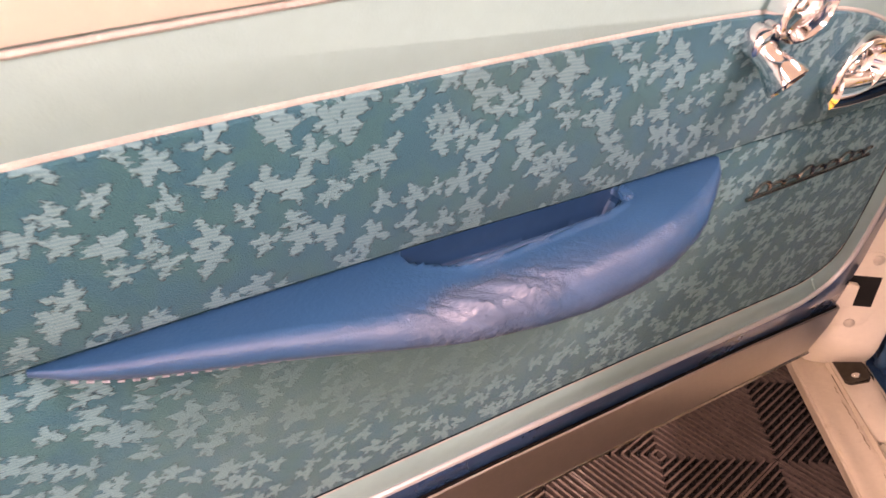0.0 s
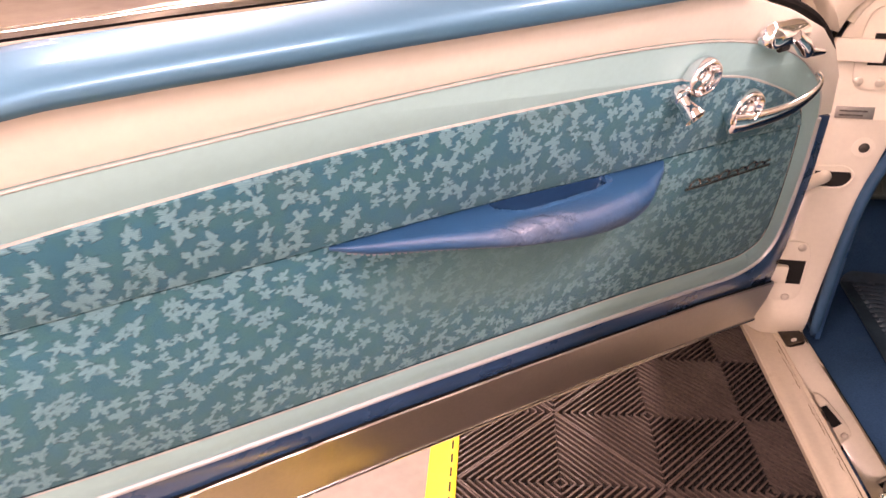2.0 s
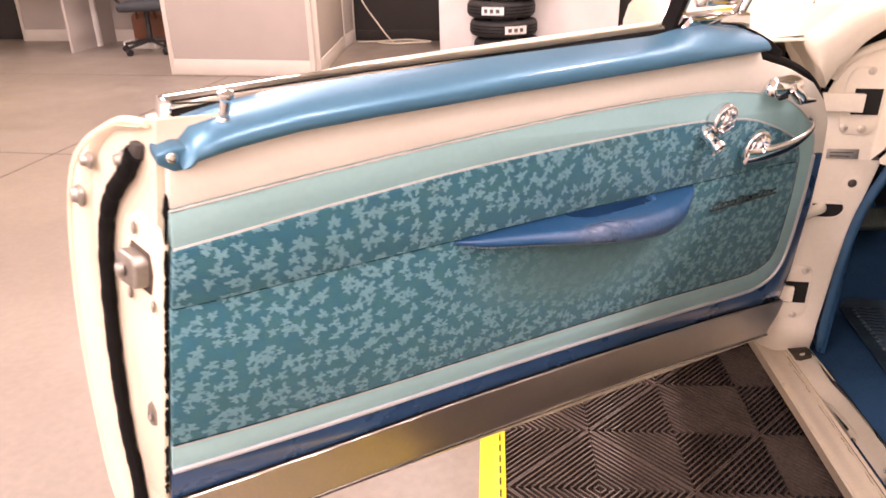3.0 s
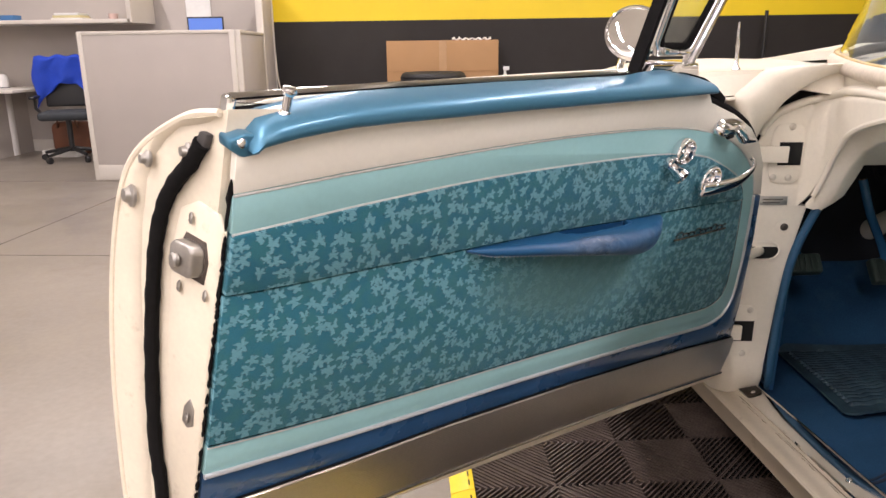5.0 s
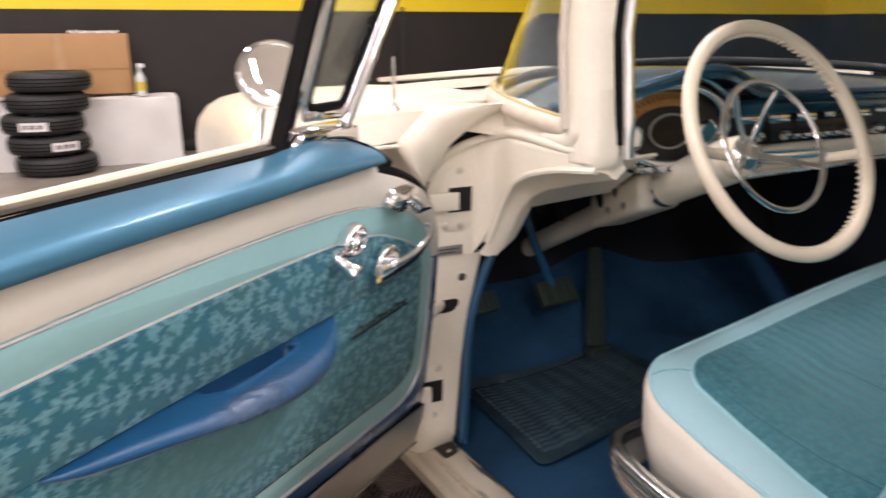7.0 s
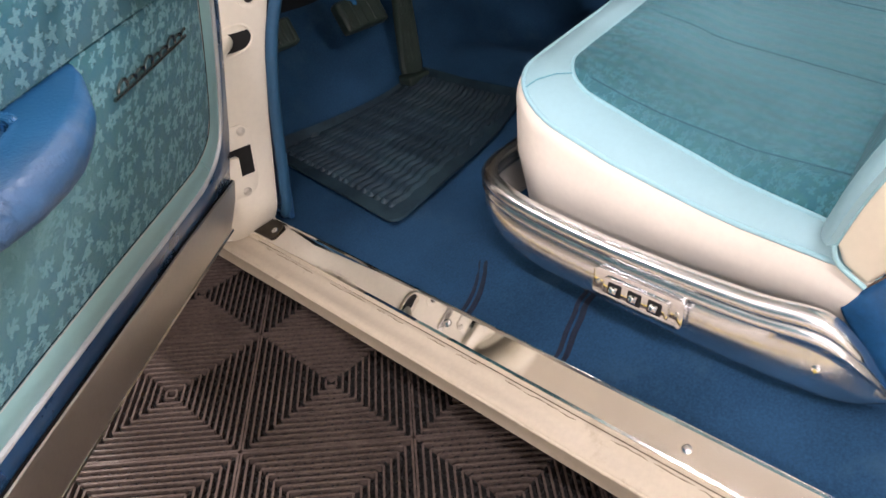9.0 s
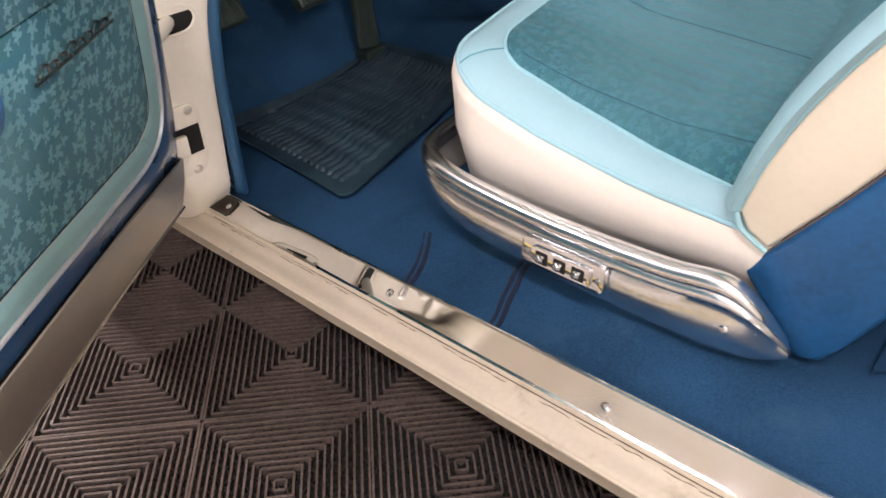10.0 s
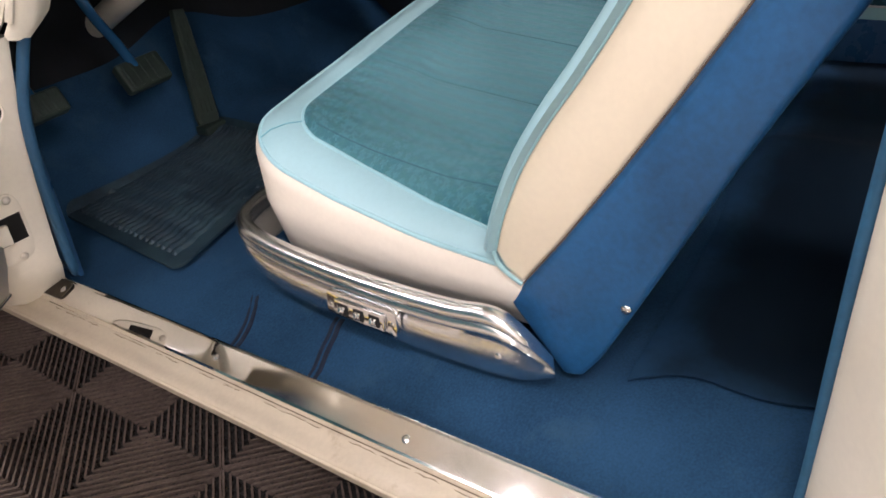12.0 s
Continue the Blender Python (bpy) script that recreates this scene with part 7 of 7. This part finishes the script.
def cubicle():
    cub = thing("cubicle", "grey-beige fabric office cubicle panels", "cubicle")

    def wall_run(p0, p1, height, low=0.12):
        p0, p1 = Vector((*p0, 0)), Vector((*p1, 0))
        d = (p1 - p0)
        ln = d.length
        m = Matrix.Translation(p0) @ Matrix.Rotation(math.atan2(d.y, d.x), 4, "Z")
        part("panel", box(0.02, ln - 0.02, -0.03, 0.03, low, height - 0.03, 0.004), PANEL, cub, m=m)
        part("top_cap", box(0, ln, -0.036, 0.036, height - 0.03, height, 0.006), PANEL_EDGE, cub, m=m)
        part("base_raceway", box(0, ln, -0.036, 0.036, -0.018, low, 0.004), PANEL_EDGE, cub, "pale base raceway", m=m)
        for x in (0, ln):
            part("post", box(x - 0.022, x + 0.022, -0.037, 0.037, -0.018, height - 0.001, 0.004), PANEL_EDGE, cub, m=m)
    wall_run((-4.16, 4.94), (-2.80, 4.90), 1.28)
    wall_run((-2.78, 4.93), (-3.02, 6.45), 1.28)
    wall_run((-3.02, 6.47), (-3.05, 6.95), 1.75)
    wall_run((-3.10, 6.96), (-7.2, 6.92), 1.75)
    # shelf with clutter
    sh = thing("overhead_shelf", "beige steel shelf with small clutter", "shelf")
    part("shelf_board", box(-7.0, -4.35, 6.30, 6.85, 1.40, 1.44, 0.004), PANEL_EDGE, sh)
    part("shelf_back", box(-7.0, -4.35, 6.85, 6.88, 1.40, 1.85), PANEL, sh)
    part("shelf_end", box(-4.38, -4.33, 6.30, 6.88, 1.40, 1.85, 0.004), PANEL_EDGE, sh)
    desk = thing("desk", "pale office desk top", "desk")
    part("desk_top", box(-7.0, -5.55, 6.0, 6.88, 0.70, 0.735, 0.006), PANEL_EDGE, desk)
    part("desk_side", box(-6.0, -5.97, 6.05, 6.88, -0.018, 0.70), PANEL, desk)
    post = thing("floor_post", "white round floor post with a black band", "post", m=pose(-6.02, 6.55, -0.018))
    part("tube", lathe([(0.075, 0), (0.075, 0.86), (0.05, 0.90), (0, 0.90)], 20), plain("white_enamel", (0.75, 0.73, 0.70), 0.4), post)
    part("band", lathe([(0.0765, 0.70), (0.0765, 0.76)], 20), BLACK_PLASTIC, post)
    books = thing("book_stack", "pile of papers and booklets", "books")
    for i, (c, w) in enumerate((((0.75, 0.72, 0.66), 0.34), ((0.62, 0.55, 0.30), 0.30), ((0.70, 0.70, 0.68), 0.26))):
        part("book", box(-5.15 - w / 2 + 0.05, -5.15 + w / 2 + 0.05, 6.42, 6.64, 1.44 + 0.025 * i, 1.463 + 0.025 * i, 0.003), plain("paper", c, 0.8), books)
    blue_box = single("small_box", box(-5.95, -5.70, 6.45, 6.60, 1.441, 1.50, 0.005), plain("box_blue", (0.05, 0.16, 0.35), 0.5), "small blue box on the shelf", "box")
    cup = single("cup", lathe([(0.045, 0), (0.05, 0.06), (0.042, 0.06), (0.038, 0.008), (0, 0.008)], 18), plain("cup_pink", (0.62, 0.45, 0.40), 0.5), "pale pink cup on the shelf", "cup", m=pose(-4.62, 6.5, 1.441))
    bowl = single("bowl", lathe([(0.05, 0), (0.15, 0.10), (0.20, 0.20), (0.185, 0.20), (0.13, 0.10), (0, 0.012)], 28), plain("bowl_white", (0.68, 0.66, 0.63), 0.3), "white bowl tipped on the shelf", "bowl", m=pose(-6.62, 6.5, 1.50, 35, 0, 0))
    note = single("paper_note", box(-3.98, -3.70, 6.905, 6.918, 1.35, 1.9), plain("note_paper", (0.78, 0.78, 0.76), 0.8), "white paper pinned to the panel", "paper")
    lap = thing("laptop", "open laptop with a blue screen", "laptop", m=pose(-3.66, 6.60, 1.20))
    screen = Mat("screen_blue", (0.06, 0.12, 0.35), 0.2)
    screen.put("Emission Color", (0.16, 0.30, 0.85, 1)).put("Emission Strength", 0.7)
    part("lid", box(-0.20, 0.20, 0.0, 0.015, 0.0, 0.26, 0.004), BLACK_PLASTIC, lap)
    part("display", box(-0.185, 0.185, -0.003, 0.0, 0.02, 0.245), screen.m, lap, "lit blue display")
    part("bar", box(-0.08, 0.12, -0.005, -0.003, 0.09, 0.115), BLACK_PLASTIC, lap)
    part("keyboard", box(-0.20, 0.20, -0.26, 0.0, -0.02, 0.0, 0.004), BLACK_PLASTIC, lap)
    inner = thing("inner_desk", "pale desk inside the cubicle", "desk")
    part("desk_top", box(-4.2, -3.15, 6.25, 6.9, 1.15, 1.18, 0.004), PANEL_EDGE, inner)
    part("desk_side", box(-4.2, -4.17, 6.25, 6.9, -0.018, 1.15), PANEL, inner)


cubicle()


def office_chair():
    ch = thing("office_chair", "black office chair with a blue jacket over it", "chair", m=pose(-5.08, 6.15, -0.018, 0, 0, 20))
    part("seat", bevelled(box(-0.25, 0.25, -0.25, 0.25, 0.44, 0.53), 0.04, 4), plain("chair_grey", (0.035, 0.04, 0.045), 0.85), ch, "dark grey cushion")
    part("backrest", bevelled(prism([(-0.23, 0.56), (0.23, 0.56), (0.22, 1.0), (0.15, 1.06), (-0.15, 1.06), (-0.22, 1.0)], lambda a, b, e: (a, 0.20 + 0.07 * e + 0.06 * (b - 0.56), b)), 0.02, 3), BLACK_PLASTIC, ch)
    for s in (-1, 1):
        part("armrest", bevelled(box(s * 0.29 - 0.03, s * 0.29 + 0.03, -0.15, 0.12, 0.66, 0.69), 0.012, 3), BLACK_PLASTIC, ch)
        part("arm_post", tube([(s * 0.29, 0.0, 0.67), (s * 0.30, 0.02, 0.56), (s * 0.20, 0.02, 0.45)], 0.016, 8), BLACK_PLASTIC, ch)
    part("column", tube([(0, 0, 0.10), (0, 0, 0.44)], 0.028, 12), BLACK_PLASTIC, ch)
    for i in range(5):
        a = 2 * math.pi * i / 5 + 0.3
        leg = part("leg", tube([(0.03 * math.cos(a), 0.03 * math.sin(a), 0.13), (0.30 * math.cos(a), 0.30 * math.sin(a), 0.085)], [0.024, 0.016], 8), BLACK_PLASTIC, ch)
        part("castor", lathe([(0.032, -0.02), (0.035, -0.01), (0.035, 0.01), (0.032, 0.02)], 16), BLACK_PLASTIC, leg, m=pose(0.31 * math.cos(a), 0.31 * math.sin(a), 0.035, 90, 0, math.degrees(a)))
    jack = sheet(24, 26, lambda s, t: (-0.30 + 0.60 * s + 0.02 * math.sin(t * 9), 0.145 + 0.035 * math.cos(s * 14 + t * 4) * t + (0.15 * (1 - t / 0.25) if t < 0.25 else 0), 1.10 - (0.03 * abs(s - 0.5)) - max(0, t - 0.2) * (0.36 + 0.30 * abs(2 * s - 1) ** 2) + 0.012 * math.sin(s * 21)))
    jk = single("jacket", solid(jack, 0.012), plain("jacket_blue", (0.01, 0.05, 0.42), 0.85, amount=0.2, scale=5), "bright blue jacket draped over the office chair", "jacket", m=pose(-5.08, 6.15, -0.018, 0, 0, 20))
    bag = thing("brown_bag", "brown leather bag under the desk", "bag", m=pose(-5.35, 6.70, -0.018))
    part("body", bevelled(box(-0.22, 0.22, -0.12, 0.12, 0.0, 0.36), 0.07, 4), plain("bag_brown", (0.16, 0.06, 0.03), 0.6, amount=0.2), bag)
    part("strap", tube(smooth_line([(-0.12, -0.12, 0.30), (-0.08, -0.14, 0.42), (0.08, -0.14, 0.42), (0.12, -0.12, 0.30)], 5), 0.012, 8), plain("strap_brown", (0.10, 0.04, 0.02), 0.6), bag)
    boxy = single("low_box", box(-5.55, -5.15, 6.35, 6.52, -0.018, 0.06, 0.005), plain("white_card", (0.7, 0.68, 0.64), 0.7), "low white box by the chair", "box")


office_chair()


def tyres():
    for i, (dx, dy) in enumerate(((0.0, 0), (-0.045, 0.01), (-0.07, 0), (-0.01, 0.01), (0.03, 0.0))):
        ty = thing("tyre", "new black car tyre lying in a stack", "tyre", "stacked tyres", pose(-1.205 + dx, 6.22 + dy, -0.018 + 0.180 * i, 0, 0, 40 * i))
        prof = [(0.20, 0.015), (0.235, 0.004), (0.29, 0.004), (0.322, 0.020), (0.334, 0.045), (0.338, 0.085), (0.334, 0.125), (0.322, 0.150), (0.29, 0.168), (0.235, 0.168), (0.20, 0.155), (0.19, 0.13), (0.26, 0.12), (0.30, 0.085), (0.26, 0.05), (0.19, 0.04)]
        part("carcass", lathe(prof + prof[:1], 56), TYRE_RUBBER, ty)
        for w in (0.055, 0.085, 0.115):
            part("tread_groove", lathe([(0.3375, w - 0.004), (0.3395, w), (0.3375, w + 0.004)], 56), BLACK_RUBBER, ty)
        if i in (1, 2):
            a0 = (-118 if i == 2 else -82) - 40 * i
            bm = sheet(10, 2, lambda s, t: ((0.3400 - 0.0) * math.cos(radians(a0 + 38 * s)), 0.3400 * math.sin(radians(a0 + 38 * s)), 0.045 + 0.075 * t))
            lab = part("paper_label", solid(bm, 0.0015), plain("label_white", (0.78, 0.76, 0.74), 0.6), ty, "white paper tyre label")
            for q in range(3):
                bars = sheet(4, 1, lambda s, t: (0.3418 * math.cos(radians(a0 + 5 + 10 * q + 6 * s)), 0.3418 * math.sin(radians(a0 + 5 + 10 * q + 6 * s)), 0.065 + 0.035 * t))
                part("bar", bars, plain("label_ink", (0.10, 0.08, 0.09), 0.7), lab)


tyres()


def bench_and_boxes():
    tb = thing("covered_bench", "low bench under a creased white sheet", "bench")

    def cloth(x0, x1, y0, y1, z1):
        def f(s, t):
            y = y0 + (y1 - y0) * max(0, t - 0.5) * 2
            z = z1 - (z1 + 0.018) * max(0, 0.5 - t) * 2
            x = x0 + (x1 - x0) * s
            n = noise.noise(Vector((x * 4, z * 3, 1.3)))
            return (x, y - 0.02 * n * (t < 0.5), z + 0.008 * noise.noise(Vector((x * 6, y * 5, 0))))
        return solid(sheet(40, 24, f), 0.006)
    part("bench_body", box(-1.90, -0.15, 6.42, 6.95, -0.018, 0.585), PANEL_EDGE, tb)
    part("sheet_cover", cloth(-1.93, -0.12, 6.38, 6.97, 0.60), plain("white_sheet", (0.72, 0.70, 0.68), 0.75, amount=0.08, scale=3), tb, "creased white sheet")
    part("board", bevelled(box(-2.05, -1.50, 6.36, 6.90, 0.612, 0.628), 0.004), plain("grey_board", (0.45, 0.45, 0.43), 0.6), tb)
    card = thing("cardboard_box", "large flat brown cardboard box standing on the bench", "box")
    k = plain("cardboard", (0.42, 0.24, 0.11), 0.8, amount=0.06, scale=3, grain=0.1)
    part("carton", box(-1.71, -0.50, 6.66, 6.86, 0.630, 1.185, 0.004), k, card)
    part("flap", box(-1.71, -0.50, 6.655, 6.660, 0.86, 0.862), plain("card_crease", (0.25, 0.14, 0.07), 0.9), card)
    part("tape", box(-1.14, -1.06, 6.654, 6.660, 0.632, 1.183), plain("card_tape", (0.46, 0.28, 0.14), 0.4), card)
    wrap = single("plastic_wrap", tube([(-1.0 + 0.02 * i, 6.72 + 0.02 * math.sin(i), 1.196 + 0.012 * math.sin(i * 1.9)) for i in range(22)], [0.010 + 0.006 * math.sin(i * 2.2) for i in range(22)], 8), plain("clear_wrap", (0.75, 0.75, 0.74), 0.25), "crumpled clear wrap on the cardboard box", "wrap")
    can = thing("drink_can", "small red and white can on the board", "can", m=pose(-1.78, 6.50, 0.629))
    part("body", lathe([(0.03, 0), (0.033, 0.006), (0.033, 0.10), (0.028, 0.112), (0, 0.112)], 20), plain("can_red", (0.45, 0.04, 0.03), 0.35), can)
    part("band", lathe([(0.0335, 0.045), (0.0335, 0.085)], 20), plain("can_white", (0.75, 0.72, 0.70), 0.4), can)
    bot = thing("spray_bottle", "clear spray bottle with a blue label on the bench", "bottle", m=pose(-0.43, 6.55, 0.609))
    part("body", lathe([(0.04, 0), (0.045, 0.01), (0.045, 0.16), (0.03, 0.20), (0.014, 0.23), (0.014, 0.26), (0, 0.26)], 20), plain("bottle_white", (0.6, 0.62, 0.6), 0.25), bot)
    part("label", lathe([(0.0455, 0.05), (0.0455, 0.13)], 20), plain("bottle_label", (0.55, 0.42, 0.06), 0.5), bot)
    part("trigger", bevelled(box(-0.02, 0.045, -0.014, 0.014, 0.26, 0.30), 0.006), plain("trigger_white", (0.75, 0.75, 0.75), 0.4), bot)
    cord = smooth_line([(-3.02, 6.97, 1.05), (-2.99, 6.93, 0.75), (-2.90, 6.90, 0.45), (-2.72, 6.86, 0.20), (-2.55, 6.84, 0.0), (-2.45, 6.80, 0.0), (-2.25, 6.78, 0.0), (-2.12, 6.86, 0.005), (-2.3, 6.93, 0.005), (-2.55, 6.90, 0.01), (-2.70, 6.80, 0.0), (-2.45, 6.72, 0.0), (-2.2, 6.80, 0.012), (-2.4, 6.88, 0.02), (-2.75, 6.87, 0.0), (-2.95, 6.82, 0.0)], 6)
    single("extension_cord", tube(cord, 0.008, 8), plain("cord_cream", (0.62, 0.56, 0.46), 0.6), "cream extension cord tangled on the floor", "cord")
    far = thing("wall_sign", "small pale notice on the black wall", "notice")
    part("sheet_paper", box(8.984, 8.992, 4.69, 5.12, 0.71, 1.09), plain("notice_paper", (0.62, 0.60, 0.55), 0.7), far)
    tall = single("floor_stand", tube([(2.35, 6.85, -0.018), (2.35, 6.85, 1.45)], 0.02, 8), BLACK_PLASTIC, "thin black stand by the wall", "stand")


bench_and_boxes()
